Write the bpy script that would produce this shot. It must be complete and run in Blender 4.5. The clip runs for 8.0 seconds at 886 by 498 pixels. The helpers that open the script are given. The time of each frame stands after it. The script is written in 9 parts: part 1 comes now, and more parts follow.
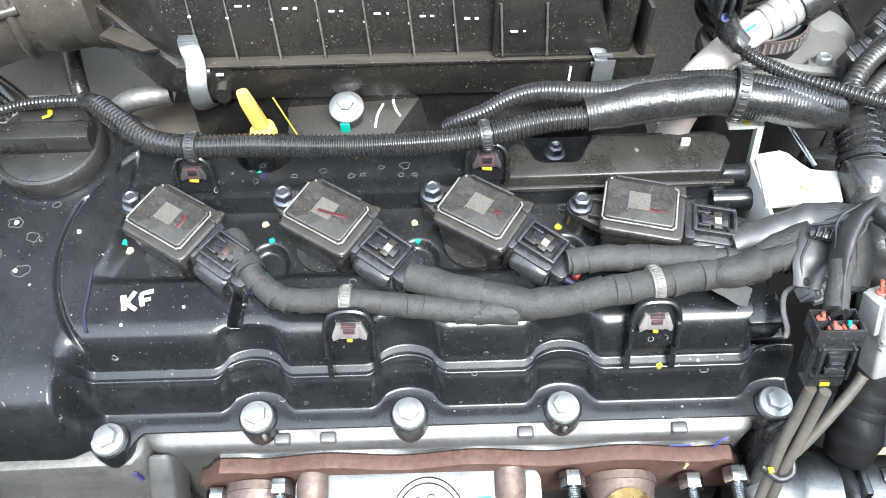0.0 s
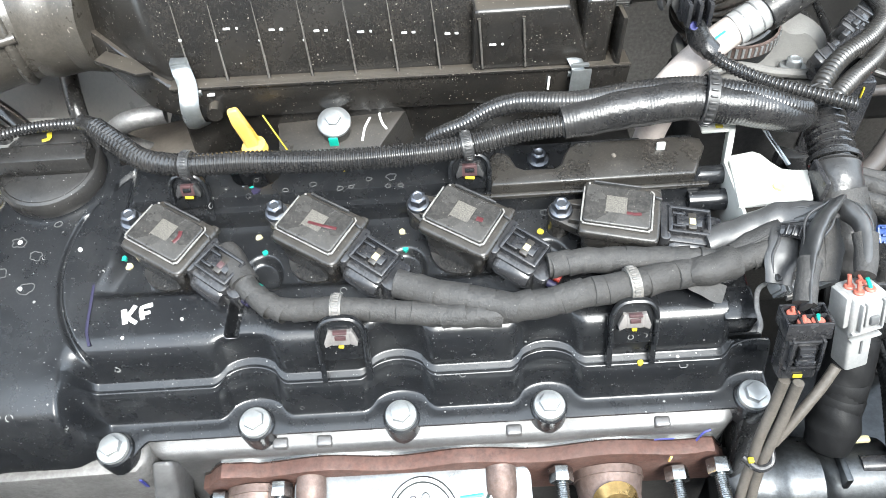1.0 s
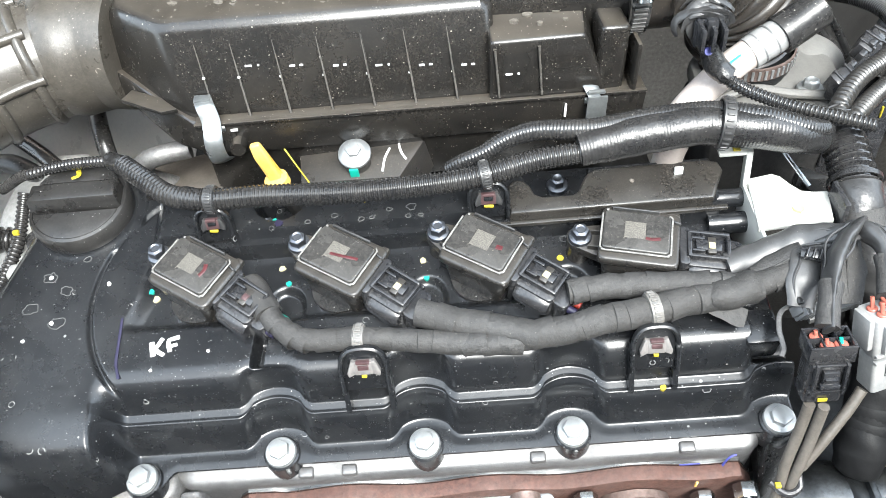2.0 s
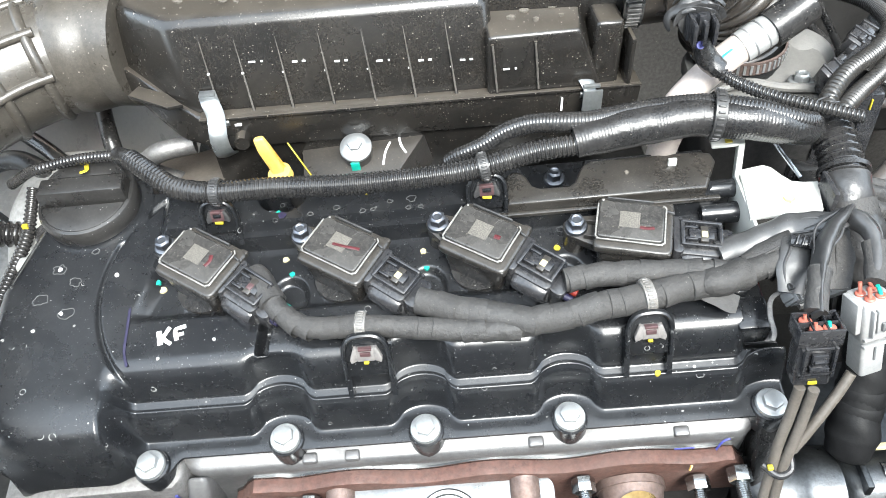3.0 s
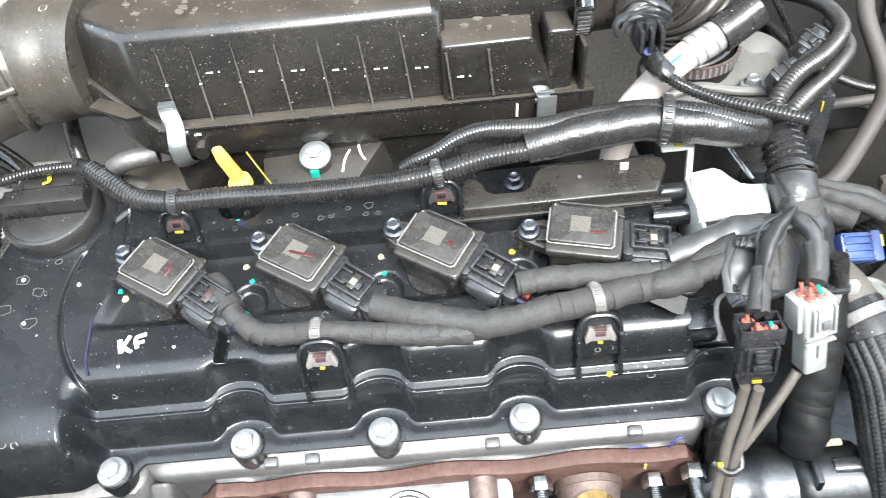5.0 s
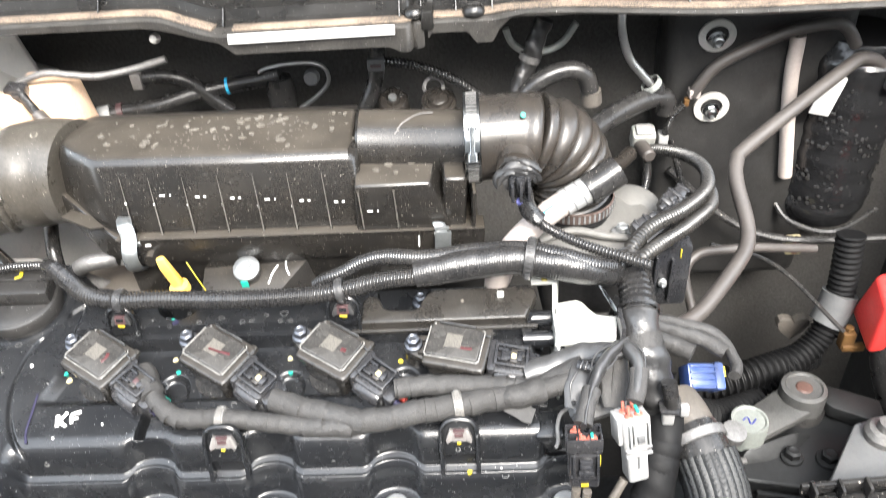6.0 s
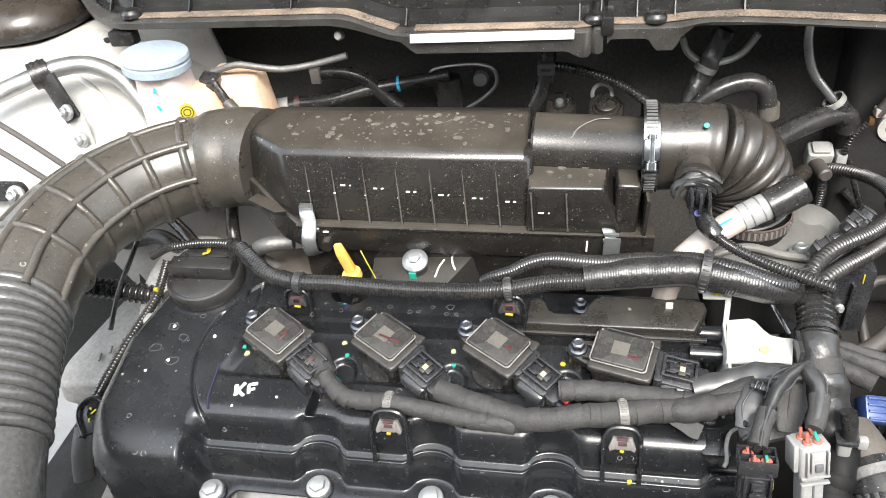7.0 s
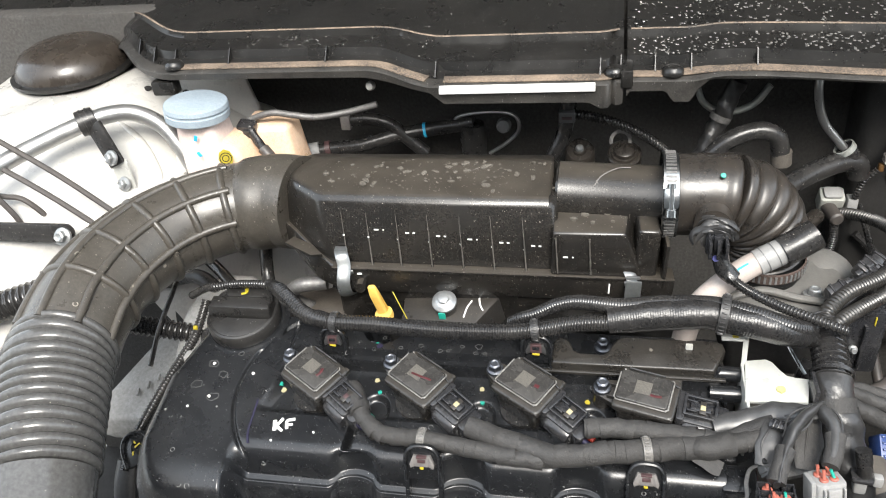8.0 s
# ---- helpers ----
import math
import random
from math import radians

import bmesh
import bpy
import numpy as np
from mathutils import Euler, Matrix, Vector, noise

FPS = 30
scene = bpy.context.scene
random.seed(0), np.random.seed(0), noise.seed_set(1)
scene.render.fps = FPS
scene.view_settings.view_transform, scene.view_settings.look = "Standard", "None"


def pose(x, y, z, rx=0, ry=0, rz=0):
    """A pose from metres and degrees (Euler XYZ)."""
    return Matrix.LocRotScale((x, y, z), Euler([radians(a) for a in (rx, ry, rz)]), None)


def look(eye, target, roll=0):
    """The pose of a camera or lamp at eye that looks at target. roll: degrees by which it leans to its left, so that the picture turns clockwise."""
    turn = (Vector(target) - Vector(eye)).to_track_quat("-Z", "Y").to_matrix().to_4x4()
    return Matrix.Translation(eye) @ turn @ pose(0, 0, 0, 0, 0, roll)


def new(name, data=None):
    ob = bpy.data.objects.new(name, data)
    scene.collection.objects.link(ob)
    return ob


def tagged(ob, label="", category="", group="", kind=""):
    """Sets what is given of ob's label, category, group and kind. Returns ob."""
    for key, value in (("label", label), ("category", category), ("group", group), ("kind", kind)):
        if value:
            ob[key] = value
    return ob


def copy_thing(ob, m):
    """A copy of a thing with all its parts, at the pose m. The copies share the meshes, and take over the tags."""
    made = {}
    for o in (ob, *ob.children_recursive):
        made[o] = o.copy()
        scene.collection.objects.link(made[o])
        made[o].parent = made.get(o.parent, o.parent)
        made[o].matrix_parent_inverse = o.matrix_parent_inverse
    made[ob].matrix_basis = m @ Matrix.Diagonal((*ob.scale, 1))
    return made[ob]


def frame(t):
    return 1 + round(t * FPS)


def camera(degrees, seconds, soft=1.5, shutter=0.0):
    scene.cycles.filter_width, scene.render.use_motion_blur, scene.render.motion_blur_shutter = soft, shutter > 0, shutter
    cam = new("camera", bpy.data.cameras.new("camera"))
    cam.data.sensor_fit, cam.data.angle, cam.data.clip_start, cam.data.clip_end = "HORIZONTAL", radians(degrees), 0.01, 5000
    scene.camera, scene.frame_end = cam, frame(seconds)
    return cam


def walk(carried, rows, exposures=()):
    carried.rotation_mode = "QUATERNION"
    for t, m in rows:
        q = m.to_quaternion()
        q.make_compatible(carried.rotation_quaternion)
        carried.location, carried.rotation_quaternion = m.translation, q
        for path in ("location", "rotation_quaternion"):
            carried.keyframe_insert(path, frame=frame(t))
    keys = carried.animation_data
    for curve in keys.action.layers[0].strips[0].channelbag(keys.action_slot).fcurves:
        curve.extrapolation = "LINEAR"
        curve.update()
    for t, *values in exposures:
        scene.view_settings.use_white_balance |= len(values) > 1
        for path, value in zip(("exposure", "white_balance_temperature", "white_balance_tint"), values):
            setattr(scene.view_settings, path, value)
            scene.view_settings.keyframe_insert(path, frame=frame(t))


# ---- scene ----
cam = camera(58.0, 8.0, soft=0.65, shutter=0.36)
PATH = [
    (0, (0.05, -0.304, 0.356), (0.031, 1.038, -1.126), -2.4),
    (0.5, (0.056, -0.305, 0.359), (0.044, 1.027, -1.132), -2.9),
    (1, (0.06, -0.314, 0.369), (0.03, 1.036, -1.107), -4.4),
    (1.5, (0.061, -0.321, 0.372), (0.019, 1.065, -1.069), -5.6),
    (2, (0.063, -0.314, 0.375), (-0.026, 1.075, -1.061), -7.2),
    (3.5, (0.064, -0.331, 0.379), (-0.023, 1.064, -1.051), -7.6),
    (4, (0.066, -0.319, 0.38), (-0.008, 1.067, -1.059), -7.8),
    (4.2, (0.067, -0.308, 0.378), (-0.005, 1.064, -1.076), -8.2),
    (5.3, (0.118, -0.346, 0.393), (0.035, 1.055, -1.031), -7.9),
    (5.5, (0.147, -0.359, 0.41), (0.061, 1.055, -1.002), -7.8),
    (5.9, (0.16, -0.39, 0.435), (0.082, 1.149, -0.84), -4.2),
    (6, (0.164, -0.391, 0.439), (0.076, 1.184, -0.791), -4.3),
    (6.1, (0.167, -0.392, 0.442), (0.060, 1.200, -0.765), -4.8),
    (6.2, (0.165, -0.392, 0.438), (0.029, 1.210, -0.752), -5.2),
    (6.3, (0.162, -0.390, 0.438), (-0.021, 1.206, -0.752), -5.8),
    (6.4, (0.157, -0.388, 0.439), (-0.080, 1.203, -0.749), -6.4),
    (6.5, (0.15, -0.384, 0.443), (-0.124, 1.188, -0.763), -6.9),
    (7, (0.129, -0.401, 0.443), (-0.251, 1.155, -0.755), -6.5),
    (7.5, (0.128, -0.415, 0.463), (-0.264, 1.146, -0.725), -6.5),
    (8, (0.12, -0.422, 0.468), (-0.286, 1.177, -0.663), -6.6),
]
EXPOSURES = [(0.0, 2.70, 6100, 5), (1.5, 2.76, 6250, 5), (3.5, 2.78, 6250, 5), (4.2, 2.78, 6250, 6), (5.5, 2.94, 6400, 6), (6.0, 3.02, 6600, 9), (6.5, 2.77, 6700, 9), (7.0, 2.30, 6650, 8), (7.5, 2.13, 6600, 8), (8.0, 1.93, 6620, 8)]
walk(cam, [(t, look(eye, target, roll)) for t, eye, target, roll in PATH], EXPOSURES)

# ---- light ----
world = bpy.data.worlds.new("world")
scene.world = world
world.use_nodes = True
wn = world.node_tree.nodes
sky = wn.new("ShaderNodeTexSky")
sky.sky_type = "NISHITA"
sky.sun_disc = False
sky.sun_elevation, sky.sun_rotation = radians(50), radians(162)
sky.air_density, sky.dust_density, sky.ozone_density = 1.0, 4.0, 1.0
soft_sky = wn.new("ShaderNodeMixRGB")
soft_sky.inputs["Fac"].default_value = 0.6
soft_sky.inputs["Color2"].default_value = (6.5, 6.9, 7.3, 1)
world.node_tree.links.new(sky.outputs[0], soft_sky.inputs["Color1"])
world.node_tree.links.new(soft_sky.outputs[0], wn["Background"].inputs["Color"])
wn["Background"].inputs["Strength"].default_value = 0.15
sun = new("sun", bpy.data.lights.new("sun", "SUN"))
sun.data.energy, sun.data.angle, sun.data.color = 1.5, radians(25), (1.0, 0.985, 0.96)
sun.matrix_world = look((0.5, -1.55, 1.95), (0, 0, 0))


# ---- materials ----
def mat(name, colour, rough=0.5, metal=0.0, vary=0.25, grain=300.0, bump=0.15, bump_scale=900.0, dust=0.0,
        dust_colour=(0.30, 0.26, 0.21), specks=0.0, speck_scale=160.0, coat=0.0, rough_vary=0.12, speck_colour=(0.34, 0.33, 0.32), stain=14.0, rings=0.0, ring_scale=190.0, settled=0.0, settled_colour=(0.09, 0.078, 0.062)):
    """A surface with colour changes at two scales, dust, light specks of many sizes, dried drop rings, uneven gloss and fine relief."""
    m = bpy.data.materials.new(name)
    m.use_nodes = True
    nt = m.node_tree
    n, link = nt.nodes, nt.links.new
    b = n["Principled BSDF"]
    tc = n.new("ShaderNodeTexCoord")

    def noise_tex(scale, detail=4.0, rough_=0.6):
        t = n.new("ShaderNodeTexNoise")
        t.inputs["Scale"].default_value, t.inputs["Detail"].default_value, t.inputs["Roughness"].default_value = scale, detail, rough_
        link(tc.outputs["Object"], t.inputs["Vector"])
        return t.outputs["Fac"]

    def ramp(fac, lo, hi, a=0.0, z=1.0):
        r = n.new("ShaderNodeMapRange")
        r.clamp = True
        for key, v in (("From Min", lo), ("From Max", hi), ("To Min", a), ("To Max", z)):
            r.inputs[key].default_value = v
        link(fac, r.inputs["Value"])
        return r.outputs["Result"]

    def mix(fac, a, c):
        x = n.new("ShaderNodeMixRGB")
        if isinstance(fac, float):
            x.inputs["Fac"].default_value = fac
        else:
            link(fac, x.inputs["Fac"])
        for key, v in (("Color1", a), ("Color2", c)):
            if isinstance(v, tuple):
                x.inputs[key].default_value = (*v, 1)
            else:
                link(v, x.inputs[key])
        return x.outputs["Color"]

    dark = tuple(c * (1 - vary) for c in colour)
    light = tuple(min(1, c * (1 + vary)) for c in colour)
    col = mix(ramp(noise_tex(grain), 0.3, 0.7), dark, light)
    col = mix(ramp(noise_tex(stain, 6.0), 0.35, 0.75, 0.0, vary), col, tuple(c * 0.55 for c in colour))
    rough_add = None
    if dust:
        mask = ramp(noise_tex(stain * 1.7, 9.0, 0.75), 0.42, 0.68, 0.0, dust)
        fine = ramp(noise_tex(700.0, 3.0), 0.45, 0.62, 0.0, dust * 0.7)
        col = mix(mask, col, dust_colour)
        col = mix(fine, col, dust_colour)
        rough_add = mask
    # dust on up-facing faces, pale enough to also carry the brightness of lit tops
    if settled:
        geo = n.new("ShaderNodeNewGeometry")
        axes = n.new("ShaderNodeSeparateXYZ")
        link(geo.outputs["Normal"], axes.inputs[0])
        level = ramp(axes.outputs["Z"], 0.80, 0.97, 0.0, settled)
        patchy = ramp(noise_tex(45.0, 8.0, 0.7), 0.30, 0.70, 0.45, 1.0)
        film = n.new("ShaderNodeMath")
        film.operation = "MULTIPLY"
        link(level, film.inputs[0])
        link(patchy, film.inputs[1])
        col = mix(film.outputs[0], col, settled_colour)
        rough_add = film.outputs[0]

    def cells(scale):
        v = n.new("ShaderNodeTexVoronoi")
        v.inputs["Scale"].default_value = scale
        link(tc.outputs["Object"], v.inputs["Vector"])
        sep = n.new("ShaderNodeSeparateColor")
        link(v.outputs["Color"], sep.inputs[0])
        return v.outputs["Distance"], sep.outputs

    def maths(op, x, y):
        q = n.new("ShaderNodeMath")
        q.operation, q.use_clamp = op, True
        for k, v in enumerate((x, y)):
            if isinstance(v, float):
                q.inputs[k].default_value = v
            else:
                link(v, q.inputs[k])
        return q.outputs[0]

    if specks:
        for scale, share, most in ((speck_scale, specks, 0.16), (speck_scale * 2.3, specks * 1.3, 0.21)):
            dist, rnd = cells(scale)
            size = ramp(rnd[1], 0.1, 1.0, 0.02, most)
            near = maths("GREATER_THAN", size, dist)
            some = ramp(rnd[0], 1 - share, 1 - share + 0.01)
            pale = ramp(rnd[2], 0.0, 1.0, 0.25, 1.0)
            col = mix(maths("MULTIPLY", maths("MULTIPLY", near, some), pale), col, speck_colour)
    if rings:
        dist, rnd = cells(ring_scale)
        size = ramp(rnd[1], 0.0, 1.0, 0.10, 0.36)
        rim = ramp(maths("ADD", maths("SUBTRACT", dist, size), maths("SUBTRACT", size, dist)), 0.02, 0.05, 1.0, 0.0)
        some = ramp(rnd[0], 1 - rings, 1 - rings + 0.01)
        broken = ramp(noise_tex(260.0, 2.0), 0.45, 0.55)
        col = mix(maths("MULTIPLY", maths("MULTIPLY", rim, some), broken), col, speck_colour)
    link(col, b.inputs["Base Color"])
    r0 = ramp(noise_tex(stain * 3, 6.0), 0.3, 0.7, max(0.02, rough - rough_vary), min(1, rough + rough_vary))
    if rough_add is not None:
        add = n.new("ShaderNodeMath")
        add.use_clamp = True
        add.operation = "MULTIPLY_ADD"
        link(rough_add, add.inputs[0])
        add.inputs[1].default_value = 0.5
        link(r0, add.inputs[2])
        r0 = add.outputs[0]
    link(r0, b.inputs["Roughness"])
    b.inputs["Metallic"].default_value = metal
    b.inputs["Coat Weight"].default_value = coat
    if bump:
        bp = n.new("ShaderNodeBump")
        bp.inputs["Strength"].default_value, bp.inputs["Distance"].default_value = bump, 0.0006
        link(noise_tex(bump_scale, 5.0), bp.inputs["Height"])
        link(bp.outputs["Normal"], b.inputs["Normal"])
    return m


M_COVER = mat("black_cover_plastic", (0.0072, 0.0078, 0.0090), 0.24, rough_vary=0.09, dust=0.13, dust_colour=(0.048, 0.047, 0.046), specks=0.34, speck_scale=300, bump=0.05, bump_scale=1600, vary=0.15, speck_colour=(0.17, 0.17, 0.165), rings=0.07, ring_scale=150.0)
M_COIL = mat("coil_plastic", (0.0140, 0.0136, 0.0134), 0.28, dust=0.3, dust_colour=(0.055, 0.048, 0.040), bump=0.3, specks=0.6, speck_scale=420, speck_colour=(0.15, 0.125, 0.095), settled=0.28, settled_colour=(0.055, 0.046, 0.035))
M_COILTOP = mat("coil_top_plastic", (0.023, 0.0223, 0.0217), 0.22, dust=0.3, dust_colour=(0.10, 0.093, 0.083), bump=0.15, specks=0.45, speck_scale=430, speck_colour=(0.17, 0.155, 0.13))
M_CONN = mat("connector_plastic", (0.01382, 0.01459, 0.0169), 0.16, dust=0.12, dust_colour=(0.13, 0.12, 0.11), bump=0.08, specks=0.12, speck_scale=500, speck_colour=(0.14, 0.12, 0.1))
M_TAPE = mat("cloth_tape", (0.0225, 0.0218, 0.0212), 0.66, vary=0.3, dust=0.25, dust_colour=(0.055, 0.050, 0.045), bump=0.9, bump_scale=650, rough_vary=0.08, specks=0.18, speck_scale=480, speck_colour=(0.13, 0.12, 0.11))
M_PVC = mat("vinyl_sleeve", (0.033, 0.033, 0.0335), 0.34, dust=0.14, dust_colour=(0.085, 0.082, 0.078), bump=0.45, bump_scale=75.0, rough_vary=0.08, specks=0.10, speck_scale=420, speck_colour=(0.13, 0.12, 0.11))
M_CONDUIT = mat("corrugated_conduit", (0.0125, 0.0125, 0.0132), 0.13, dust=0.16, dust_colour=(0.10, 0.092, 0.082), bump=0.05, rough_vary=0.06, specks=0.16, speck_scale=420, speck_colour=(0.16, 0.15, 0.13))
M_WRAP = mat("shiny_black_tape", (0.0125, 0.0125, 0.0130), 0.24, bump=0.5, bump_scale=420, rough_vary=0.08, dust=0.10, dust_colour=(0.10, 0.09, 0.08), specks=0.12, speck_scale=420, speck_colour=(0.16, 0.15, 0.13))
M_CRINKLE = mat("crinkled_black_tape", (0.020, 0.020, 0.0205), 0.33, bump=1.0, bump_scale=170, rough_vary=0.10, dust=0.12, dust_colour=(0.09, 0.083, 0.075))
M_SEAL = mat("salmon_wire_seal", (0.30, 0.088, 0.062), 0.42, vary=0.15, bump=0.08)
M_RIMGLINT = mat("worn_glint_rim", (0.17, 0.165, 0.155), 0.30, vary=0.5, grain=700.0, bump=0.15)
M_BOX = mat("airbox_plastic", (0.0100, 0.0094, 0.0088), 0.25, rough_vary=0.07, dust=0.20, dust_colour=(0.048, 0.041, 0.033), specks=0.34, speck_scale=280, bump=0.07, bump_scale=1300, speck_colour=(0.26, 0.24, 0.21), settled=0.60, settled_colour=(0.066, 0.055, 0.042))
M_DUCT = mat("duct_plastic", (0.043, 0.0385, 0.0325), 0.30, rough_vary=0.07, dust=0.22, dust_colour=(0.105, 0.092, 0.074), specks=0.40, speck_scale=240, bump=0.20, speck_colour=(0.24, 0.22, 0.185), rings=0.08, ring_scale=110.0)
M_RUBBER = mat("black_rubber", (0.0165, 0.0155, 0.0145), 0.27, rough_vary=0.07, dust=0.20, dust_colour=(0.085, 0.064, 0.046), bump=0.12, specks=0.22, speck_scale=350, speck_colour=(0.18, 0.15, 0.12))
M_HOSE = mat("rubber_hose", (0.0130, 0.0130, 0.0134), 0.25, rough_vary=0.08, dust=0.24, dust_colour=(0.080, 0.074, 0.067), bump=0.25, bump_scale=500, specks=0.5, speck_scale=190, speck_colour=(0.30, 0.28, 0.25))
M_ALU = mat("cast_aluminium", (0.150, 0.149, 0.150), 0.50, metal=0.75, vary=0.14, dust=0.22, dust_colour=(0.19, 0.18, 0.17), bump=0.35, bump_scale=1200)
M_ALUDULL = mat("dull_aluminium", (0.189, 0.1845, 0.18), 0.55, metal=0.75, dust=0.5, dust_colour=(0.11, 0.105, 0.1), bump=0.4, bump_scale=1000)
M_ZINC = mat("zinc_steel", (0.324, 0.3375, 0.342), 0.22, metal=1.0, vary=0.12, bump=0.08, dust=0.1, dust_colour=(0.5, 0.5, 0.48))
M_BOLT = mat("bright_bolt", (0.31, 0.318, 0.318), 0.40, metal=0.7, vary=0.08, bump=0.08)
M_BOLTBLUE = mat("blued_bolt", (0.125, 0.134, 0.152), 0.34, metal=0.9, vary=0.25, bump=0.1, dust=0.2, dust_colour=(0.10, 0.09, 0.08))
M_RUST = mat("rusty_steel", (0.068, 0.031, 0.023), 0.62, metal=0.2, vary=0.45, stain=30.0, dust=0.5, dust_colour=(0.085, 0.052, 0.042), bump=0.5, bump_scale=700)
M_SCALE = mat("heat_scaled_steel", (0.143, 0.11, 0.099), 0.48, metal=0.6, vary=0.35, dust=0.4, dust_colour=(0.12, 0.07, 0.05), bump=0.35)
M_BRASS = mat("heat_tinted_gold", (0.372, 0.252, 0.102), 0.32, metal=0.9, vary=0.25, bump=0.15)
M_SHIELD = mat("aluminised_sheet", (0.2134, 0.2206, 0.2206), 0.34, metal=1.0, vary=0.1, dust=0.15, dust_colour=(0.5, 0.48, 0.46), bump=0.15)
M_WHITE = mat("white_paint", (0.41, 0.402, 0.382), 0.30, vary=0.04, dust=0.18, dust_colour=(0.55, 0.50, 0.42), bump=0.05, coat=0.3)
M_CLIPZINC = mat("dull_zinc_clip", (0.22, 0.232, 0.234), 0.32, metal=0.8, vary=0.12, bump=0.08, dust=0.15, dust_colour=(0.35, 0.34, 0.32))
M_BRACKET = mat("white_zinc_bracket", (0.45, 0.452, 0.425), 0.34, metal=0.25, vary=0.05, bump=0.06)
M_WPLASTIC = mat("white_plastic", (0.205, 0.206, 0.205), 0.42, vary=0.08, dust=0.18, dust_colour=(0.38, 0.36, 0.33), bump=0.06)
M_GPLASTIC = mat("grey_plastic", (0.080, 0.083, 0.086), 0.42, vary=0.12, dust=0.25, dust_colour=(0.13, 0.12, 0.11), bump=0.08)
M_PINKHOSE = mat("white_vent_pipe", (0.3282, 0.2884, 0.2685), 0.40, vary=0.06, dust=0.3, dust_colour=(0.50, 0.42, 0.36), bump=0.06)
M_RES = mat("reservoir_plastic", (0.68, 0.55, 0.49), 0.34, vary=0.10, stain=22.0, dust=0.2, dust_colour=(0.66, 0.50, 0.46), bump=0.05)
M_RESFLUID = mat("fluid_stained_plastic", (0.64, 0.43, 0.28), 0.34, vary=0.15, stain=18.0, dust=0.45, dust_colour=(0.66, 0.54, 0.44), bump=0.05)
M_CAP = mat("blue_grey_cap", (0.22, 0.27, 0.31), 0.55, vary=0.1, dust=0.25, dust_colour=(0.4, 0.42, 0.43), bump=0.2)
M_RED = mat("red_seal", (0.1747, 0.01848, 0.01176), 0.42, vary=0.12, bump=0.08)
M_REDCAP = mat("red_cover", (0.62, 0.045, 0.04), 0.38, vary=0.08, bump=0.05)
M_YELLOW = mat("yellow_plastic", (0.60, 0.37, 0.075), 0.40, vary=0.1, dust=0.15, dust_colour=(0.6, 0.45, 0.2), bump=0.06)
M_YPAINT = mat("yellow_paint_mark", (0.33, 0.264, 0.018), 0.45, vary=0.1, bump=0.1)
M_FADED = mat("faded_yellow_paint", (0.44, 0.41, 0.17), 0.45, vary=0.15, bump=0.1)
M_CPAINT = mat("cream_paint_mark", (0.3315, 0.2932, 0.1721), 0.5, vary=0.1, bump=0.1)
M_GPAINT = mat("green_paint_mark", (0.0105, 0.252, 0.189), 0.45, vary=0.15, bump=0.1)
M_BPAINT = mat("blue_ink_mark", (0.028, 0.032, 0.16), 0.45, vary=0.15, bump=0.1)
M_INK = mat("dark_ink_mark", (0.012, 0.010, 0.030), 0.45, vary=0.15, bump=0.1)
M_BOOT = mat("dark_hose_wrap", (0.0055, 0.0055, 0.0058), 0.60, dust=0.05, dust_colour=(0.03, 0.03, 0.028), bump=0.6, bump_scale=150)
M_FOAM = mat("glossy_foam", (0.012, 0.012, 0.0125), 0.18, bump=0.9, bump_scale=180)
M_DOME = mat("brown_black_rubber", (0.022, 0.018, 0.015), 0.22, dust=0.25, dust_colour=(0.08, 0.065, 0.05), bump=0.1)
M_MOUNT = mat("bare_cast_aluminium", (0.275, 0.270, 0.260), 0.5, metal=0.3, dust=0.3, dust_colour=(0.2, 0.185, 0.165), bump=0.35, bump_scale=700)
M_HOOD = mat("grey_hood_underside", (0.085, 0.085, 0.087), 0.6, vary=0.2, dust=0.2, dust_colour=(0.11, 0.105, 0.10), bump=0.3, bump_scale=300)
M_LIP = mat("glossy_coil_rim", (0.030, 0.030, 0.030), 0.13, dust=0.12, dust_colour=(0.12, 0.11, 0.10), bump=0.05)
M_BELLOWS = mat("glossy_bellows_rubber", (0.062, 0.061, 0.059), 0.15, dust=0.04, dust_colour=(0.12, 0.105, 0.085), bump=0.05, rough_vary=0.04, specks=0.12, speck_scale=240, speck_colour=(0.22, 0.20, 0.17))
M_BLOCK = mat("brown_dusty_plastic", (0.0140, 0.0130, 0.0118), 0.25, vary=0.3, grain=900.0, dust=0.35, dust_colour=(0.050, 0.044, 0.037), specks=0.7, speck_scale=420, speck_colour=(0.13, 0.115, 0.095), bump=0.3, bump_scale=1300)
M_LOOM = mat("dusty_conduit", (0.014, 0.01365, 0.0133), 0.28, dust=0.18, dust_colour=(0.085, 0.077, 0.066), bump=0.15, specks=0.2, speck_scale=420, speck_colour=(0.2, 0.18, 0.14))
M_MOTOR = mat("grey_motor_housing", (0.092, 0.0896, 0.084), 0.5, vary=0.12, dust=0.25, dust_colour=(0.16, 0.15, 0.135), bump=0.25, bump_scale=900)
M_RIBGLINT = mat("worn_glint_plastic", (0.058, 0.054, 0.049), 0.24, vary=0.35, grain=500.0, dust=0.2, dust_colour=(0.15, 0.135, 0.115), bump=0.1)
M_OILCAP = mat("oil_cap_plastic", (0.0125, 0.0122, 0.0120), 0.30, dust=0.22, dust_colour=(0.06, 0.055, 0.05), specks=0.14, speck_scale=330, bump=0.06)
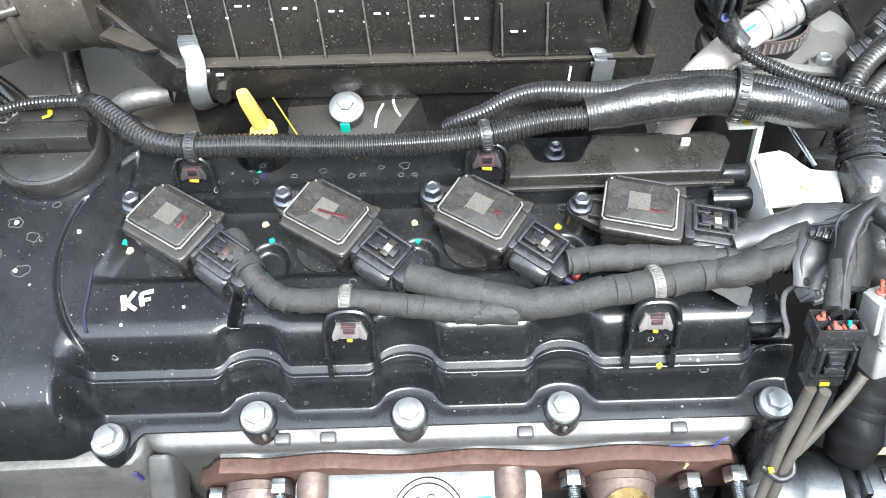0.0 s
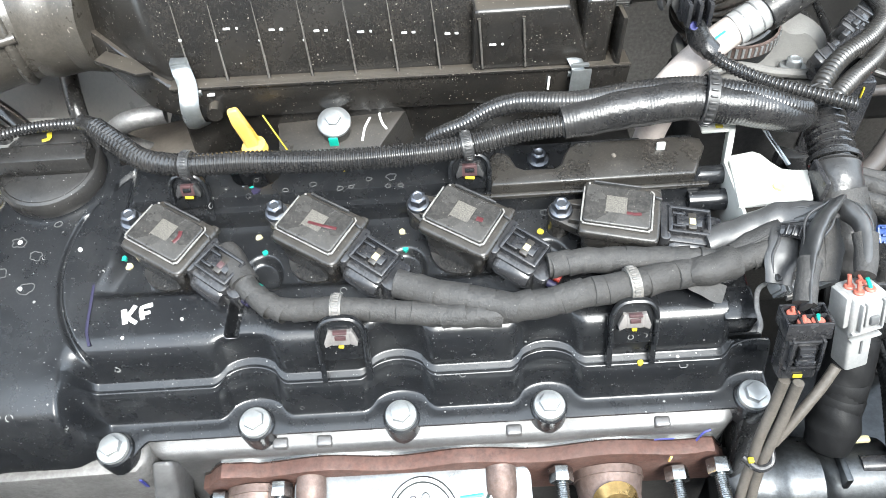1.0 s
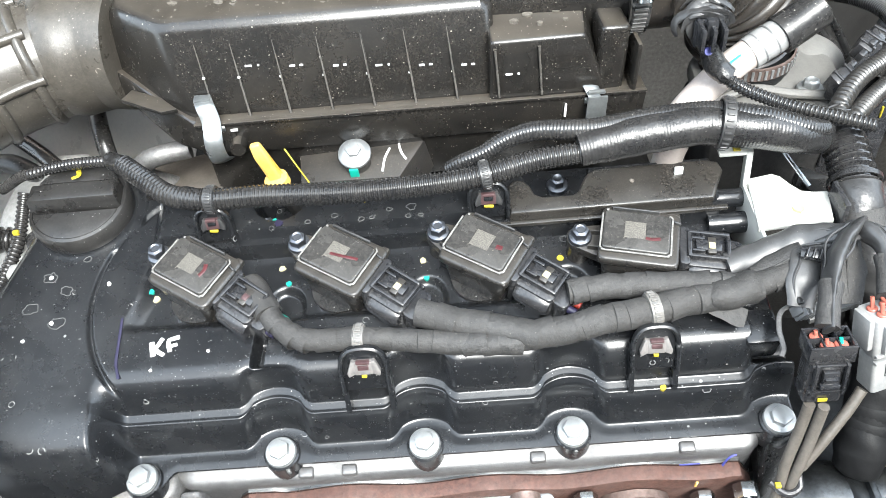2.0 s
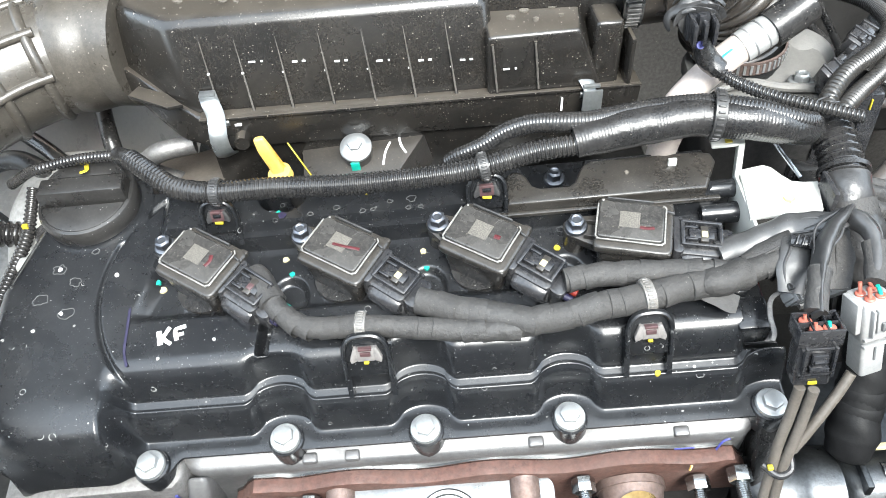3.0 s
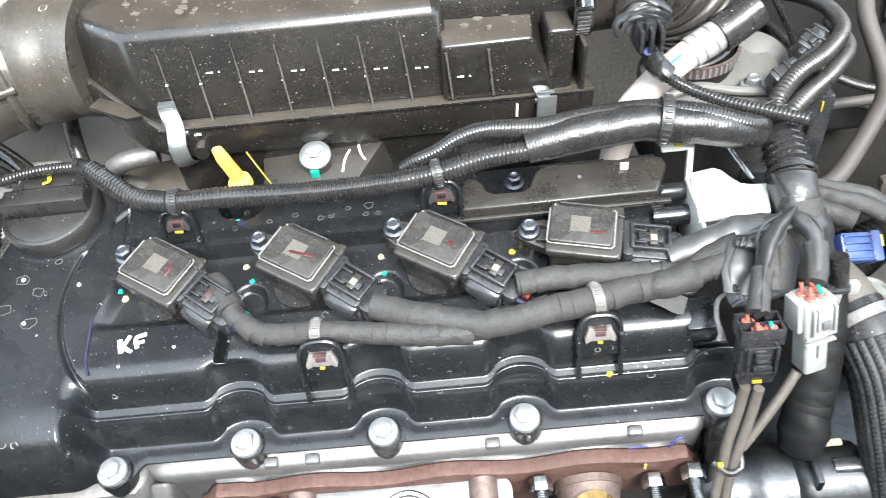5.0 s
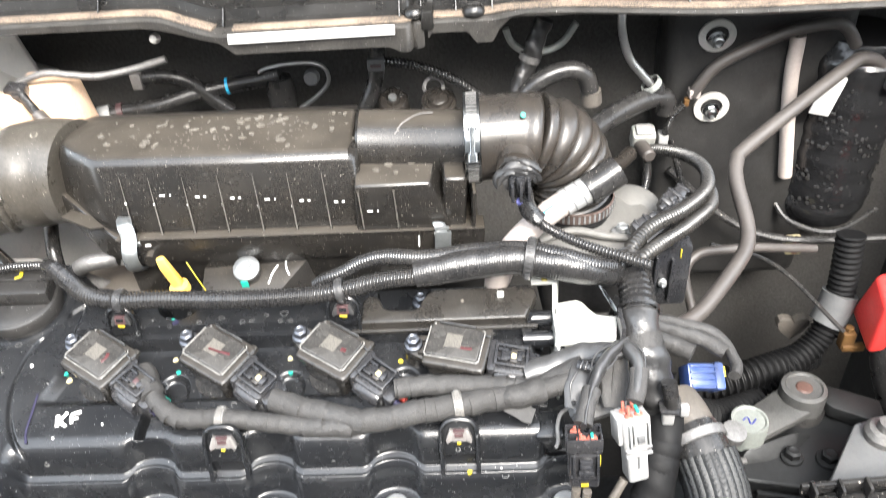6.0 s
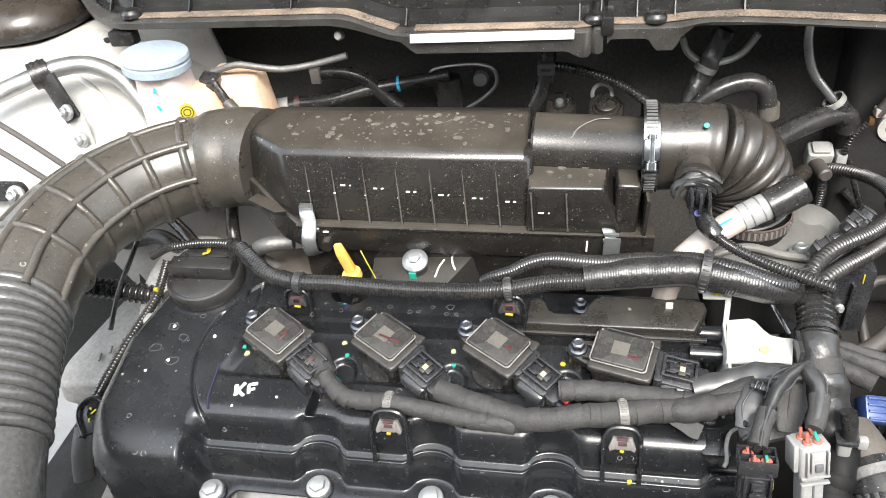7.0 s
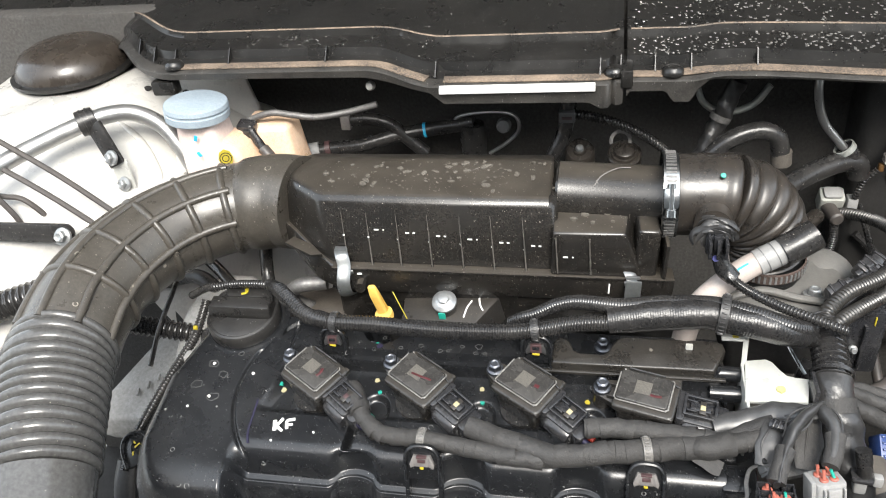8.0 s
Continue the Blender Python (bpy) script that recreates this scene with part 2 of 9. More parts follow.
M_ARM = mat("grey_cast_arm", (0.062, 0.062, 0.061), 0.45, metal=0.4, vary=0.2, dust=0.35, dust_colour=(0.12, 0.115, 0.105), bump=0.35, bump_scale=900)
# aluminium with the shade beside the head put into its colour
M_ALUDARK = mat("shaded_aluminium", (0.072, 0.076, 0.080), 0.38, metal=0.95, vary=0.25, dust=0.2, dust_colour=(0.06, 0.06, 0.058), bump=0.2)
M_CYPAINT = mat("cyan_paint_mark", (0.03, 0.38, 0.62), 0.45, vary=0.1, bump=0.1)
M_RPAINT = mat("red_ink_mark", (0.055, 0.012, 0.014), 0.40, vary=0.3, bump=0.1)
M_WPAINT = mat("white_paint_mark", (0.63, 0.6225, 0.6), 0.5, vary=0.05, bump=0.1)
M_ETCH = mat("etched_patch", (0.088, 0.081, 0.070), 0.5, vary=0.75, grain=1500, bump=0.1)
M_BLUECON = mat("blue_plastic", (0.022, 0.05, 0.17), 0.36, vary=0.12, bump=0.08, dust=0.2, dust_colour=(0.1, 0.12, 0.18))
M_FELT = mat("firewall_felt", (0.056, 0.054, 0.051), 0.85, vary=0.4, dust=0.3, dust_colour=(0.055, 0.049, 0.043), bump=0.6, bump_scale=400, specks=0.12, speck_scale=260, speck_colour=(0.20, 0.18, 0.16))
M_COWL = mat("cowl_plastic", (0.0090, 0.0088, 0.0085), 0.30, dust=0.18, dust_colour=(0.032, 0.029, 0.025), specks=0.36, speck_scale=240, bump=0.2, bump_scale=1800, speck_colour=(0.20, 0.185, 0.17))
# black plastic, darkened below the felt to stand in for missing shade there
M_BULGE = mat("black_bulge_panel", (0.0135, 0.0132, 0.0128), 0.55, vary=0.4, dust=0.3, dust_colour=(0.030, 0.027, 0.024), bump=0.4, bump_scale=500, specks=0.10, speck_scale=260, speck_colour=(0.16, 0.15, 0.13))
M_COWLLIP = mat("dusty_lit_cowl_edge", (0.020, 0.0192, 0.0182), 0.36, dust=0.45, dust_colour=(0.070, 0.064, 0.056), specks=0.2, speck_scale=240, bump=0.25, bump_scale=1200)
M_COWLDUST = mat("dusty_cowl_lip", (0.040, 0.034, 0.029), 0.6, dust=0.8, dust_colour=(0.27, 0.205, 0.150), bump=0.3)
M_PIPE = mat("grey_brown_pipe", (0.048, 0.043, 0.04), 0.45, vary=0.12, dust=0.2, dust_colour=(0.09, 0.075, 0.065), bump=0.15)
M_CABLE = mat("grey_brown_cable", (0.066, 0.058, 0.049), 0.55, vary=0.2, dust=0.35, dust_colour=(0.115, 0.10, 0.085), bump=0.3)
M_ALPIPE = mat("aluminium_pipe", (0.3689, 0.3689, 0.3636), 0.34, metal=0.85, vary=0.06, dust=0.15, dust_colour=(0.5, 0.48, 0.45), bump=0.06)
M_TIE = mat("tie_strap", (0.075, 0.076, 0.076), 0.4, vary=0.2, dust=0.2, bump=0.08)
M_TIEDARK = mat("dark_tie_strap", (0.024, 0.024, 0.0245), 0.32, vary=0.2, dust=0.15, dust_colour=(0.09, 0.085, 0.08), bump=0.08)
M_CLIP = mat("pale_clip", (0.125, 0.118, 0.114), 0.42, vary=0.25, dust=0.2, dust_colour=(0.2, 0.18, 0.16), bump=0.08)
M_CLIPRED = mat("reddish_clip", (0.056, 0.030, 0.031), 0.45, vary=0.3, bump=0.08)
M_BRAID = mat("braided_sleeve", (0.0070, 0.0075, 0.0080), 0.5, vary=0.3, grain=1200, dust=0.2, dust_colour=(0.040, 0.040, 0.038), bump=0.5, bump_scale=1800)
M_IRON = mat("grey_cast_metal", (0.0130, 0.0136, 0.0142), 0.5, metal=0.5, vary=0.3, dust=0.25, dust_colour=(0.026, 0.026, 0.0245), bump=0.4)
M_DISC = mat("pale_disc", (0.288, 0.304, 0.288), 0.55, metal=0.3, vary=0.12, dust=0.3, bump=0.3)
M_PALEDISC = mat("pale_green_disc", (0.165, 0.178, 0.165), 0.55, metal=0.2, vary=0.15, dust=0.3, dust_colour=(0.2, 0.2, 0.18), bump=0.3)
M_DARK = mat("dark_underbody", (0.020, 0.0195, 0.019), 0.8, vary=0.3, dust=0.25, dust_colour=(0.035, 0.032, 0.029), bump=0.4)
for dull, level in ((M_DARK, 0.15), (M_FELT, 0.22), (M_HOSE, 0.35), (M_BOOT, 0.15)):
    dull.node_tree.nodes["Principled BSDF"].inputs["Specular IOR Level"].default_value = level
M_LABEL = mat("white_label", (0.43, 0.43, 0.42), 0.45, vary=0.03, dust=0.12, dust_colour=(0.6, 0.55, 0.48), bump=0.03)
M_TERM = mat("brown_terminal", (0.121, 0.06336, 0.02304), 0.45, metal=0.3, vary=0.2, bump=0.2)
M_ASPHALT = mat("asphalt", (0.13, 0.13, 0.13), 0.85, vary=0.3, bump=0.6, bump_scale=200)
M_UNSEENWALL = mat("unseen_wall_grey", (0.16, 0.155, 0.15), 0.8, stain=1.0, grain=20.0, bump=0.2, bump_scale=60)
M_SPOT = mat("dried_rain_spot", (0.098, 0.0945, 0.0875), 0.12, bump=0.1)
M_RING = mat("dried_water_edge", (0.060, 0.060, 0.059), 0.5, bump=0.2)
M_DROP = mat("dried_dirt_flake", (0.108, 0.097, 0.082), 0.6, vary=0.6, grain=900.0, bump=0.6, bump_scale=900)

# ---- building helpers ----
ENGINE = Matrix.Translation((0, -0.093, 0)) @ pose(0, 0, 0, 10, 0, 0)   # the engine leans 10 degrees towards the front of the car
IDENT = Matrix()


def thing(name, m, label, category, group="", kind=""):
    ob = new(name)
    ob.empty_display_size = 0.01
    ob.matrix_world = m
    return tagged(ob, label, category, group, kind)


def mesh_of(name, bm, angle=35):
    me = bpy.data.meshes.new(name)
    if isinstance(bm, bmesh.types.BMesh):
        bm.to_mesh(me)
        bm.free()
    else:
        verts, faces = bm
        me.from_pydata([tuple(map(float, v)) for v in verts], [], faces)
        me.update()
    me.shade_smooth()
    me.set_sharp_from_angle(angle=radians(angle))
    return me


def part(name, bm, material, parent, label="", angle=35, kind=""):
    ob = new(name, mesh_of(name, bm, angle))
    ob.data.materials.append(material)
    ob.parent = parent
    return tagged(ob, label, kind=kind)


def single(name, bm, material, label, category, group="", kind="", m=IDENT, angle=35):
    ob = new(name, mesh_of(name, bm, angle))
    ob.data.materials.append(material)
    ob.matrix_world = m
    return tagged(ob, label, category, group, kind)


def box(size, centre=(0, 0, 0), bevel=0.0, m=IDENT, seg=2, bm=None):
    b = bmesh.new()
    bmesh.ops.create_cube(b, size=1)
    bmesh.ops.scale(b, vec=size, verts=b.verts)
    if bevel:
        bmesh.ops.bevel(b, geom=b.edges[:], offset=bevel, segments=seg, affect="EDGES", profile=0.5)
    bmesh.ops.transform(b, matrix=m @ Matrix.Translation(centre), verts=b.verts)
    return join(bm, b)


def join(bm, b):
    if bm is None:
        return b
    me = bpy.data.meshes.new("tmp")
    b.to_mesh(me)
    b.free()
    bm.from_mesh(me)
    bpy.data.meshes.remove(me)
    return bm


def hull(points, bevel=0.0, seg=2, m=IDENT, bm=None):
    b = bmesh.new()
    for p in points:
        b.verts.new(p)
    r = bmesh.ops.convex_hull(b, input=b.verts[:])
    bmesh.ops.delete(b, geom=[v for v in b.verts if not v.link_faces], context="VERTS")
    bmesh.ops.dissolve_limit(b, angle_limit=radians(2), verts=b.verts[:], edges=b.edges[:])
    if bevel:
        bmesh.ops.bevel(b, geom=b.edges[:], offset=bevel, segments=seg, affect="EDGES", profile=0.5)
    bmesh.ops.transform(b, matrix=m, verts=b.verts)
    return join(bm, b)


def prism(outline, z0, z1, bevel=0.0, m=IDENT, seg=2, bm=None, taper=1.0):
    """A flat outline (x, y) drawn up from z0 to z1; taper scales its foot about its middle."""
    b = bmesh.new()
    cx, cy = sum(p[0] for p in outline) / len(outline), sum(p[1] for p in outline) / len(outline)
    lo = [b.verts.new((cx + (x - cx) * taper, cy + (y - cy) * taper, z0)) for x, y in outline]
    hi = [b.verts.new((x, y, z1)) for x, y in outline]
    k = len(outline)
    b.faces.new(lo[::-1])
    b.faces.new(hi)
    for i in range(k):
        b.faces.new((lo[i], lo[(i + 1) % k], hi[(i + 1) % k], hi[i]))
    bmesh.ops.recalc_face_normals(b, faces=b.faces[:])
    if bevel:
        edges = [e for e in b.edges if abs(e.verts[0].co.z - e.verts[1].co.z) < 1e-6]
        bmesh.ops.bevel(b, geom=edges, offset=bevel, segments=seg, affect="EDGES", profile=0.5)
    bmesh.ops.transform(b, matrix=m, verts=b.verts)
    return join(bm, b)


def rounded(w, h, r, n=4, cx=0.0, cy=0.0):
    out = []
    for sx, sy, a0 in ((1, 1, 0), (-1, 1, 90), (-1, -1, 180), (1, -1, 270)):
        for i in range(n + 1):
            a = radians(a0 + 90 * i / n)
            out.append((cx + sx * (w / 2 - r) + r * math.cos(a), cy + sy * (h / 2 - r) + r * math.sin(a)))
    return out


def lathe(profile, n=32, m=IDENT, bm=None):
    """A shape turned round the z axis from (radius, height) pairs, closed where the radius is 0."""
    b = bmesh.new()
    rings = []
    for r, z in profile:
        if r < 1e-7:
            rings.append([b.verts.new((0, 0, z))])
        else:
            rings.append([b.verts.new((r * math.cos(2 * math.pi * i / n), r * math.sin(2 * math.pi * i / n), z)) for i in range(n)])
    for a, c in zip(rings, rings[1:]):
        for i in range(n):
            j = (i + 1) % n
            f = [a[i % len(a)], a[j % len(a)], c[j % len(c)], c[i % len(c)]]
            f = list(dict.fromkeys(f))
            if len(f) > 2:
                b.faces.new(f)
    bmesh.ops.recalc_face_normals(b, faces=b.faces[:])
    bmesh.ops.transform(b, matrix=m, verts=b.verts)
    return join(bm, b)


def spline(points, step):
    """Points at even steps along a smooth line through the given ones, and how far along each lies."""
    p = [np.array(q, float) for q in points]
    p = [2 * p[0] - p[1], *p, 2 * p[-1] - p[-2]]
    fine = []
    for i in range(1, len(p) - 2):
        a, b, c, d = p[i - 1:i + 3]
        for t in np.linspace(0, 1, 24, endpoint=False):
            fine.append(0.5 * (2 * b + (c - a) * t + (2 * a - 5 * b + 4 * c - d) * t * t + (3 * b - a - 3 * c + d) * t ** 3))
    fine.append(p[-2])
    fine = np.array(fine)
    s = np.concatenate([[0], np.cumsum(np.linalg.norm(np.diff(fine, axis=0), axis=1))])
    k = max(3, int(round(s[-1] / step)) + 1)
    at = np.linspace(0, s[-1], k)
    return np.stack([np.interp(at, s, fine[:, i]) for i in range(3)], 1), at


def tube(points, r, n=14, step=0.004, pitch=0.0, amp=0.0, flat=1.0, up=(0, 0, 1), radii=None, wobble=0.0, seed=1, bore=0.0, twist=0.0, lobes=False):
    """A round (or flattened) body along a smooth line. pitch and amp: rings along it. radii: (share of the length, factor) pairs.
    wobble: unevenness of a wrapped bundle. bore: depth of the hollow at both ends. twist: how far the rings run as a spiral. lobes: full round rings with narrow grooves."""
    per = 12 if lobes else 6
    pts, s = spline(points, pitch / per if pitch else step)
    k = len(pts)
    tan = np.gradient(pts, axis=0)
    tan /= np.linalg.norm(tan, axis=1)[:, None]
    u = np.array(up, float)
    if abs(u @ tan[0]) > 0.9:
        u = np.array((0, 1.0, 0)) if abs(tan[0][1]) < 0.9 else np.array((1.0, 0, 0))
    frames = []
    for t in tan:
        u = u - (u @ t) * t
        u /= np.linalg.norm(u)
        frames.append((u.copy(), np.cross(t, u)))
    rng = random.Random(seed)
    ph = [rng.uniform(0, 6.28) for _ in range(8)]
    verts, faces = [], []
    for i in range(k):
        rr = r
        if radii:
            rr *= float(np.interp(s[i] / s[-1], [q[0] for q in radii], [q[1] for q in radii]))
        for j in range(n):
            a = 2 * math.pi * j / n
            q = rr
            if pitch:
                c = math.sin(2 * math.pi * s[i] / pitch + twist * a)
                q += amp * (2 * math.sqrt(max(0.0, 1 - ((s[i] / pitch) % 1.0 * 2 - 1) ** 2)) - 1 if lobes else max(-1.0, min(1.0, 1.7 * c)))
            if wobble:
                q *= 1 + wobble * (math.sin(s[i] * 190 + ph[0] + a) * 0.5 + math.sin(s[i] * 430 + ph[1] + 2 * a) * 0.35
                                   + math.sin(s[i] * 77 + ph[2] + 3 * a) * 0.4)
            verts.append(pts[i] + frames[i][0] * (q * flat * math.cos(a)) + frames[i][1] * (q * math.sin(a)))
    for i in range(k - 1):
        for j in range(n):
            j2 = (j + 1) % n
            faces.append((i * n + j, (i + 1) * n + j, (i + 1) * n + j2, i * n + j2))
    for end, i in ((0, 0), (1, k - 1)):
        ring = [i * n + j for j in range(n)]
        if bore:
            inner, deep = [], []
            mid = pts[i]
            way = tan[i] * (bore if end == 0 else -bore)
            for j in ring:
                inner.append(len(verts))
                verts.append(mid + (verts[j] - mid) * 0.78)
            for j in ring:
                deep.append(len(verts))
                verts.append(mid + (verts[j] - mid) * 0.78 + way)
            for j in range(n):
                j2 = (j + 1) % n
                faces.append((ring[j], ring[j2], inner[j2], inner[j]) if end == 0 else (ring[j2], ring[j], inner[j], inner[j2]))
                faces.append((inner[j], inner[j2], deep[j2], deep[j]) if end == 0 else (inner[j2], inner[j], deep[j], deep[j2]))
            faces.append(deep if end == 0 else deep[::-1])
        else:
            faces.append(ring if end == 0 else ring[::-1])
    return verts, faces


def hexagon(r, rot=0.0):
    return [(r * math.cos(radians(60 * i + rot)), r * math.sin(radians(60 * i + rot))) for i in range(6)]


def hex_bolt(r_flange, r_hex, h_hex, m=IDENT, rot=10, thick=0.0022, dish=True):
    """A flanged hexagon bolt head, its seat at z = 0."""
    b = lathe([(0, 0), (r_flange, 0), (r_flange, thick * 0.6), (r_flange * 0.94, thick), (r_hex * 0.9, thick * 1.35), (0, thick * 1.35)], 28, m)
    prism(hexagon(r_hex, rot), thick, thick + h_hex, 0.0006, m, 2, b)
    if dish:
        lathe([(0, thick + h_hex + 0.0002), (r_hex * 0.45, thick + h_hex + 0.0002), (r_hex * 0.60, thick + h_hex + 0.0007), (r_hex * 0.78, thick + h_hex + 0.0001)], 20, m, b)
    return b


def stroke(points, w, lift=0.0006, m=IDENT, bm=None):
    """A brushed paint mark along a few points."""
    v, f = tube(points, w / 2, 8, 0.0015, flat=0.28, wobble=0.12)
    b = bmesh.new()
    vs = [b.verts.new(p) for p in v]
    for q in f:
        b.faces.new([vs[i] for i in q])
    bmesh.ops.transform(b, matrix=m @ Matrix.Translation((0, 0, lift)), verts=b.verts)
    return join(bm, b)


def dab(x, y, z, r, m=IDENT, seed=0):
    """A small round paint dot."""
    rng = random.Random(seed)
    out = [(x + r * rng.uniform(0.75, 1.15) * math.cos(a), y + r * rng.uniform(0.75, 1.15) * math.sin(a)) for a in np.linspace(0, 2 * math.pi, 13)[:-1]]
    return prism(out, z - 0.0012, z + 0.0005, 0.0, m)


def ring_band(m, r_in, width, thick, r_out=None, n=32):
    """A strap closed round the local z axis."""
    r_out = r_out or r_in + thick
    h = width / 2
    return lathe([(r_in, -h), (r_out, -h * 0.9), (r_out, h * 0.9), (r_in, h), (r_in, -h)], n, m)


def along(a, b):
    """A pose at a whose z axis points to b."""
    return Matrix.Translation(a) @ (Vector(b) - Vector(a)).to_track_quat("Z", "Y").to_matrix().to_4x4()

# ---- the engine bay: ground, walls, floor ----
single("ground", box((60, 60, 0.1), (0, 0, -0.95)), M_ASPHALT, "grey asphalt ground below the car", "ground", kind="structure")
single("undertray", box((1.5, 1.3, 0.02), (0.05, -0.15, -0.52), 0.004), M_DARK, "dark dirty tray under the engine bay", "tray", kind="structure")

firewall = single("firewall", box((1.5, 0.03, 0.75), (0.05, 0.375, -0.155), 0.006), M_FELT, "black felt-covered firewall behind the engine", "firewall", kind="structure")
# unseen front wall, high enough to keep low light off the deep parts
single("radiator_wall", box((1.5, 0.06, 0.56), (0.05, -0.64, -0.25), 0.01), M_DARK, "unseen dark front wall that closes the engine bay", "wall", kind="structure")
# open hood out of view; tilt and grey are set to shape reflections
single("hood", hull([(-0.85, 0.49, 0.17), (0.85, 0.49, 0.17), (0.75, 0.06, 0.98), (-0.70, 0.06, 0.98), (-0.85, 0.53, 0.17), (0.85, 0.53, 0.17), (0.75, 0.08, 1.01), (-0.70, 0.08, 1.01)], 0.006), M_HOOD, "unseen open hood, its grey underside added to block the sky", "hood", kind="structure")
# made-up wall behind the camera, blocks low sky so front faces reflect darker
single("unseen_front_wall", box((9.0, 0.2, 2.9), (0, -2.9, 0.55), 0.01), M_UNSEENWALL, "unseen wall added in front of the car to dim reflections", "wall", kind="structure")
# unseen side wall, set close in to dim the gearbox side
single("wall_right", box((0.04, 1.03, 0.66), (0.67, -0.12, -0.18), 0.01), M_DARK, "unseen dark side wall that closes the engine bay", "wall", kind="structure")


def grid_sheet(fn, x0, x1, y0, y1, step, keep=None, thick=0.0):
    """A sheet z = fn(x, y) over a rectangle, optionally only where keep(x, y) holds."""
    xs, ys = np.arange(x0, x1 + step / 2, step), np.arange(y0, y1 + step / 2, step)
    X, Y = np.meshgrid(xs, ys)
    Z = fn(X, Y)
    ok = keep(X, Y) if keep else np.ones_like(X, bool)
    idx = -np.ones(X.shape, int)
    idx[ok] = np.arange(ok.sum())
    verts = np.stack([X[ok], Y[ok], Z[ok]], 1)
    a, b, c, d = idx[:-1, :-1], idx[:-1, 1:], idx[1:, 1:], idx[1:, :-1]
    good = (a >= 0) & (b >= 0) & (c >= 0) & (d >= 0)
    faces = [tuple(int(i) for i in q) for q in np.stack([a[good], b[good], c[good], d[good]], 1)]
    return verts, faces


def ss(lo, hi, v):
    """A smooth step from 0 at lo to 1 at hi."""
    t = np.clip((v - lo) / (hi - lo), 0, 1)
    return t * t * (3 - 2 * t)


# white inner wing: strut tower that swells up to the dome, falling towards the engine
def wing(x, y):
    d = np.sqrt((x + 0.452) ** 2 + (y - 0.305) ** 2)
    tower = 0.165 - 0.55 * np.clip(d - 0.095, 0, 1) - 2.6 * np.clip(d - 0.21, 0, 1)
    flank = 0.06 + 0.25 * (y - 0.1) - 1.6 * np.clip(x + 0.36, 0, 1) - 3.0 * np.clip(0.07 - y, 0, 1) * ss(-0.46, -0.40, x)
    z = np.maximum(tower, flank) - 0.9 * np.clip(x + 0.255, 0, 1)
    return np.maximum(z, -0.5) + 0.003 * np.sin(x * 60) * np.sin(y * 47)


single("inner_wing", grid_sheet(wing, -0.72, -0.20, -0.70, 0.36, 0.006, lambda x, y: (x < -0.345 - 0.10 * ss(0.06, -0.02, y)) | (y > 0.105 + 0.3 * np.clip(x + 0.33, 0, 1))), M_WHITE,
       "white painted inner wing and strut tower", "inner wing", kind="structure", angle=60)

single("corner_panel", prism([(-0.345, 0.02), (-0.345, 0.20), (-0.2585, 0.20), (-0.2575, 0.158), (-0.2500, 0.127), (-0.262, 0.06), (-0.262, 0.02)], -0.006, 0.0, 0.002, Matrix.Translation((0, 0.312, 0)) @ pose(0, 0, 0, 90, 0, 0)), M_WHITE,
       "white painted corner panel in front of the firewall felt", "panel", kind="structure")

single("wing_bead", tube([(-0.3660, 0.2300, 0.1545), (-0.3516, 0.2241, 0.1478), (-0.3346, 0.2157, 0.1372), (-0.3188, 0.2018, 0.1240), (-0.3067, 0.1851, 0.1140), (-0.3095, 0.1747, 0.1112), (-0.3181, 0.1680, 0.1106), (-0.330, 0.163, 0.110)], 0.0042, 14, 0.002, flat=0.6, radii=((0, 0.3), (0.2, 0.9), (0.8, 1.0), (1, 0.4))), M_WHITE,
       "pressed bead in the white painted wing", "panel seam", kind="structure")
wf = thing("wing_flange", Matrix.Translation((-0.299, 0.216, 0.118)), "cream painted folded flange beside the reservoir", "flange")
part("upright_fold", hull([(-0.0150, 0.022, 0.0140), (-0.0085, 0.022, 0.0150), (0.0100, -0.024, -0.0040), (0.0170, -0.024, -0.0040), (-0.0150, 0.022, -0.004), (-0.0085, 0.022, -0.004), (0.0100, -0.024, -0.020), (0.0170, -0.024, -0.020)], 0.0016), M_WHITE, wf)
part("fold_lip", tube([(-0.0090, 0.022, 0.0155), (0.0020, -0.001, 0.0065), (0.0165, -0.024, -0.0035)], 0.0020, 10, 0.002), M_WHITE, wf)
for p in ((-0.3275, 0.3086, 0.1475), (-0.3560, 0.2856, 0.1626)):
    single("panel_hole", lathe([(0, 0.0006), (0.0036, 0.0006), (0.0042, 0.0)], 18, Matrix.Translation(p) @ pose(0, 0, 0, 18, 14, 0)), M_DARK, "dark round plugged hole in the white wing", "hole plug", "wing holes")

# ---- scuttle cowl ----
cowl = thing("cowl_panel", Matrix.Translation((0, 0.23, 0.19)), "dusty black plastic scuttle cowl with ridges and droplets", "cowl", kind="structure")


def cowl_front(x):
    """How far the lip stands forward and how high it is."""
    y = 0.224 + 0.15 * ss(-0.285, -0.47, x) - 0.012 * ss(-0.09, -0.035, x) * (1 - ss(0.115, 0.12, x)) - 0.006 * ss(0.118, 0.122, x) * (1 - 0.4 * ss(0.185, 0.2, x))
    z = 0.205 - 0.012 * ss(-0.10, -0.03, x) * (1 - 0.30 * ss(0.18, 0.215, x)) - 0.010 * ss(0.20, 0.40, x) - 0.03 * ss(-0.36, -0.46, x)
    return y, z


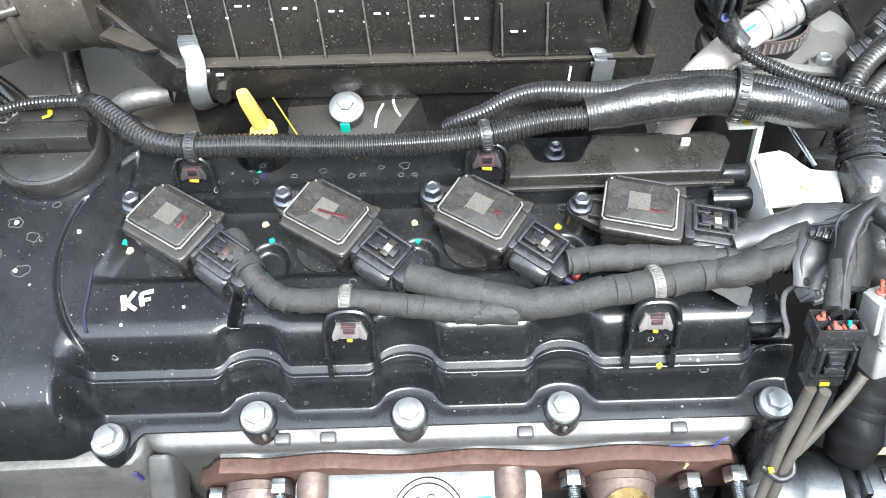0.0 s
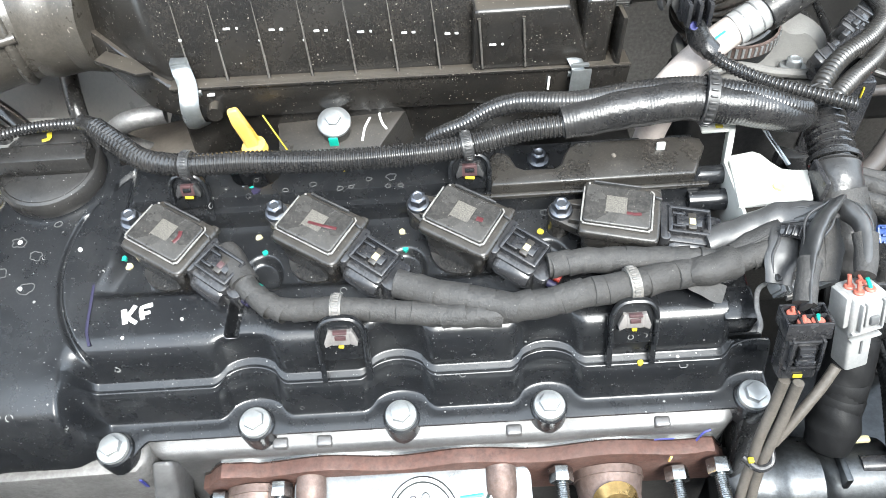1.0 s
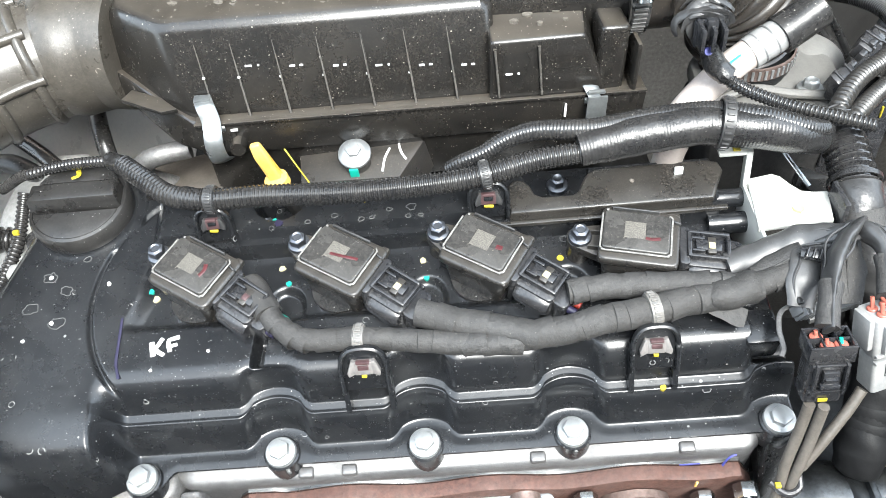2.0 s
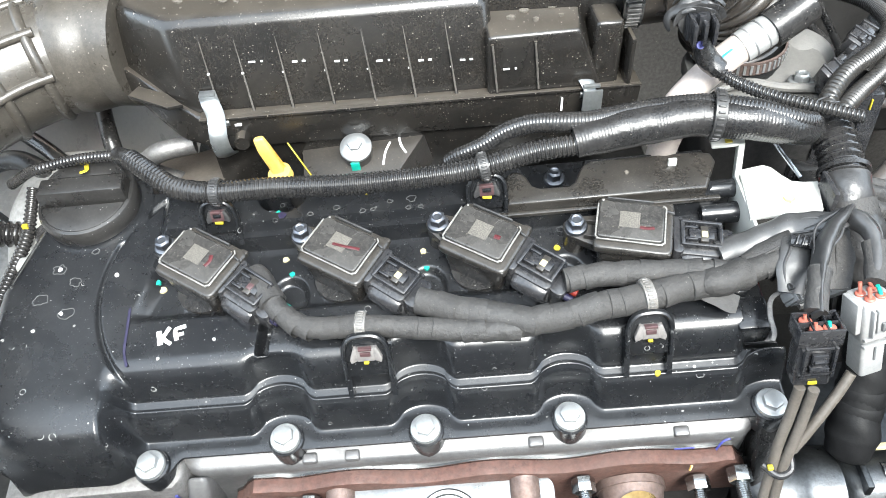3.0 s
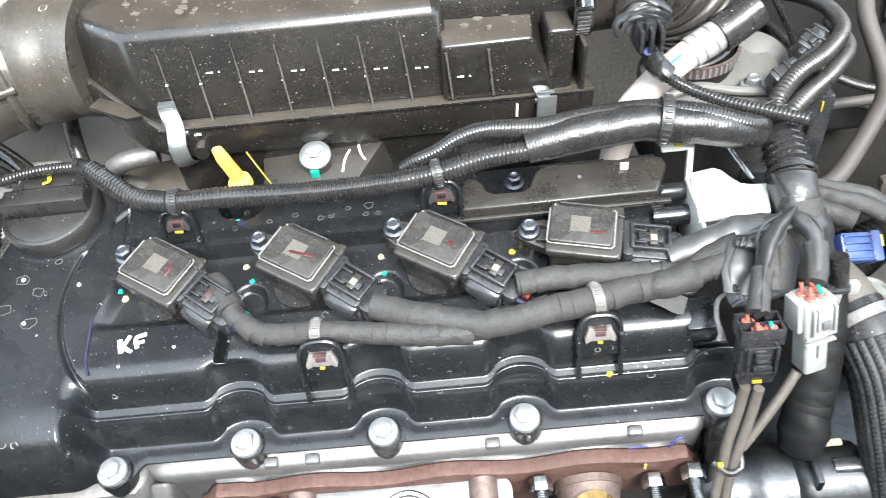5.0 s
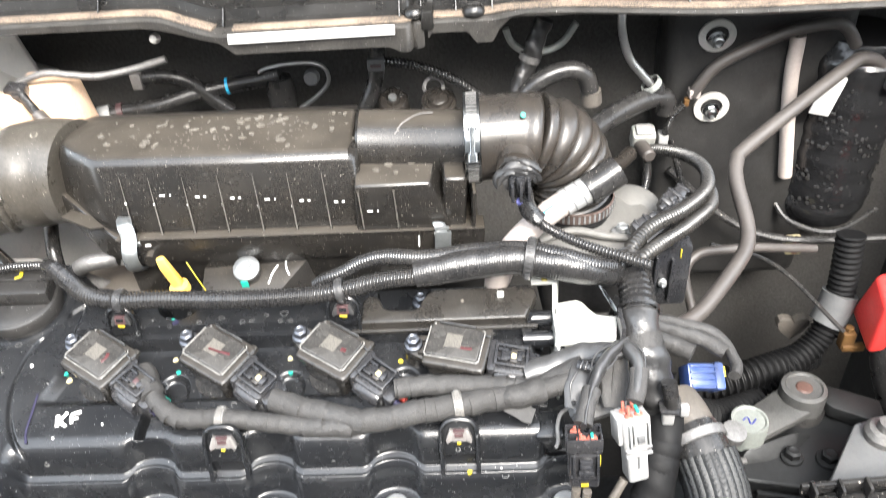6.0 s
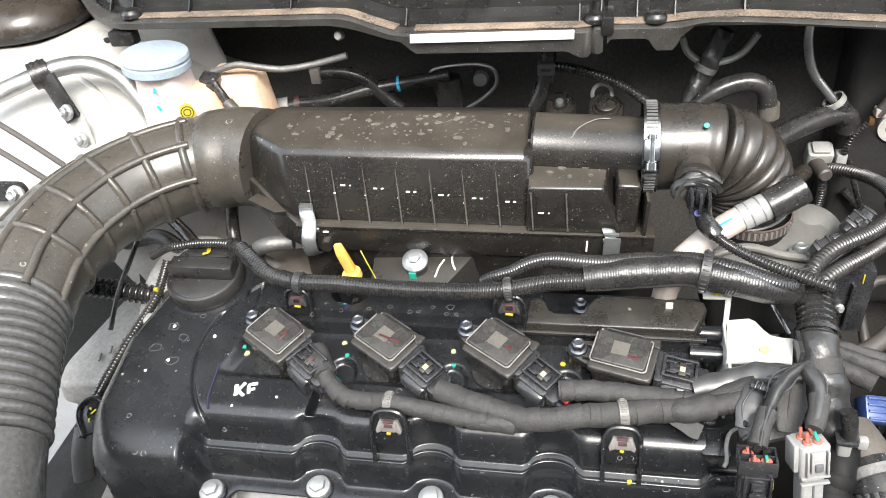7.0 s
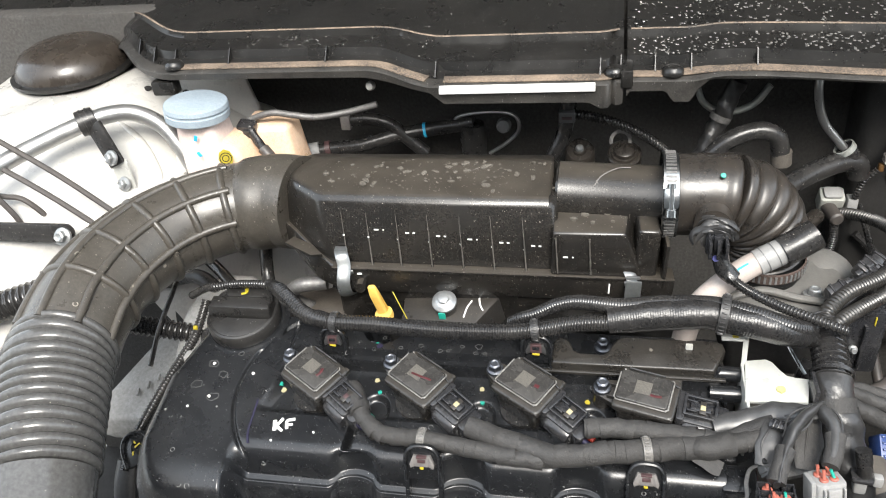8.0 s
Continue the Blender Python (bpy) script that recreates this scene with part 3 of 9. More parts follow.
COWL_PROFILE = [(0.006, -0.011), (0.0, -0.011), (-0.001, -0.002), (0.002, 0.0), (0.012, 0.001), (0.016, 0.003), (0.020, 0.0045),
            (0.022, 0.012), (0.044, 0.0155), (0.052, 0.0165), (0.0550, 0.0205), (0.0595, 0.0213), (0.063, 0.0175),
            (0.16, 0.030), (0.215, 0.048), (0.26, 0.075)]


LIP_X = (-0.20, -0.10, -0.037, -0.025, 0.10, 0.109, 0.127, 0.133, 0.163, 0.169, 0.183, 0.188, 0.198, 0.30)
LIP_Z = (0.197, 0.1965, 0.186, 0.1755, 0.1755, 0.170, 0.170, 0.1825, 0.1825, 0.1725, 0.1725, 0.183, 0.1915, 0.1905)


def cowl_mesh(x0, x1, material, name):
    xs = np.arange(x0, x1 + 0.002, 0.003)
    verts, faces = [], []
    for x in xs:
        y, z = cowl_front(x)
        foot = min(float(np.interp(x, LIP_X, LIP_Z)), float(z) - 0.004) - float(z)
        prof = [(0.006, foot), (0.0, foot)] + COWL_PROFILE[2:]
        back = -0.05 * ss(-0.33, -0.45, x)
        for a, b in prof:
            w = min(1, max(0, (a - 0.02) / 0.08))
            verts.append((x, y + a + back * w, z * (1 - w) + 0.197 * w + b))
    k = len(COWL_PROFILE)
    for i in range(len(xs) - 1):
        for j in range(k - 1):
            faces.append((i * k + j, i * k + j + 1, (i + 1) * k + j + 1, (i + 1) * k + j))
    ob = part(name, ([tuple(np.array(p) - np.array((0, 0.23, 0.19))) for p in verts], faces), material, cowl, angle=50)
    # lip faces take a paler tone: dust, and front light put into the colour
    ob.data.materials.append(M_COWLLIP)
    for i, p in enumerate(ob.data.polygons):
        p.material_index = 1 if i % (k - 1) < 4 else 0
    return ob


cowl_mesh(-0.76, 0.128, M_COWL, "panel")
cowl_mesh(0.131, 0.80, M_COWL, "panel")


def cowl_at(x, dy, dz):
    y, z = cowl_front(x)
    return (x, float(y) + dy - 0.23, float(z) + dz - 0.19)


for x0, x1 in ((-0.285, -0.04), (-0.025, 0.124), (0.134, 0.50)):
    line = [cowl_at(x, 0.0105, 0.0012) for x in np.linspace(x0, x1, 12)]
    part("lip_strip", tube(line, 0.0075, 10, 0.006, flat=0.16, up=(0, 0, 1)), M_COWLDUST, cowl, "brown dust-covered lip")
for x in (-0.340, -0.312, -0.286, -0.231, -0.136, -0.033, 0.109, 0.126, 0.154, 0.183, 0.235, 0.34, 0.42):
    part("stiffening_rib", hull([tuple(Vector(cowl_at(x, 0, 0)) + Vector(v)) for v in ((-0.0006, 0.010, 0.003), (0.0006, 0.010, 0.003), (-0.0006, 0.024, 0.003), (0.0006, 0.024, 0.003), (-0.0005, 0.023, 0.014), (0.0005, 0.023, 0.014), (-0.0005, 0.0205, 0.014), (0.0005, 0.0205, 0.014))]), M_COWL, cowl)
for x in (0.121, 0.168, -0.284):
    part("fixing_plug", lathe([(0, 0.0045), (0.006, 0.0042), (0.0085, 0.002), (0.009, 0), (0.009, -0.002)], 20, Matrix.Translation(cowl_at(x, 0.007, 0.004))), M_COWL, cowl)
for x in (-0.300,):
    part("mounting_foot", box((0.024, 0.014, 0.014), cowl_at(x, 0.006, -0.018), 0.002), M_COWL, cowl)
part("warning_label", box((0.133, 0.0012, 0.0074), (0, 0, 0), 0.0003, Matrix.Translation(cowl_at(0.039, -0.0022, -0.0030)) @ pose(0, 0, 0, -30, 0, 1)), M_LABEL, cowl, "plain white label strip")
part("joint_cover", box((0.010, 0.05, 0.016), cowl_at(0.131, 0.022, 0.001), 0.002), M_COWL, cowl)

for x0, x1 in ((-0.74, 0.124), (0.134, 0.70)):
    crest = []
    for x in np.linspace(x0, x1, 60):
        yf, _ = cowl_front(x)
        crest.append((x, float(yf) + 0.0572 + -0.05 * float(ss(-0.33, -0.45, x)) * 0.465 - 0.23, 0.0209 + 0.007 * 0.465 + (float(cowl_front(x)[1]) - 0.19) * 0.535))
    part("ridge_dust", tube(crest, 0.0013, 8, 0.006, flat=0.7), M_COWLDUST, cowl, "thin line of brown dust along the ridge")

# dried rain drops on the cowl, more on the right-hand panel
rng = random.Random(21)
dv, df = [], []
for k in range(1900):
    right = rng.random() < 0.72
    x = rng.uniform(0.136, 0.48) if right else rng.choice((rng.gauss(-0.175, 0.028), rng.gauss(-0.165, 0.03), rng.gauss(-0.12, 0.06), rng.uniform(-0.2, 0.12)))
    a = rng.choice((rng.uniform(0.024, 0.050), rng.uniform(0.066, 0.22), rng.uniform(0.066, 0.14)))
    y0, z0 = cowl_front(x)
    w = min(1, max(0, (a - 0.02) / 0.08))
    z = float(np.interp(a, [q[0] for q in COWL_PROFILE[7:]], [q[1] for q in COWL_PROFILE[7:]])) + float(z0) * (1 - w) + 0.197 * w
    r = rng.uniform(0.0004, 0.0016) if right else rng.uniform(0.0003, 0.0008)
    c = Vector((x, float(y0) + a - 0.23, z - 0.19))
    base = len(dv)
    for ring, (rr, h) in enumerate(((1.0, -0.0001), (0.75, 0.35))):
        for j in range(7):
            t = 2 * math.pi * j / 7
            dv.append((c.x + rr * r * math.cos(t), c.y + rr * r * math.sin(t), c.z + h * r))
    dv.append((c.x, c.y, c.z + 0.5 * r))
    for j in range(7):
        j2 = (j + 1) % 7
        df.append((base + j, base + j2, base + 7 + j2, base + 7 + j))
        df.append((base + 7 + j, base + 7 + j2, base + 14))
part("rain_drops", (dv, df), M_SPOT, cowl, "dried pale rain drops", kind="stuff")

# strut dome
dome = thing("strut_cap", Matrix.Translation((-0.462, 0.322, 0.176)) @ Matrix.Scale(0.70, 4), "black rubber dome cap on the strut tower", "cap")
part("dome", lathe([(0.086, -0.008), (0.086, 0.003), (0.081, 0.015), (0.072, 0.026), (0.055, 0.034), (0.030, 0.0375), (0.024, 0.0360), (0.020, 0.0375), (0.012, 0.040), (0, 0.041)], 48), M_DOME, dome)
part("base_rim", lathe([(0.090, -0.010), (0.0935, -0.007), (0.0935, -0.003), (0.086, -0.001), (0.084, -0.010)], 48), M_COWL, dome)

# ---- firewall fittings ----
single("firewall_bulge", box((0.17, 0.06, 0.36), (0.432, 0.335, 0.02), 0.012, seg=3), M_BULGE, "black plastic-covered bulge of the firewall", "firewall", kind="structure")
for x, z in ((0.391, 0.054), (0.386, 0.127)):
    st = thing("firewall_stud", Matrix.Translation((x, 0.3035, z)), "bright steel stud and washer on the black firewall", "stud", "firewall studs")
    part("washer", ring_band(pose(0.003, 0, 0.003, 90, 0, 0) @ Matrix.Diagonal((1, 0.9, 1, 1)), 0.0105, 0.003, 0.0065), M_WHITE, st, "crescent of bare white paint")
    part("nut", hex_bolt(0.0085, 0.0060, 0.006, pose(0.003, 0.001, -0.001, 90, 0, 0)), M_ZINC, st)
for x, z in ((-0.100, 0.180), (0.300, 0.19), (0.365, 0.193)):
    single("push_clip", lathe([(0, 0.004), (0.003, 0.0035), (0.0042, 0.001), (0.0042, -0.004)], 16, Matrix.Translation((x, 0.243 + 0.1 * (x > 0), z)) @ pose(0, 0, 0, 75, 0, 0)), M_WHITE,
           "small white push clip under the cowl", "clip", "push clips")

# ---- valve cover ----
cover = thing("valve_cover", ENGINE, "glossy black plastic valve cover, dusty with dried water spots", "valve cover")
BOLT_X = (-0.052, 0.026, 0.105)
COILS = [(-0.0915, 0.0862, -33.0), (-0.0117, 0.0862, -33.0), (0.0663, 0.0862, -33.0), (0.1470, 0.0850, -14.0)]


def bulge(x, xs, half):
    out = np.zeros_like(x)
    for c in xs:
        u = np.abs(x - c) / half
        out = np.maximum(out, np.where(u < 0.8, np.sqrt(np.clip(1 - u * u, 0, 1)), 0.6 * np.clip((1.25 - u) / 0.45, 0, 1) ** 2))
    return out


def cover_front(x):
    """The flange's front edge: a straight run, a tab round each bolt, and the timing end that stands forward."""
    y = -0.0015 - 0.0150 * ss(-0.112, -0.128, x) - 0.0045 * ss(-0.136, -0.150, x)
    for c, mid, r in (*[(b, 0.0012, 0.0100) for b in BOLT_X], (0.213, 0.0005, 0.0108), (-0.1265, -0.0085, 0.0125)):
        u = np.clip(np.abs(x - c) / r, 0, 1.35)
        y = np.minimum(y, np.where(u < 0.86, mid - r * np.sqrt(np.clip(1 - u * u, 0, 1)), mid - 0.51 * r * np.clip((1.35 - u) / 0.49, 0, 1) ** 1.6 + 0.0))
    return y


def cover_profile(v):
    """Height over the way in from the front edge: flange with a lip, lower wall, sloping ledge with a bead, upper wall, deck."""
    z = -0.007 + 0.0004 * ss(0.0030, 0.0036, v) * (1 - ss(0.0040, 0.0048, v)) + 0.0188 * ss(0.0050, 0.0150, v)
    z = z + 0.0013 * ss(0.0146, 0.0155, v) * (1 - 0.6 * ss(0.0163, 0.0175, v)) + 0.0014 * np.clip((v - 0.0170) / 0.005, 0, 1)
    return z + 0.0209 * (1 - (1 - np.clip((v - 0.0216) / 0.0200, 0, 1)) ** 3.3)


def cover_z(x, y, v=None):
    deck = cover_profile(y if v is None else v)
    # left lobe over the timing chain
    top = 0.0345 + 0.0015 * ss(0.02, 0.10, y)
    t = np.clip((0.034 - y) / 0.046, 0, 1)
    lobe = top - 0.041 * (1 - np.clip(1 - t ** 5, 0, 1) ** (1 / 3.2))
    lobe = np.where(y < -0.012, -0.0075, lobe)
    lobe = np.where(y < -0.012, -0.0075 + 0.0012 * ss(-0.0195, -0.0185, y) * (1 - ss(-0.0165, -0.0150, y)), lobe)
    w = ss(-0.134, -0.148, x - 0.10 * np.clip(0.034 - y, 0, 1))
    z = deck * (1 - w) + lobe * w
    # slot across the deck
    slot = ss(0.0040, 0.0022, np.abs(x + 0.0575 - 0.10 * (y - 0.045))) * ss(0.034, 0.040, y) * ss(0.062, 0.052, y)
    z = z - 0.012 * slot
    # valley with the coils, then the rear rail and block
    val = ss(0.060, 0.068, y) * ss(0.1095, 0.1070, y) * ss(-0.131, -0.120, x + 0.35 * np.clip(0.085 - y, 0, 1) - 0.2 * np.clip(y - 0.095, 0, 1)) * ss(0.206, 0.198, x)
    pits = np.zeros_like(x)
    for cx in (-0.050, 0.029, 0.107):
        pits = np.maximum(pits, ss(0.012, 0.008, np.sqrt((x - cx - 0.004) ** 2 + ((y - 0.072) * 0.8) ** 2)))
    z = z - 0.006 * val - 0.004 * pits * val
    rear = ss(-0.128, -0.118, x) * ss(0.208, 0.203, x)
    z = z + rear * (0.0045 * ss(0.1070, 0.1085, y) + 0.006 * ss(0.1135, 0.1165, y))
    # rear openings and the drop behind
    hole1 = ss(0.0155, 0.0135, np.sqrt((x + 0.0505) ** 2 + ((y - 0.137)) ** 2))
    hole2 = ss(0.0215, 0.0195, np.sqrt(((x - 0.1105) * 1.15) ** 2 + ((y - 0.140)) ** 2))
    z = z - 0.050 * np.maximum(hole1, hole2)
    z = z - 0.055 * ss(0.1405 + 0.012 * ss(-0.08, -0.11, x), 0.1475 + 0.012 * ss(-0.08, -0.11, x), y) * ss(-0.15, -0.13, x)
    # ribs round the coil seats
    for cx, cy, _ in COILS:
        r = np.sqrt((x - cx - 0.002) ** 2 + (y - cy + 0.009) ** 2)
        z = np.maximum(z, np.where(r < 0.020, 0.0265 + 0.003 * ss(0.0195, 0.018, r), -1))
    # curved groove over the timing end
    r = np.sqrt((x + 0.072) ** 2 + (y - 0.083) ** 2)
    arc = ss(0.0022, 0.0004, np.abs(r - 0.0835)) * ss(-0.118, -0.126, x) * ss(0.0235, 0.030, y)
    z = z - 0.0022 * arc + 0.0012 * ss(0.0835, 0.0810, r) * w
    # oil neck platform
    ro = np.sqrt((x + 0.172) ** 2 + (y - 0.145) ** 2)
    z = np.maximum(z, np.where(ro < 0.037, 0.0355 + 0.0009 * ss(0.037, 0.031, ro), -1))
    # the rounded left end and the edges
    turn = ss(0.035, -0.020, y)
    side = np.clip((-0.208 + 0.030 * turn + 0.30 * np.clip(y - 0.09, 0, 1) - x) / (0.022 + 0.020 * turn), 0, 1)
    z = z - 0.055 * (1 - np.sqrt(1 - np.clip(side, 0, 0.999) ** 2))
    z = z - 0.012 * ss(0.2225, 0.2265, x)
    z = z - 0.030 * ss(0.198, 0.205, x) * ss(0.026, 0.034, y)
    return z


def cover_sheet():
    """The shell as a grid that is drawn along with the niches round the bolts, so that every edge is one clean line."""
    xs = np.concatenate([np.arange(-0.233, -0.160, 0.001), np.arange(-0.160, -0.118, 0.0006), np.arange(-0.118, -0.066, 0.001), np.arange(-0.066, -0.050, 0.0005), np.arange(-0.050, 0.2246, 0.001)])
    xs = xs[np.concatenate([[True], np.diff(np.round(xs, 5)) > 0.0003])]
    vs = np.concatenate([np.arange(0.0030, 0.0365, 0.00055), np.arange(0.0365, 0.186, 0.001)])
    X, V = np.meshgrid(xs, vs)
    d = np.maximum(0.0105 * bulge(X, BOLT_X, 0.0165), 0.0100 * bulge(X, (0.216,), 0.018))
    du = 0.0078 * bulge(X, BOLT_X[1:], 0.017) + 0.003 * bulge(X, BOLT_X[:1], 0.015)
    k = ss(0.0212, 0.0345, V)
    shift = (d * (1 - k) + du * k) * (1 - ss(0.0345, 0.056, V))
    share = np.clip((V - 0.0030) / 0.0024, 0, 1)
    Y = (cover_front(X) + 0.0015) * (1 - share) ** 1.3 + V + shift * share
    Z = cover_z(X, Y, V)
    ok = X > -0.2320 + 0.35 * np.clip(Y - 0.085, 0, 1) + 0.030 * ss(0.025, -0.022, Y)
    idx = -np.ones(X.shape, int)
    idx[ok] = np.arange(ok.sum())
    verts = np.stack([X[ok], Y[ok], Z[ok]], 1)
    a, b, c, e = idx[:-1, :-1], idx[:-1, 1:], idx[1:, 1:], idx[1:, :-1]
    good = (a >= 0) & (b >= 0) & (c >= 0) & (e >= 0)
    return verts, [tuple(int(i) for i in q) for q in np.stack([a[good], b[good], c[good], e[good]], 1)]


cv, cf = cover_sheet()
# close the rim: draw the open edge down to give the flange its thickness
edge = {}
for q in cf:
    for i in range(4):
        a, b = q[i], q[(i + 1) % 4]
        if edge.pop((b, a), None) is None:
            edge[(a, b)] = True
low = {}
cv = [tuple(v) for v in cv]
for a, b in edge:
    for i in (a, b):
        if i not in low:
            low[i] = len(cv)
            cv.append((cv[i][0], cv[i][1], min(cv[i][2], -0.004) - 0.0020))
for a, b in edge:
    cf.append((b, a, low[a], low[b]))
part("cover_shell", (cv, cf), M_COVER, cover, angle=55)

# flange bolts
fb = hex_bolt(0.0085, 0.0056, 0.0042, rot=20, dish=False)
fb_mesh = mesh_of("flange_bolt", fb)
fb_mesh.materials.append(M_BOLT)
for x, y, z in ((-0.1265, -0.0085, -0.0035), (-0.052, 0.0015, -0.004), (0.026, 0.001, -0.004), (0.105, 0.0018, -0.004), (0.213, 0.001, -0.004)):
    seat = part("bolt_boss", lathe([(0.0097, -0.018), (0.0100, -0.002), (0.0097, 0.0004), (0.0088, 0.0012), (0, 0.0012)], 28, Matrix.Translation((x, y, z - 0.0012))), M_COVER, cover)
    ob = new("flange_bolt", fb_mesh)
    ob.parent = cover
    ob.matrix_local = Matrix.Translation((x, y, z)) @ pose(0, 0, 0, 0, 0, x * 900)
    tagged(ob, "bright zinc flange bolt")
ob = part("rear_bolt", hex_bolt(0.0072, 0.0050, 0.006, Matrix.Translation((0.1175, 0.172, -0.010))), M_BOLTBLUE, cover, "grey flange bolt")
part("bolt_seat", box((0.04, 0.03, 0.02), (0.112, 0.170, -0.0205), 0.003), M_COVER, cover)
part("rear_bolt", hex_bolt(0.007, 0.0045, 0.005, Matrix.Translation((-0.058, 0.123, 0.034))), M_BOLTBLUE, cover, "grey flange bolt")


def clip_tower(x, y, z, w, h, lean, foot):
    """An arched plate on two fins that carries a harness clip; its foot in front and below."""
    m = Matrix.Translation((x, y, z)) @ pose(0, 0, 0, -lean, 0, 0)
    t = part("clip_tower", box((w - 0.003, 0.0016, 0.002), (0, 0, 0.001), 0.0004, m), M_COVER, cover)
    arch = [(-w / 2, 0), (w / 2, 0), (w / 2, h * 0.62), (w * 0.40, h * 0.86), (w * 0.22, h), (-w * 0.22, h), (-w * 0.40, h * 0.86), (-w / 2, h * 0.62)]
    outer = prism(arch, -0.0009, 0.0009, 0.0004, m @ pose(0, 0, 0, 90, 0, 0))
    part("plate", outer, M_COVER, t)
    rim = [(-w / 2, -0.002, 0), (-w / 2, -0.002, h * 0.62), (-w * 0.40, -0.002, h * 0.88), (-w * 0.2, -0.002, h), (w * 0.2, -0.002, h), (w * 0.40, -0.002, h * 0.88), (w / 2, -0.002, h * 0.62), (w / 2, -0.002, 0)]
    v, f = tube(rim, 0.0014, 8, 0.0015, flat=1.6, up=(0, 1, 0))
    v = [tuple(m @ Vector(p)) for p in v]
    part("rim", (v, f), M_COVER, t)
    for s in (-1, 1):
        px = x + s * w / 2
        top = m @ Vector((s * w / 2, 0, h * 0.62))
        a = [Vector((px, y, z)), top, Vector((px, y - foot[0], z - foot[1])), Vector((px, y - foot[0] + 0.006, z - foot[1]))]
        part("fin", hull([(p.x + e, p.y + (0.002 if k == 1 else 0), p.z) for k, p in enumerate(a) for e in (-0.0014, 0.0014)]), M_COVER, t)
    cm = m @ Matrix.Translation((0, -0.0024, h * 0.58))
    rear = z > 0.04
    body = M_CLIPRED if rear else M_CLIP
    c = part("clip_block", box((w * 0.40, 0.0036, h * 0.30), (0, 0, 0), 0.0007, cm), body, t, "small push-in harness clip")
    for s in (-1, 1):
        part("clip_wing", hull([(s * (w * 0.18 + dx), y_, z_) for dx, z_ in ((0, h * 0.15), (0, -h * 0.13), (w * 0.16, -h * 0.20), (w * 0.19, -h * 0.10), (w * 0.08, h * 0.16)) for y_ in (-0.0016, 0.0016)], 0.0004, m=cm), M_TIEDARK if rear else M_CLIP, t)
    part("clip_window", box((w * 0.24, 0.0020, h * 0.10), (0, -0.0016, h * 0.03), 0.0004, cm), M_COVER if rear else M_CLIPRED, t)
    part("clip_head", box((w * 0.30, 0.0030, 0.0016), (0, -0.0012, h * 0.14), 0.0004, cm), M_CLIPRED, t)
    part("clip_tongue", box((w * 0.26 if rear else w * 0.12, 0.0016, 0.0018), (0.0004, -0.0010, -h * 0.19), 0.0005, cm @ pose(0, 0, 0, 0, 6, 0)), M_YPAINT, t)
    return t


clip_tower(0.000, 0.0215, 0.0270, 0.0235, 0.0265, 28, (0.007, 0.0135))
clip_tower(0.1475, 0.0215, 0.0270, 0.0225, 0.0265, 28, (0.007, 0.0135))
clip_tower(-0.0845, 0.1130, 0.0420, 0.0190, 0.0220, 22, (0.006, 0.006))
clip_tower(0.0705, 0.1130, 0.0440, 0.0210, 0.0225, 22, (0.006, 0.006))
BLOCK = [(0.0820, 0.1098), (0.1940, 0.1098), (0.2030, 0.1290), (0.2015, 0.1350), (0.1950, 0.1372), (0.1330, 0.1372), (0.1272, 0.1340), (0.1243, 0.1290), (0.1215, 0.1225), (0.1180, 0.1200), (0.1010, 0.1203), (0.0970, 0.1225), (0.0945, 0.1290), (0.0915, 0.1330), (0.0860, 0.1340), (0.0822, 0.1300)]
bl0 = part("baffle_block", prism(BLOCK, 0.0360, 0.0490, 0.0020, seg=3), M_BLOCK, cover, "raised brown-dusted rear block with a notch")
part("block_rail", box((0.128, 0.0028, 0.0030), (0.1385, 0.1085, 0.0405), 0.0008), M_BLOCK, bl0)
part("chalk_dot", dab(0.1515, 0.1255, 0.0491, 0.0014, seed=77), M_DROP, bl0)
# pipe stub and end fittings
part("pipe_stub", lathe([(0, 0.0), (0.0055, 0.0), (0.0055, 0.022), (0.0045, 0.0235), (0, 0.0235)], 20, Matrix.Translation((0.196, 0.118, 0.036)) @ pose(0, 0, 0, 0, 90, 0)), M_COVER, cover)
part("pipe_stub", lathe([(0, 0.0), (0.0062, 0.0), (0.0062, 0.024), (0.0052, 0.025), (0, 0.025)], 20, Matrix.Translation((0.192, 0.105, 0.030)) @ pose(0, 0, 0, 0, 90, 0)), M_COVER, cover)
part("end_bracket", box((0.018, 0.020, 0.018), (0.204, 0.038, 0.024), 0.002), M_COVER, cover)
part("end_block", box((0.012, 0.014, 0.010), (0.199, 0.056, 0.030), 0.0015), M_COVER, cover)
# hand-painted letters and marks
kf = stroke([(-0.1168, 0.0535, 0.0345), (-0.1150, 0.0450, 0.0345)], 0.0030)
stroke([(-0.1110, 0.0556, 0.0345), (-0.1140, 0.0500, 0.0345), (-0.1152, 0.0490, 0.0345)], 0.0024, bm=kf)
stroke([(-0.1145, 0.0495, 0.0345), (-0.1118, 0.0470, 0.0345), (-0.1090, 0.0452, 0.0345)], 0.0024, bm=kf)
stroke([(-0.1060, 0.0472, 0.0345), (-0.1076, 0.0535, 0.0345), (-0.1050, 0.0548, 0.0345), (-0.1018, 0.0556, 0.0345)], 0.0025, bm=kf)
stroke([(-0.1068, 0.0503, 0.0345), (-0.1025, 0.0513, 0.0345)], 0.0022, bm=kf)
part("painted_letters", kf, M_WPAINT, cover, "hand-painted white letters KF")
part("ink_stroke", stroke([(-0.1318, 0.0335, 0.0345), (-0.1345, 0.0420, 0.0348), (-0.1352, 0.0520, 0.0350), (-0.1361, 0.0700, 0.0352)], 0.0016, lift=0.0002), M_INK, cover)
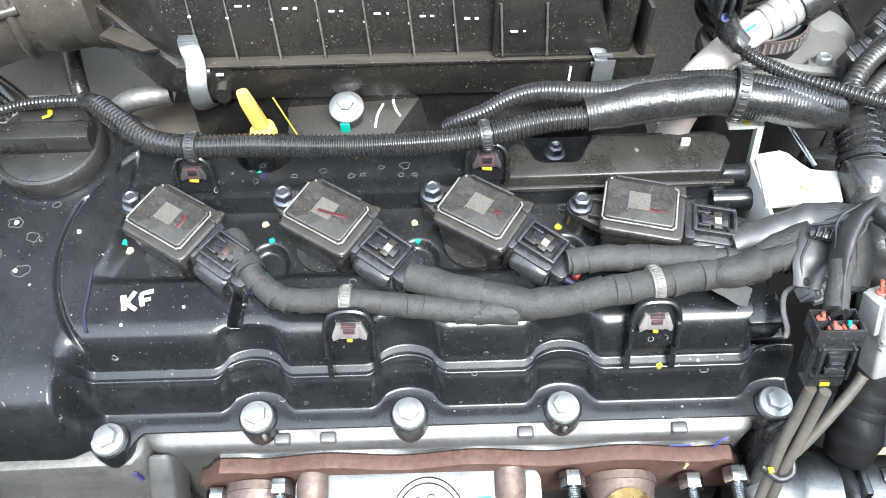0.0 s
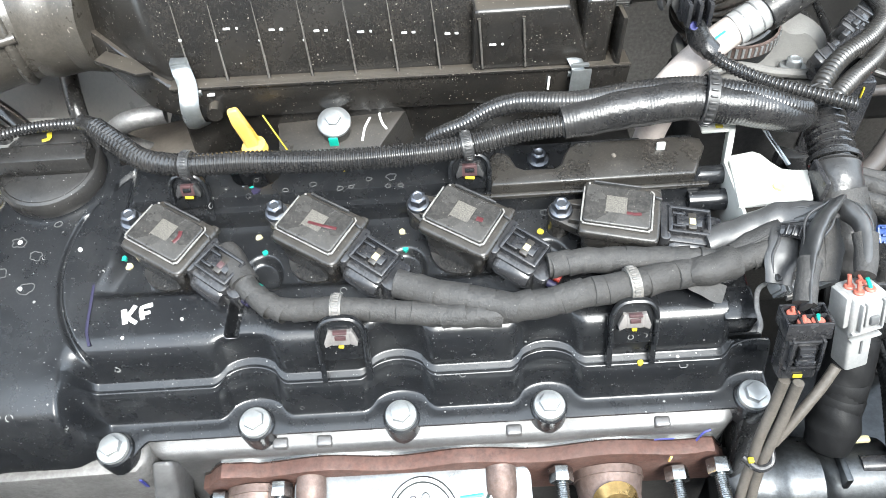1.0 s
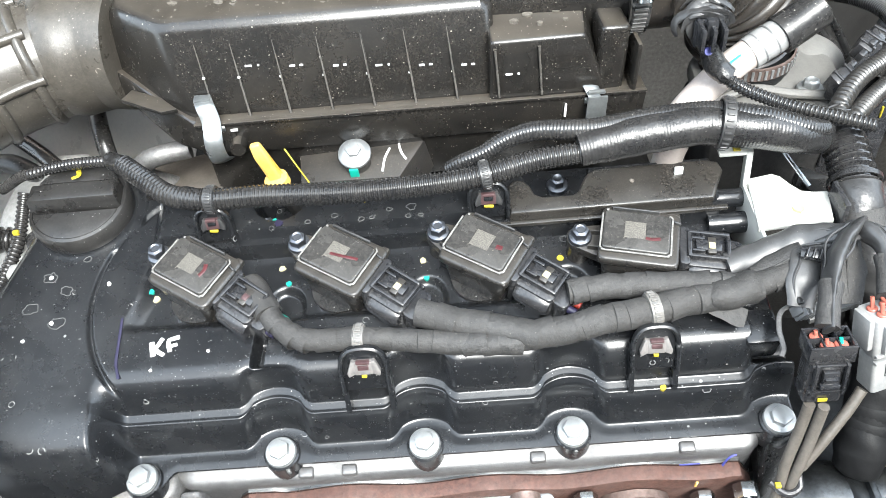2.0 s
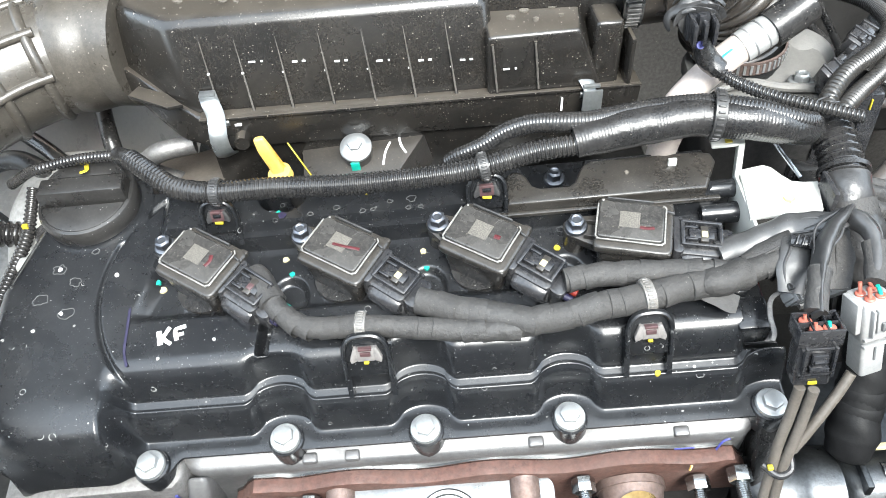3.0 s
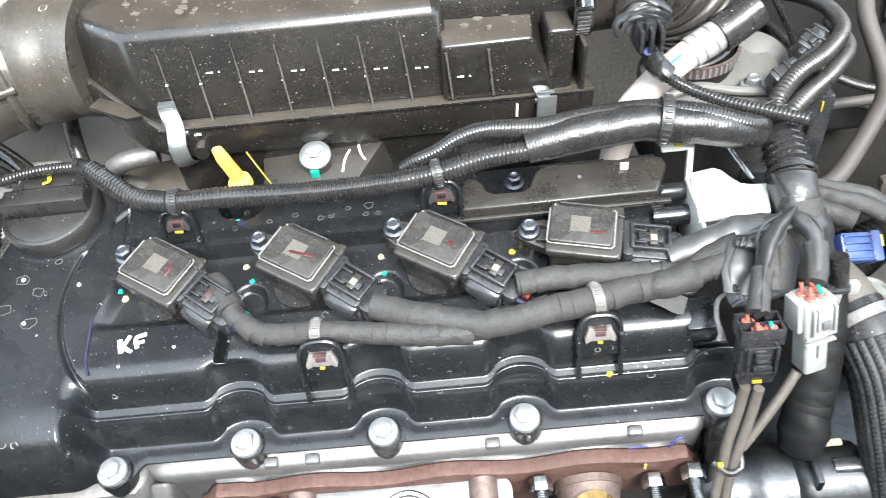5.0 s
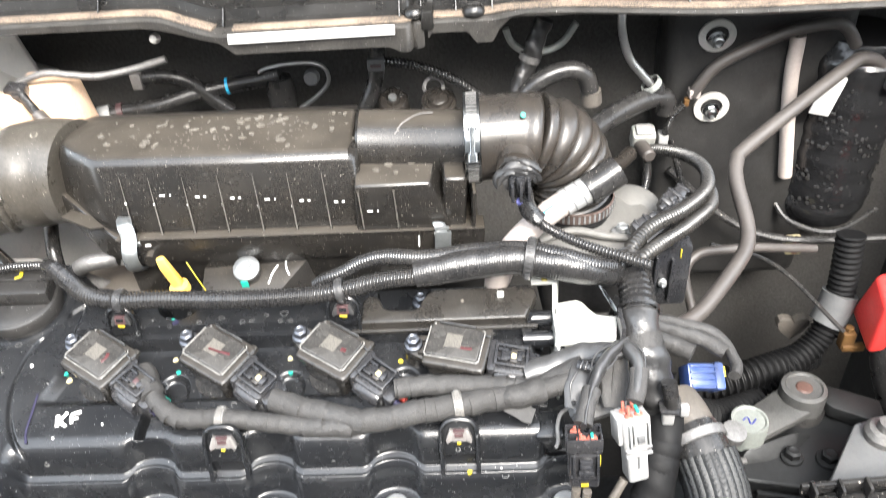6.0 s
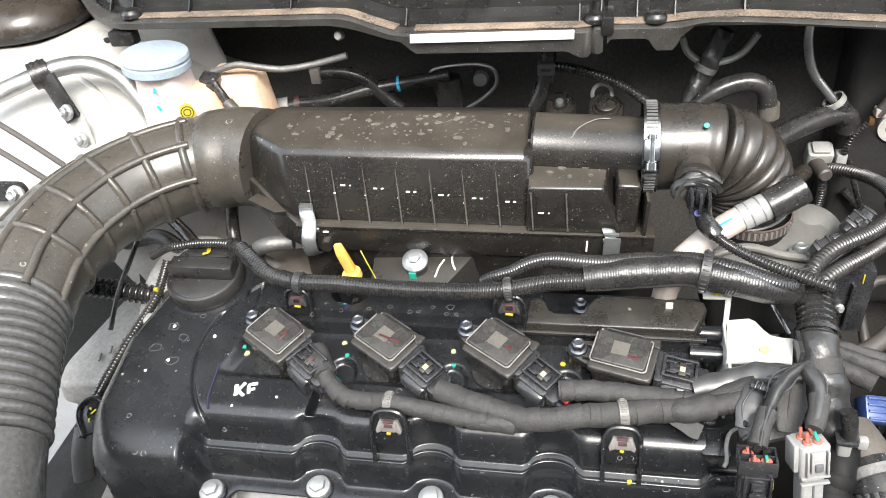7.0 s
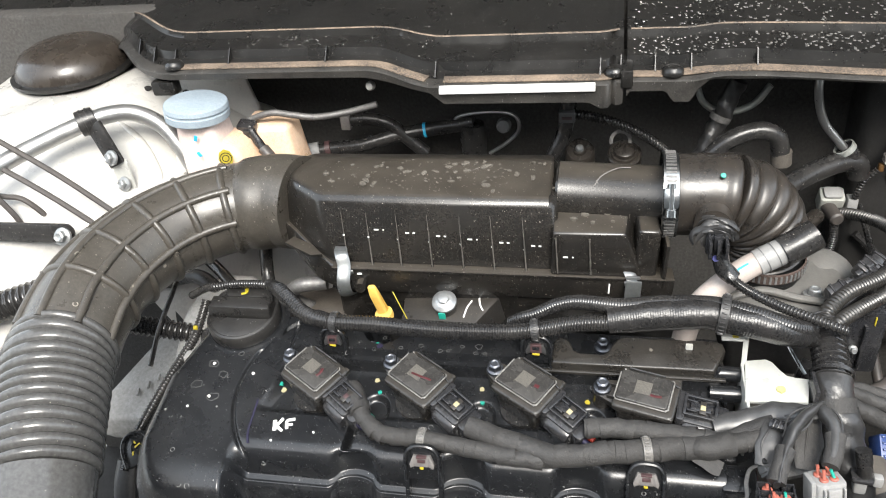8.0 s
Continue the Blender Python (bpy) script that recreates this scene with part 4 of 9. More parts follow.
for i, (x, y, z, r, ma) in enumerate(((-0.1215, 0.0845, 0.0345, 0.0022, M_CPAINT), (-0.1245, 0.0885, 0.0348, 0.0018, M_GPAINT), (-0.0500, 0.0985, 0.0162, 0.0020, M_CPAINT),
                                      (-0.0455, 0.0880, 0.0160, 0.0017, M_GPAINT), (0.0310, 0.0965, 0.0160, 0.0020, M_CPAINT), (0.0325, 0.0855, 0.0160, 0.0017, M_GPAINT),
                                      (0.1080, 0.0910, 0.0162, 0.0019, M_YPAINT), (-0.1150, 0.0370, 0.0350, 0.0009, M_WPAINT), (-0.0850, 0.0460, 0.0340, 0.0009, M_WPAINT),
                                      (-0.176, 0.070, 0.0362, 0.0012, M_WPAINT), (-0.190, 0.060, 0.0350, 0.0010, M_WPAINT), (-0.183, 0.100, 0.0362, 0.0013, M_WPAINT), (-0.147, 0.092, 0.0362, 0.0013, M_WPAINT),
                                      (-0.0005, 0.1305, 0.0447, 0.0015, M_YPAINT), (-0.0092, 0.1312, 0.0447, 0.0012, M_GPAINT), (-0.0497, 0.1190, 0.0435, 0.0024, M_INK), (-0.0524, 0.1218, 0.0435, 0.0016, M_GPAINT), (0.153, 0.0160, 0.0150, 0.0016, M_YPAINT))):
    part("paint_dot", dab(x, y, float(cover_z(np.array([x]), np.array([y]))[0]) + 0.0002, r, seed=i), ma, cover)
# dried water rings
rng = random.Random(4)


def dried_patch(x, y, r, z, seed):
    """An uneven film left by a dried drop: a thin skin with a paler, thicker rim."""
    g = random.Random(seed)
    turn = [(a, g.uniform(0.75, 1.2)) for a in np.linspace(0, 2 * math.pi, 15)[:-1]]
    loop = [(x + r * k * math.cos(a), y + r * 0.8 * k * math.sin(a), z + 0.00010) for a, k in turn]
    return tube(loop + [loop[0]], 0.00032, 6, 0.0008, flat=0.6)


SPOTS = [(-0.0176, 0.1215, 0.0019), (0.0266, 0.1233, 0.0028), (0.0139, 0.1226, 0.0016), (0.0247, 0.1171, 0.0016), (0.0321, 0.1170, 0.0015), (-0.0021, 0.1173, 0.0017), (0.0040, 0.1180, 0.0013), (-0.0330, 0.1185, 0.0018),
         (0.1120, 0.1040, 0.0026), (-0.1835, 0.1000, 0.0042), (-0.1720, 0.0905, 0.0036), (-0.1905, 0.0800, 0.0044), (-0.1730, 0.0700, 0.0046), (-0.1640, 0.1110, 0.0024), (-0.1560, 0.0850, 0.0018), (0.1755, 0.0140, 0.0020), (0.0600, 0.0150, 0.0015)]
for k, (x, y, r) in enumerate(SPOTS):
    z = float(cover_z(np.array([x]), np.array([y]))[0])
    part("water_ring", dried_patch(x, y, r, z, k), M_RING, cover)

# ---- ignition coils ----
def ignition_coil():
    ob = thing("ignition_coil", IDENT, "dusty black ignition coil with a smooth top plate", "ignition coil", "ignition coils")
    body = prism(rounded(0.0370, 0.0325, 0.004), -0.0290, -0.0050, 0.0026, Matrix.Translation((0.0008, -0.0006, 0)), 3, taper=0.88)
    part("body", body, M_COIL, ob)
    fl = prism(rounded(0.0415, 0.0345, 0.0040), -0.0068, -0.0008, 0.0018, Matrix.Translation((0.0012, -0.0006, 0)), 3)
    part("flange", fl, M_COIL, ob)
    pad = prism(rounded(0.0346, 0.0244, 0.0024), -0.0015, 0.0020, 0.0009, Matrix.Translation((-0.0008, 0, 0)), 3)
    part("top_plate", pad, M_COILTOP, ob)
    part("lip", box((0.0250, 0.0013, 0.0034), (-0.002, 0.0148, -0.0002), 0.0006), M_LIP, ob)
    part("lip", box((0.0050, 0.0013, 0.0030), (0.0165, 0.0140, -0.0004), 0.0006, pose(0, 0, 0, 0, 0, -14)), M_LIP, ob)
    edge = rounded(0.0362, 0.0260, 0.0028, cx=-0.0008)
    k0 = len(edge) // 2
    # bright outline of the plate: wear, with edge highlights put into the colour
    for name, run in (("rim_glint", edge[k0 - 1:] + edge[:4]), ("rim_glint", edge[5:k0 - 3])):
        part(name, tube([(x, y, 0.0009) for x, y in run], 0.00050, 8, 0.0012, wobble=0.25, seed=len(run)), M_RIMGLINT, ob, "thin bright rim of wear and painted edge highlight")
    for sx, sy in ((1, 1), (1, -1), (-1, -1)):
        part("corner_lug", box((0.0046, 0.0038, 0.0042), (0.0012 + sx * 0.0178, sy * 0.0155, -0.0036), 0.0010), M_COIL, ob)
    part("boot", lathe([(0.0150, -0.0420), (0.0178, -0.0410), (0.0178, -0.0370), (0.0160, -0.0345), (0.0160, -0.0240), (0, -0.0240)], 32, Matrix.Translation((-0.0005, -0.0060, 0))), M_OILCAP, ob)
    part("patch", box((0.0108, 0.0104, 0.0003), (-0.0016, 0.0006, 0.0020)), M_ETCH, ob, "plain pale etched patch")
    ear = hull([(x, y, z) for z in (-0.0165, -0.0105) for x, y in [(-0.0300 + 0.0072 * math.cos(a), 0.0008 + 0.0072 * math.sin(a)) for a in np.linspace(1.2, 5.1, 9)] + [(-0.0165, 0.0115), (-0.0165, -0.0110)]], 0.0008)
    part("mounting_ear", ear, M_COIL, ob)
    part("ear_post", lathe([(0.0066, -0.0290), (0.0062, -0.0125), (0, -0.0125)], 20, Matrix.Translation((-0.0300, 0.0008, 0))), M_COIL, ob)
    part("coil_bolt", hex_bolt(0.0064, 0.0048, 0.0052, Matrix.Translation((-0.0298, 0.0004, -0.0105))), M_BOLTBLUE, ob, "blued steel hexagon bolt")
    for y in (-0.006, 0.004):
        part("side_rib", box((0.010, 0.0012, 0.010), (-0.0200, y, -0.0120), 0.0003), M_COIL, ob)
    return ob


coil = ignition_coil()
coil.matrix_world = ENGINE @ pose(COILS[0][0], COILS[0][1], 0.0560, 0, 0, COILS[0][2])
coils = [coil] + [copy_thing(coil, ENGINE @ pose(x, y, 0.0560, 0, 0, a)) for x, y, a in COILS[1:]]
INK = (([(0.0070, 0.0040, 0.0021), (0.0085, 0.0005, 0.0021), (0.0080, -0.0035, 0.0021)], 0.0022), ([(-0.0040, -0.002, 0.0023), (0.004, -0.0005, 0.0023), (0.0115, 0.0015, 0.0021)], 0.0018),
       ([(0.0070, 0.000, 0.0021), (0.0105, 0.0005, 0.0021)], 0.0028), ([(0.0040, -0.004, 0.0021), (0.008, -0.0042, 0.0021), (0.0115, -0.0035, 0.0021)], 0.0020))
for c, (pts, w) in zip(coils, INK):
    part("ink_mark", stroke(pts, w, lift=0.0002), M_RPAINT, c, "dark red ink smear")


def coil_connector(mark):
    """The plug at a coil's end: a shell with a framed latch."""
    ob = thing("coil_plug", IDENT, "black coil connector plug with a framed latch and paint dot", "connector", "coil plugs")
    part("shell", prism(rounded(0.0215, 0.0200, 0.003), -0.0170, -0.0010, 0.0016), M_CONN, ob)
    part("side_roll", lathe([(0, -0.009), (0.0045, -0.009), (0.0055, -0.007), (0.0055, 0.007), (0.0045, 0.009), (0, 0.009)], 18, Matrix.Translation((0.001, -0.0085, -0.0075)) @ pose(0, 0, 0, 0, 90, 0)), M_CONN, ob)
    fr = part("latch_frame", box((0.0190, 0.0018, 0.0045), (0.0005, 0.0072, 0.0004), 0.0006), M_CONN, ob)
    part("frame_bar", box((0.0190, 0.0018, 0.0040), (0.0005, -0.0058, 0.0004), 0.0006), M_CONN, fr)
    part("frame_bar", box((0.0020, 0.0145, 0.0042), (-0.0085, 0.0007, 0.0004), 0.0006), M_CONN, fr)
    part("frame_bar", box((0.0018, 0.0145, 0.0036), (0.0095, 0.0007, 0.0004), 0.0006), M_CONN, fr)
    part("latch", box((0.0120, 0.0056, 0.0034), (0.0005, 0.0008, 0.0000), 0.0007), M_CONN, ob)
    part("latch_arm", box((0.0060, 0.0014, 0.0030), (-0.0045, 0.0042, 0.0008), 0.0004), M_CONN, ob)
    part("latch_arm", box((0.0060, 0.0014, 0.0030), (-0.0045, -0.0026, 0.0008), 0.0004), M_CONN, ob)
    part("nose", prism(rounded(0.0050, 0.0215, 0.002), -0.0180, 0.0012, 0.001, Matrix.Translation((-0.0105, 0, 0))), M_CONN, ob)
    part("side_rail", box((0.0170, 0.0016, 0.0030), (0.0015, 0.0104, -0.0070), 0.0005), M_CONN, ob)
    part("side_step", box((0.0080, 0.0030, 0.0060), (0.0030, -0.0112, -0.0130), 0.0008), M_CONN, ob)
    part("latch_step", box((0.0040, 0.0090, 0.0026), (0.0018, 0.0008, 0.0006), 0.0006), M_COIL, ob)
    part("paint_dot", box((0.0030, 0.0034, 0.0008), (0.0018, 0.0004, 0.0020), 0.0003), mark, ob)
    part("cable_exit", prism(rounded(0.0080, 0.0165, 0.003), -0.0150, -0.0030, 0.001, Matrix.Translation((0.0135, 0, 0))), M_CONN, ob)
    for y, ma in ((-0.0045, M_INK), (0.0, M_RED), (0.0045, M_GPAINT)):
        part("wire_seal", lathe([(0, 0.0), (0.0019, 0.0), (0.0019, 0.0045), (0, 0.0045)], 12, Matrix.Translation((0.0170, y, -0.0080)) @ pose(0, 0, 0, 0, 90, 0)), ma, ob)
    return ob


for (x, y, a), ma, out, turn in zip(COILS, (M_CLIPRED, M_CPAINT, M_CPAINT, M_CPAINT), (0.0335, 0.0345, 0.0345, 0.0362), (-4, -4, -4, 4)):
    p = coil_connector(ma)
    p.matrix_world = ENGINE @ pose(x, y, 0.0510, 0, 0, a) @ Matrix.Translation((out, -0.0005, 0)) @ pose(0, 0, 0, 0, 4, turn) @ Matrix.Scale(1.12, 4)

# ---- oil filler cap ----
cap = thing("oil_filler_cap", ENGINE @ Matrix.Translation((-0.1720, 0.1450, 0.038)), "matte black oil filler cap with a broad grip bar", "oil cap")
part("rim", lathe([(0.0290, -0.004), (0.0300, 0.000), (0.0300, 0.0075), (0.0288, 0.0095), (0.0270, 0.0102), (0.0262, 0.0085), (0, 0.0080)], 48), M_OILCAP, cap)
part("skirt", lathe([(0.0270, -0.010), (0.0270, -0.002), (0, -0.002)], 40), M_COVER, cap)
grip = hull([(x, y, z) for x, y, z in ((-0.0265, 0.0105, 0.008), (0.0265, 0.0105, 0.008), (-0.0275, -0.0065, 0.008), (0.0275, -0.0065, 0.008), (-0.0255, 0.0080, 0.0190), (0.0255, 0.0080, 0.0190), (-0.0262, -0.0040, 0.0190), (0.0262, -0.0040, 0.0190))], 0.0012)
part("grip", grip, M_OILCAP, cap)
part("apron", hull([(0.0268 * math.cos(a), 0.0268 * math.sin(a), z) for a in np.linspace(math.pi + 0.28, 2 * math.pi - 0.28, 14) for z in (0.0075, 0.0105)], 0.0006), M_OILCAP, cap)
part("apron", hull([(0.0268 * math.cos(a), 0.0268 * math.sin(a), z) for a in np.linspace(0.45, math.pi - 0.45, 12) for z in (0.0075, 0.0150)], 0.0006), M_OILCAP, cap)
part("paint_mark", stroke([(-0.0010, 0.0195, 0.0150), (0.0005, 0.0145, 0.0160), (-0.003, 0.0125, 0.0165)], 0.0030), M_YPAINT, cap, "yellow paint mark")

# ---- coil harness along the front of the cover (world metres) ----
def harness(name, base, label):
    return thing(name, Matrix.Translation(base), label, "wiring harness")


def under(parent, geo):
    """Moves world-space geometry into its parent's space."""
    inv = parent.matrix_world.inverted()
    v, f = geo
    return [tuple(inv @ Vector(tuple(p))) for p in v], f


def ties(parent, points, share, r, material, width=0.006, head=(0, 0, 1), label="ribbed cable tie strap"):
    """A ribbed strap round a bundle at a share of its length."""
    pts, s = spline(points, 0.001)
    i = int(share * (len(pts) - 1))
    i = min(max(i, 1), len(pts) - 2)
    m = parent.matrix_world.inverted() @ along(pts[i], pts[i + 1])
    t = part("tie_strap", ring_band(m, r * 0.94, width, 0.0014, n=40), material, parent, label)
    for k in range(26):
        a = 2 * math.pi * k / 26
        part("strap_rib", box((0.0012, 0.0012, width * 0.55), (r + 0.0010, 0, 0), 0.0003, m @ pose(0, 0, 0, 0, 0, math.degrees(a))), material, t)
    return t


fh1 = [(-0.056, -0.034, 0.058), (-0.047, -0.047, 0.054), (-0.036, -0.056, 0.052), (-0.022, -0.060, 0.052), (-0.002, -0.062, 0.054), (0.022, -0.063, 0.051), (0.050, -0.067, 0.050), (0.074, -0.069, 0.050), (0.092, -0.067, 0.051)]
fh2 = [(0.029, -0.048, 0.054), (0.044, -0.054, 0.054), (0.064, -0.060, 0.053), (0.090, -0.067, 0.053), (0.117, -0.064, 0.055), (0.149, -0.060, 0.057), (0.176, -0.055, 0.057), (0.200, -0.053, 0.058)]
fh3 = [(0.107, -0.044, 0.056), (0.129, -0.042, 0.056), (0.156, -0.044, 0.057), (0.183, -0.048, 0.058), (0.199, -0.050, 0.058), (0.213, -0.048, 0.060), (0.229, -0.043, 0.064)]
ch = harness("coil_harness", (0.09, -0.067, 0.05), "dark cloth-taped wiring harness joining the ignition coils")
part("branch", under(ch, tube(fh1, 0.0058, 20, 0.0012, wobble=0.075, seed=2)), M_TAPE, ch)
part("branch", under(ch, tube(fh2, 0.0073, 20, 0.0012, wobble=0.075, seed=3)), M_TAPE, ch)
part("branch", under(ch, tube(fh3, 0.0064, 20, 0.0012, wobble=0.075, seed=4)), M_TAPE, ch)
part("tape_knot", under(ch, tube([(0.176, -0.054, 0.057), (0.188, -0.053, 0.058), (0.202, -0.051, 0.059)], 0.0104, 18, 0.0010, flat=0.72, wobble=0.12, seed=5, up=(0, 0.5, 1), radii=((0, 0.86), (0.15, 1.0), (0.85, 1.05), (1, 0.9)))), M_TAPE, ch, "torn cloth tape wrap")
part("tape_tail", under(ch, tube([(0.178, -0.058, 0.055), (0.187, -0.062, 0.0515), (0.194, -0.064, 0.049)], 0.0045, 10, 0.0012, flat=0.12, wobble=0.3, seed=6, up=(0, -0.6, 1))), M_TAPE, ch)
for pts, r in ((fh1, 0.0058), (fh2, 0.0073), (fh3, 0.0064)):
    q, s = spline(pts, 0.001)
    g = random.Random(int(r * 1e6))
    k = 5
    while k < len(q) - 12:
        m = ch.matrix_world.inverted() @ along(q[k], q[k + 1]) @ pose(0, 0, 0, g.uniform(-13, 13), g.uniform(-13, 13), g.uniform(0, 360))
        part("tape_turn", lathe([(r * 0.97, -0.0050), (r * g.uniform(1.03, 1.05), -0.0047), (r * 1.025, 0.0030), (r * 0.96, 0.0085)], 24, m), M_TAPE, ch)
        k += g.choice((7, 10, 13, 16))
ties(ch, fh1, 0.415, 0.0064, M_TIE)
ties(ch, fh2, 0.700, 0.0080, M_TIE)
# plug of the first coil goes straight into the tape
part("tape_sock", under(ch, tube([(-0.063, -0.022, 0.056), (-0.057, -0.032, 0.057), (-0.050, -0.043, 0.055)], 0.0076, 16, 0.0015, wobble=0.1, seed=7)), M_TAPE, ch)

sl = harness("sleeve_harness", (0.245, -0.03, 0.06), "soft black vinyl sleeves gathered over the wiring joint")


def soft_sleeve(name, pts, r, flat, up, radii, seed, folds=(), material=M_PVC):
    """A limp vinyl sleeve: a flattened tube with long creases pressed along it."""
    s_ = part(name, under(sl, tube(pts, r, 28, 0.0012, flat=flat, up=up, wobble=0.09, seed=seed, radii=radii)), material, sl)
    q_, d_ = spline(pts, 0.002)
    for side, lift, lo, hi in folds:
        line_ = []
        for i in range(int(lo * len(q_)), int(hi * len(q_))):
            t_ = Vector(q_[min(i + 1, len(q_) - 1)] - q_[max(i - 1, 0)]).normalized()
            u_ = Vector(up) - t_ * t_.dot(Vector(up))
            u_.normalize()
            w_ = t_.cross(u_)
            k_ = r * float(np.interp(d_[i] / d_[-1], [z[0] for z in radii], [z[1] for z in radii]))
            line_.append(tuple(Vector(q_[i]) + w_ * (side * k_ * (0.85 + 0.2 * math.sin(i * 0.5 + seed))) + u_ * (lift * k_ * flat)))
        part("crease", under(sl, tube(line_, 0.0008, 8, 0.0015, radii=((0, 0.3), (0.3, 1.0), (0.7, 0.8), (1, 0.2)))), material, s_)
    return s_


soft_sleeve("sleeve", [(0.190, -0.0370, 0.0585), (0.200, -0.0350, 0.0595), (0.214, -0.0310, 0.0610), (0.228, -0.0300, 0.0640), (0.240, -0.0325, 0.0690), (0.251, -0.0360, 0.0755)], 0.0090, 0.62, (0, -0.55, 1), ((0, 0.80), (0.3, 0.92), (0.6, 1.10), (0.8, 0.95), (1, 0.55)), 8, ((0.3, 0.90, 0.55, 0.98), (-0.5, 0.80, 0.65, 1.0)))
soft_sleeve("sleeve", [(0.2530, -0.0330, 0.0770), (0.2470, -0.0385, 0.0790), (0.2380, -0.0480, 0.0770), (0.2310, -0.0600, 0.0750), (0.2250, -0.0750, 0.0740), (0.2205, -0.0900, 0.0690)], 0.0088, 0.34, (-0.35, -0.6, 1), ((0, 0.8), (0.2, 1.25), (0.42, 1.30), (0.62, 0.95), (0.8, 0.66), (1, 0.60)), 9, ((0.55, 0.84, 0.05, 0.55), (-0.45, 0.88, 0.12, 0.6), (0.0, 1.0, 0.0, 0.35)))
soft_sleeve("sleeve", [(0.2490, -0.0330, 0.0765), (0.2545, -0.0400, 0.0800), (0.2580, -0.0500, 0.0795), (0.2570, -0.0620, 0.0770), (0.2535, -0.0740, 0.0730)], 0.0068, 0.62, (0.3, -0.6, 1), ((0, 0.8), (0.25, 1.15), (0.6, 0.9), (1, 0.7)), 10, ((0.3, 0.92, 0.0, 0.5), (-0.5, 0.8, 0.2, 0.7)))
soft_sleeve("sleeve", [(0.2480, -0.0360, 0.0720), (0.2455, -0.0460, 0.0680), (0.2435, -0.0580, 0.0630), (0.2425, -0.0660, 0.0570)], 0.0080, 0.25, (0, -1, 0.5), ((0, 0.9), (0.5, 1.2), (1, 0.8)), 14, ((0.2, 1.0, 0.1, 0.9),), M_TAPE)
for pts_ in ([(0.2505, -0.0350, 0.0785), (0.2440, -0.0335, 0.0760), (0.2370, -0.0310, 0.0725)], [(0.2520, -0.0345, 0.0790), (0.2505, -0.0400, 0.0790), (0.2440, -0.0445, 0.0795)], [(0.2500, -0.0360, 0.0780), (0.2420, -0.0370, 0.0745), (0.2330, -0.0350, 0.0700)]):
    part("fold", under(sl, tube(pts_, 0.0030, 12, 0.0012, flat=0.5, up=(0, -0.5, 1), radii=((0, 0.9), (0.5, 1.0), (1, 0.3)), wobble=0.1, seed=31)), M_PVC, sl)
soft_sleeve("tape_tail", [(0.2010, -0.0460, 0.0585), (0.2110, -0.0430, 0.0600), (0.2200, -0.0405, 0.0640), (0.2270, -0.0395, 0.0680)], 0.0074, 0.78, (0, -0.3, 1), ((0, 0.8), (0.4, 1.0), (1, 0.85)), 15, ((0.1, 1.0, 0.3, 1.0),), M_TAPE)
soft_sleeve("tape_strip", [(0.2270, -0.0400, 0.0690), (0.2245, -0.0480, 0.0670), (0.2215, -0.0570, 0.0620), (0.2190, -0.0650, 0.0560)], 0.0076, 0.28, (-0.2, -1, 0.6), ((0, 0.9), (0.5, 1.1), (1, 0.85)), 16, ((0.6, 0.9, 0.0, 0.9),), M_PVC)
pc0 = part("plug_clip", under(sl, tube([(0.2235, -0.0425, 0.0715), (0.2290, -0.0450, 0.0725), (0.2340, -0.0470, 0.0715)], 0.0040, 10, 0.0015, flat=0.7)), M_CONN, sl, "small toothed black clip")
for k in range(4):
    part("tooth", box((0.0012, 0.0055, 0.0050), (0, 0, 0), 0.0003, sl.matrix_world.inverted() @ Matrix.Translation((0.2245 + 0.0028 * k, -0.0450 - 0.0010 * k, 0.0735)) @ pose(0, 0, 0, 25, 20, -20)), M_CONN, pc0)
part("tape_band", under(sl, tube([(0.2275, -0.0680, 0.0760), (0.2245, -0.0760, 0.0748), (0.2205, -0.0885, 0.0695)], 0.0053, 22, 0.0010, flat=0.86, wobble=0.08, seed=11, radii=((0, 1.08), (0.3, 0.98), (0.8, 1.0), (1, 1.06)))), M_TAPE, sl)
part("tape_band", under(sl, tube([(0.2575, -0.0560, 0.0785), (0.2555, -0.0660, 0.0755), (0.2520, -0.0760, 0.0725)], 0.0056, 22, 0.0010, flat=0.9, wobble=0.10, seed=12, radii=((0, 1.05), (0.4, 1.0), (1, 0.9)))), M_TAPE, sl)

# ---- rear harness over the cover ----
rm = [(-0.136, 0.043, 0.096), (-0.121, 0.031, 0.093), (-0.106, 0.021, 0.089), (-0.085, 0.016, 0.088), (-0.050, 0.015, 0.088), (-0.006, 0.012, 0.088), (0.041, 0.013, 0.088), (0.070, 0.015, 0.090), (0.099, 0.019, 0.094), (0.130, 0.019, 0.097)]
ru = [(0.050, 0.032, 0.082), (0.058, 0.030, 0.088), (0.070, 0.030, 0.093), (0.084, 0.033, 0.099), (0.100, 0.034, 0.102), (0.129, 0.029, 0.104), (0.157, 0.031, 0.106), (0.183, 0.030, 0.108), (0.198, 0.028, 0.108), (0.218, 0.022, 0.107), (0.240, 0.019, 0.100), (0.253, 0.026, 0.092), (0.263, 0.040, 0.080)]
rw = [(0.121, 0.0205, 0.0970), (0.132, 0.0215, 0.0985), (0.154, 0.0240, 0.1005), (0.182, 0.0248, 0.1030), (0.198, 0.0235, 0.1025), (0.219, 0.0200, 0.1005), (0.238, 0.0205, 0.095), (0.251, 0.028, 0.086), (0.262, 0.042, 0.075)]
rh = harness("rear_harness", (0.05, 0.015, 0.09), "glossy black corrugated wiring conduit running above the valve cover")
